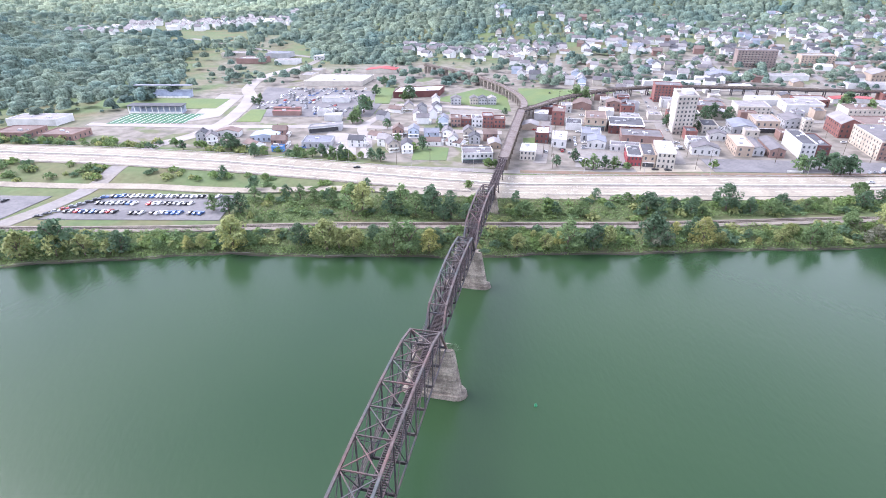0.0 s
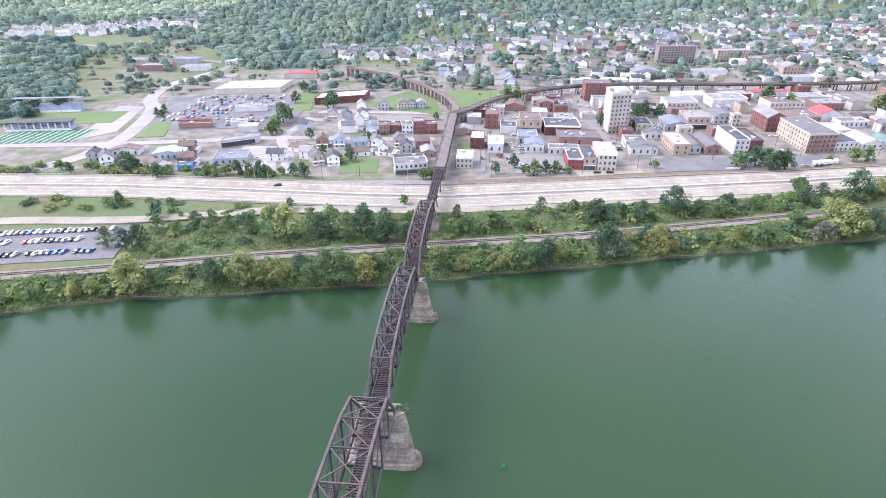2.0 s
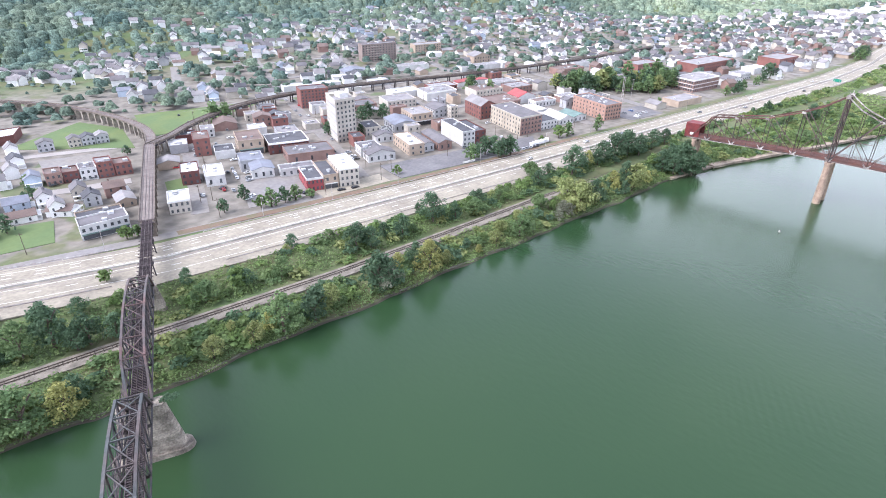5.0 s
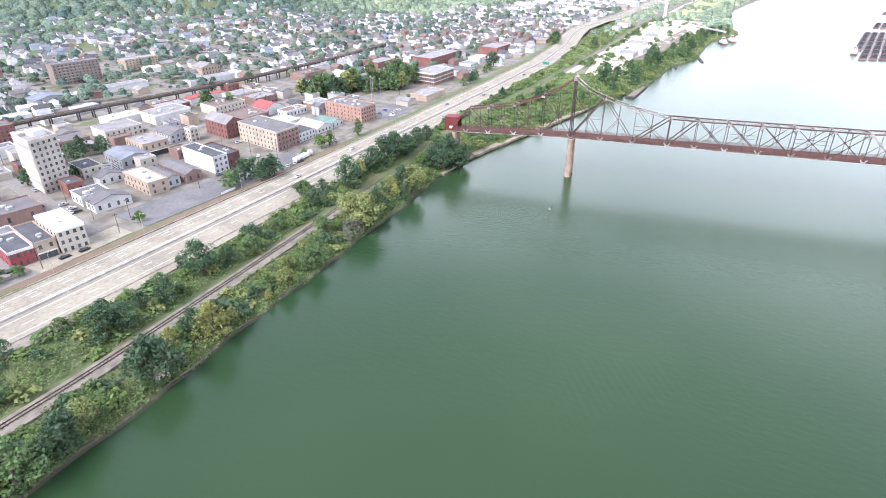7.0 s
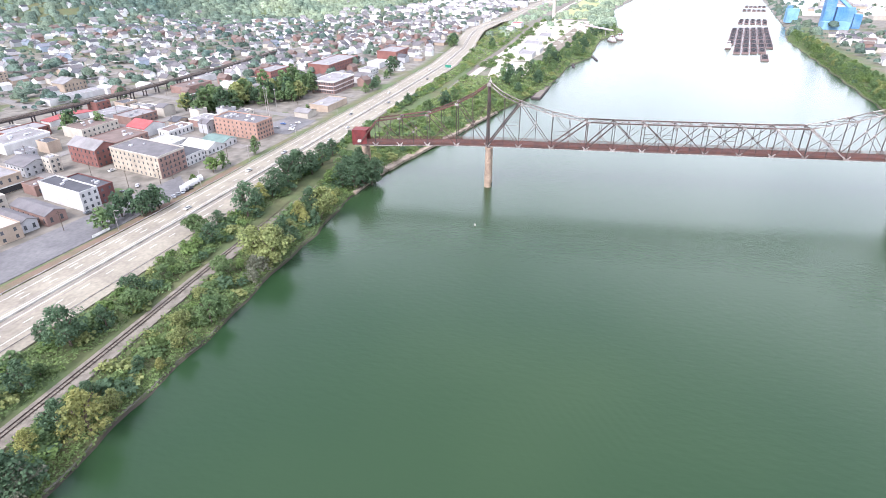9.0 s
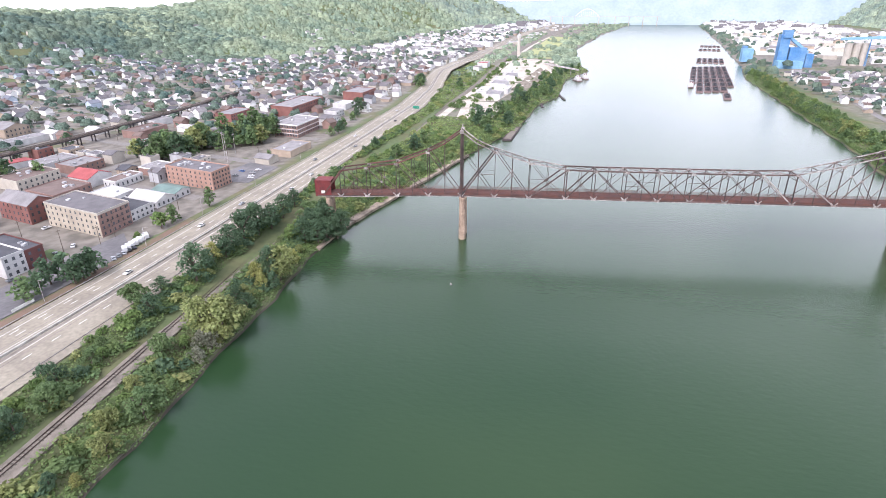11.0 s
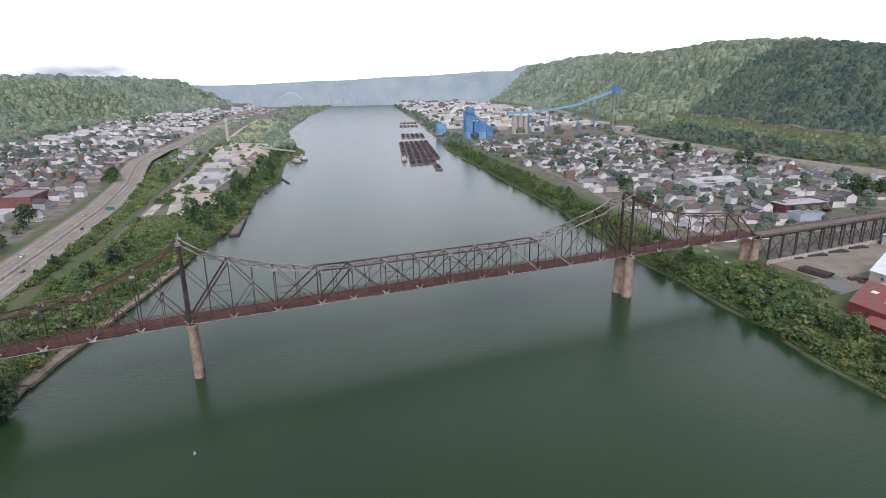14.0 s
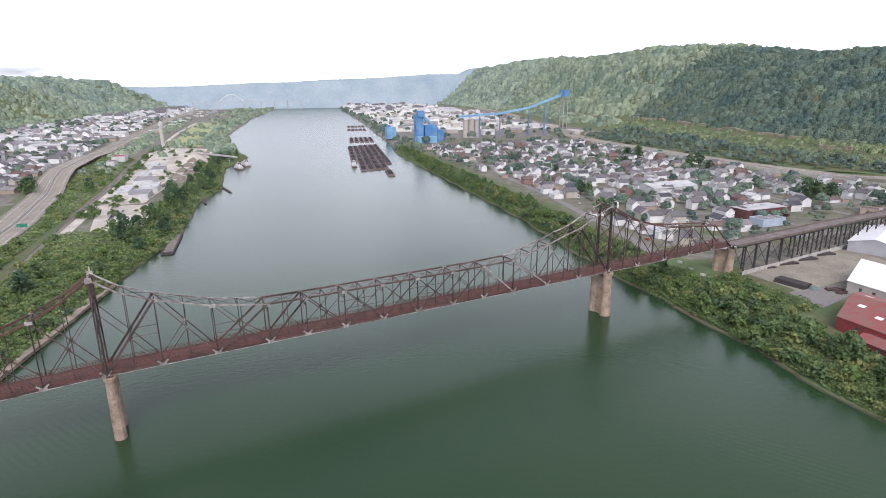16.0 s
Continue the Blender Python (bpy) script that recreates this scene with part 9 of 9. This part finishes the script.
# ---------------------------------------------------------------- vehicles
TYRE = material("tyre", (0.02, 0.02, 0.02), 0.8, vary=0.1)
CAR_GLASS = material("car_glass", (0.03, 0.035, 0.04), 0.1, vary=0.1, spec=0.6)
CAR_COATS = {n: material("car_paint_" + n, c, 0.3, vary=0.08, scale=0.5, spec=0.5) for n, c in
             (("white", (0.62, 0.62, 0.62)), ("silver", (0.34, 0.35, 0.37)), ("black", (0.02, 0.02, 0.025)), ("red", (0.35, 0.03, 0.03)), ("blue", (0.06, 0.12, 0.3)), ("grey", (0.16, 0.17, 0.18)))}
_cars = {}


def car(x, y, turn, coat, where, wheels=True, group="parked cars", z=None, van=False):
    key = (coat, wheels, van)
    zz = (ground(x, y) + 0.3) if z is None else z
    lb = f"{coat} {'van' if van else 'car'} {where}"
    if key in _cars:
        return tagged(copy_thing(_cars[key], pose(x, y, zz, 0, 0, turn)), lb, group=group)
    r = thing("van" if van else "car", lb, "van" if van else "car", group, x, y, zz, turn)
    L, W, H = (6.0, 2.1, 2.5) if van else (4.6, 1.8, 1.45)
    prof = [(-L / 2, 0.35), (L / 2, 0.35), (L / 2, 0.75), (L / 2 - 0.2, 0.9), (L * 0.2, 1.0), (-L * 0.42, 1.02), (-L / 2, 0.9)]
    if van:
        prof = [(-L / 2, 0.4), (L / 2, 0.4), (L / 2, 1.1), (L * 0.36, 1.3), (L * 0.26, H), (-L / 2, H)]
    n = len(prof)
    vs = [(a, -W / 2, c) for a, c in prof] + [(a, W / 2, c) for a, c in prof]
    part("body", Bag().add(vs, [tuple(range(n)), tuple(range(2 * n - 1, n - 1, -1))] + [(i, n + i, n + (i + 1) % n, (i + 1) % n) for i in range(n)]), CAR_COATS[coat], r)
    if van:
        part("windscreen", Bag().box(L * 0.27, -W / 2 + 0.1, 1.4, L * 0.33, W / 2 - 0.1, 2.1), CAR_GLASS, r)
    else:
        c0, c1 = [(-1.8, -0.8), (0.85, -0.8), (0.85, 0.8), (-1.8, 0.8)], [(-1.2, -0.66), (0.2, -0.66), (0.2, 0.66), (-1.2, 0.66)]
        part("cabin_glass", Bag().prism(c0, 0.98, 1.4, c1), CAR_GLASS, r)
        part("roof_panel", Bag().prism(c1, 1.4, 1.46), CAR_COATS[coat], r)
    if wheels:
        for a in (-L * 0.3, L * 0.3):
            for s in (-1, 1):
                w = Bag()
                w.drum(0, 0, -0.1, 0.1, 0.33, 0.33, 10)
                part("wheel", w, TYRE, r, at=pose(a, s * (W / 2 - 0.06), 0.33, 90))
    _cars[key] = r
    return r


COATS = ("white", "silver", "silver", "black", "black", "grey", "grey", "blue", "red")
for row, (y, x0, x1) in enumerate(((299.5, -193, -128), (289.0, -196, -140), (277.5, -204, -176), (276.0, -168, -128))):
    x = x0
    while x < x1:
        if rnd.random() < 0.86:
            car(x, y + rnd.uniform(-0.4, 0.4), rnd.choice((70, 250)) + rnd.uniform(-3, 3), rnd.choice(("red", "black", "grey") if row == 2 and rnd.random() < 0.5 else COATS), "in the dark car park", wheels=False, group="cars in the bank car park", z=ground(x, y) + 0.4)
        x += 2.9
for k in range(18):
    x, y = -288 + (k % 9) * 5.0, 292 - 9 * (k // 9)
    car(x, y, 65, rnd.choice(COATS), "in the second car park", wheels=False, group="cars in the second car park", z=ground(x, y) + 0.4)
for k in range(9):
    x = -215 + k * 2.6
    car(x, 270.5 + k * 3.4, 20, rnd.choice(COATS), "along the edge of the car park", wheels=False, group="cars in the bank car park", z=ground(x, 270.5 + k * 3.4) + 0.4)
LOT_REST = []
for c_ in COATS:
    if (c_, False, False) not in _cars:
        car(-130 + 4 * len(_cars), 471, 80, c_, "in the shopping car park", False, "cars at the shops")
for j in range(11):
    for i in range(26):
        x, y = -170 + i * 3.9 + j * 1.6, 486 + j * 10.4
        if rnd.random() < 0.62 and not (x < -118 and y < 500) and not (x > -118 and 526 < y < 545) and x < -66 - 0.12 * (y - 480):
            m_ = pose(x, y, ground(x, y) + 0.3, 0, 0, 80 + rnd.choice((0, 180)))
            LOT_REST.extend((o.data, m_ @ o.matrix_basis) for o in _cars[(rnd.choice(COATS + ("white", "white", "silver")), False, False)].children)
joined("parked_cars", LOT_REST, "many parked cars filling the shopping car park", "cars")
for x, y, t, c in ((92, 362, 10, "white"), (95, 365, 15, "white"), (118, 354, 5, "black"), (121, 352, 5, "black"), (98, 398, 75, "white"), (99, 404, 75, "silver"), (100, 410, 75, "white"), (101, 416, 75, "grey"), (86, 386, 20, "black"), (138, 343, 0, "black"), (146, 342, 0, "black"),
                   (415, 350, 80, "white"), (420, 352, 80, "white"), (428, 356, 80, "silver"), (436, 356, 80, "white"), (418, 364, 80, "grey"), (430, 366, 80, "blue"), (152, 372, 78, "white"), (158, 400, 78, "silver"), (172, 430, 78, "white"), (268, 378, 78, "white"), (247, 361, 0, "black"), (256, 361, 0, "grey"),
                   (284, 372, 40, "white"), (-75, 398, 0, "white"), (-92, 392, 0, "silver"), (-100, 388, 0, "blue"), (-30, 425, 0, "white"), (10, 446, 0, "black"), (30, 447, 0, "grey"), (22, 447, 0, "white")):
    car(x, y, t, c, "parked on a town street", False, "parked street cars")
# worn yards behind the highway
LOT_CARS = [(96.7, 411.5), (85.5, 383.3), (89.6, 378.9), (114.4, 429.7), (112.0, 421.8), (109.5, 414.4), (107.8, 409.0), (106.3, 403.5), (104.0, 394.6), (102.6, 389.5), (107.6, 432.7), (72.8, 382.0), (74.2, 438.1),
            (109.2, 475.5), (108.8, 460.9), (121.9, 484.3), (131.7, 490.9), (130.0, 482.3), (60.0, 431.2), (126.9, 506.8), (174.7, 403.7), (173.4, 394.8), (172.3, 388.6), (164.5, 404.5), (245.5, 366.6), (301.6, 407.1)]
for k, (x, y) in enumerate(LOT_CARS):
    car(x, y, 10 if 3 <= k <= 10 else rnd.choice((-10, 80)), ("black", "red", "grey", "white", "white", "silver", "black", "white", "grey", "silver", "white")[k % 11], "parked in a worn yard behind the highway", False, "parked street cars")
for k in range(90):
    x = rnd.uniform(318, 420)
    y = 648 + 0.1 * (x - 340) + rnd.choice((0, 7, 14)) + rnd.uniform(-1, 1)
    if k < 34:
        car(x, y, 80, rnd.choice(COATS), "parked before the shopping strip", False, "cars at the shopping strip")
for k in range(7):
    car(284 + k * 3.0, 341 + k * 0.4, 50, "white", "parked in a row beside the highway", True, "vans beside the highway", van=True)
for k in range(5):
    car(274 + k * 3.4, 338.5, 50, rnd.choice(("black", "grey", "silver")), "parked in a row beside the highway", True, "vans beside the highway")
for x, o, c in ((-55, 9, "black"), (262, 6, "white"), (322, 9, "white"), (430, -7, "white"), (470, 8, "grey"), (520, -7, "grey"), (560, 8, "white"), (640, -8, "black"), (700, 7, "white"), (395, -9, "white"), (360, 7, "silver")):
    car(x, lerp_pts(x, ROAD_Y) + o, 0 if o < 0 else 180, c, "driving on the pale highway", True, "cars on the highway", z=8.02)
for k in range(46):
    x = 480 + rnd.uniform(0, 560)
    y = -150 - 0.165 * (x - 430) + rnd.choice((-4.5, 4.5)) - (0 if rnd.random() < 0.6 else rnd.uniform(20, 200))
    car(x, y, -10, rnd.choice(COATS), "parked beside a street on the far bank", False, "cars on the far bank")
for k in range(16):
    car(742 + (k % 8) * 5, 246 + 6 * (k // 8), 10, rnd.choice(COATS), "in the works yard", False, "cars in the works yard")

# ---------------------------------------------------------------- stands, lamps, poles
STAND = material("stand_steel", (0.33, 0.37, 0.44), 0.6, vary=0.3, scale=0.2)
for x, y, w, roofed, lb in ((-300, 548, 54, True, "roofed grey grandstand facing the field"), (-274, 487, 46, False, "low covered stand beside the turf field")):
    s = thing("grandstand", lb, "grandstand", "stands", x, y, ground(x, y))
    for k in range(8):
        part("tier", Bag().box(0, k * 1.2, -0.5, w, k * 1.2 + 1.2, 0.9 + k * 0.75), STAND, s)
    part("front_wall", Bag().box(0, -0.3, -0.5, w, 0, 1.6), PAINT_W, s)
    if roofed:
        part("canopy", Bag().box(-1, 4.5, 10.6, w + 1, 10.5, 11.0), ROOF_BLUE, s)
        for k in range(6):
            part("canopy_post", Bag().box(k * w / 5 - 0.15, 9.6, 6, k * w / 5 + 0.15, 9.9, 10.6), GALV, s)
    else:
        part("canopy", Bag().box(-1, -1.0, 6.4, w + 1, 10.5, 6.9), ROOF_DARK, s)
        for k in range(10):
            part("canopy_post", Bag().box(k * w / 9 - 0.3, -0.4, 0, k * w / 9 + 0.3, 0.1, 6.4), PAINT_W, s)


def street_lamp(x, y, turn=0.0, h=10.0):
    r = thing("street_lamp", "grey steel street lamp with a curved arm", "street lamp", "street lamps", x, y, ground(x, y), turn)
    part("pole", Bag().drum(0, 0, -0.5, h, 0.14, 0.09, 8), GALV, r)
    part("arm", Bag().beam((0, 0, h - 0.1), (2.4, 0, h + 0.5), 0.1, 0.1), GALV, r)
    part("lamp_head", Bag().box(2.2, -0.18, h + 0.38, 3.1, 0.18, h + 0.56), GALV, r)


for x in (90, 128, 170, 232, 292, 340, 400, 470):
    street_lamp(x, lerp_pts(x, ROAD_Y) + 20.5, -90)
for x in (-70, -62, -20, 20):
    street_lamp(x, lerp_pts(x, ROAD_Y) + 19.5, -90)


def utility_pole(x, y, h=10.5):
    r = thing("utility_pole", "brown timber utility pole with a cross arm", "utility pole", "utility poles", x, y, ground(x, y))
    part("pole", Bag().drum(0, 0, -0.5, h, 0.17, 0.12, 8), BARK, r)
    part("cross_arm", Bag().box(-1.2, -0.08, h - 1.0, 1.2, 0.08, h - 0.8), BARK, r)


for x, y in ((72, 346), (128, 342), (165, 345), (180, 358), (225, 360), (290, 361), (300, 361), (345, 356), (70, 372), (-8, 356), (-30, 352)):
    utility_pole(x, y)
for x, y, h in ((452, 392, 22), (458, 398, 22), (464, 402, 20), (470, 396, 18)):
    r = thing("flood_light_mast", "tall thin grey mast beside the park", "mast", "masts", x, y, ground(x, y))
    part("pole", Bag().drum(0, 0, -0.5, h, 0.22, 0.12, 8), GALV, r)
    part("lamp_bar", Bag().box(-1.2, -0.15, h, 1.2, 0.15, h + 0.7), GALV, r)
sign = thing("sign_board", "long white blank sign board beside the highway", "sign", "", 226, 338.5, ground(226, 338.5))
part("board", Bag().box(-5, -0.1, 0.6, 5, 0.1, 1.8), PAINT_W, sign)
part("post", Bag().box(-4, -0.06, -0.4, -3.8, 0.06, 0.6).box(3.8, -0.06, -0.4, 4, 0.06, 0.6), GALV, sign)

SIGN_GREEN = material("sign_green", (0.02, 0.20, 0.13), 0.5, vary=0.1)
for x, y, z0, tn in ((702, 309, 8.0, 80), (950, -570, 8.5, 70)):
    g_ = thing("highway_sign", "green highway sign board on two steel posts", "sign", "highway signs", x, y, z0, tn)
    part("board", Bag().box(-4.0, -0.1, 3.4, 4.0, 0.1, 6.4), SIGN_GREEN, g_)
    for o in (-2.6, 2.6):
        part("post", Bag().box(o - 0.12, 0.1, -3.0, o + 0.12, 0.3, 6.0), GALV, g_)
    for j in range(2):
        part("text_bar", Bag().box(-3.0, -0.14, 4.2 + j * 1.1, 2.6 - j, -0.1, 4.6 + j * 1.1), PAINT_W, g_)

for k in range(30):
    a, b_ = ((73, 167, 275, 375, 462)[k % 5], 372 + 33 * (k // 5))
    x, y = town(a, b_)
    utility_pole(x + 0.5, y, 10.0 + (k % 3))

for k in range(44):
    a = (66, 160, 268, 368)[k % 4] + rnd.choice((-3.2, 3.2))
    x, y = town(a, rnd.uniform(372, 585))
    car(x, y, 78, rnd.choice(COATS), "parked along a town street", False, "parked street cars")
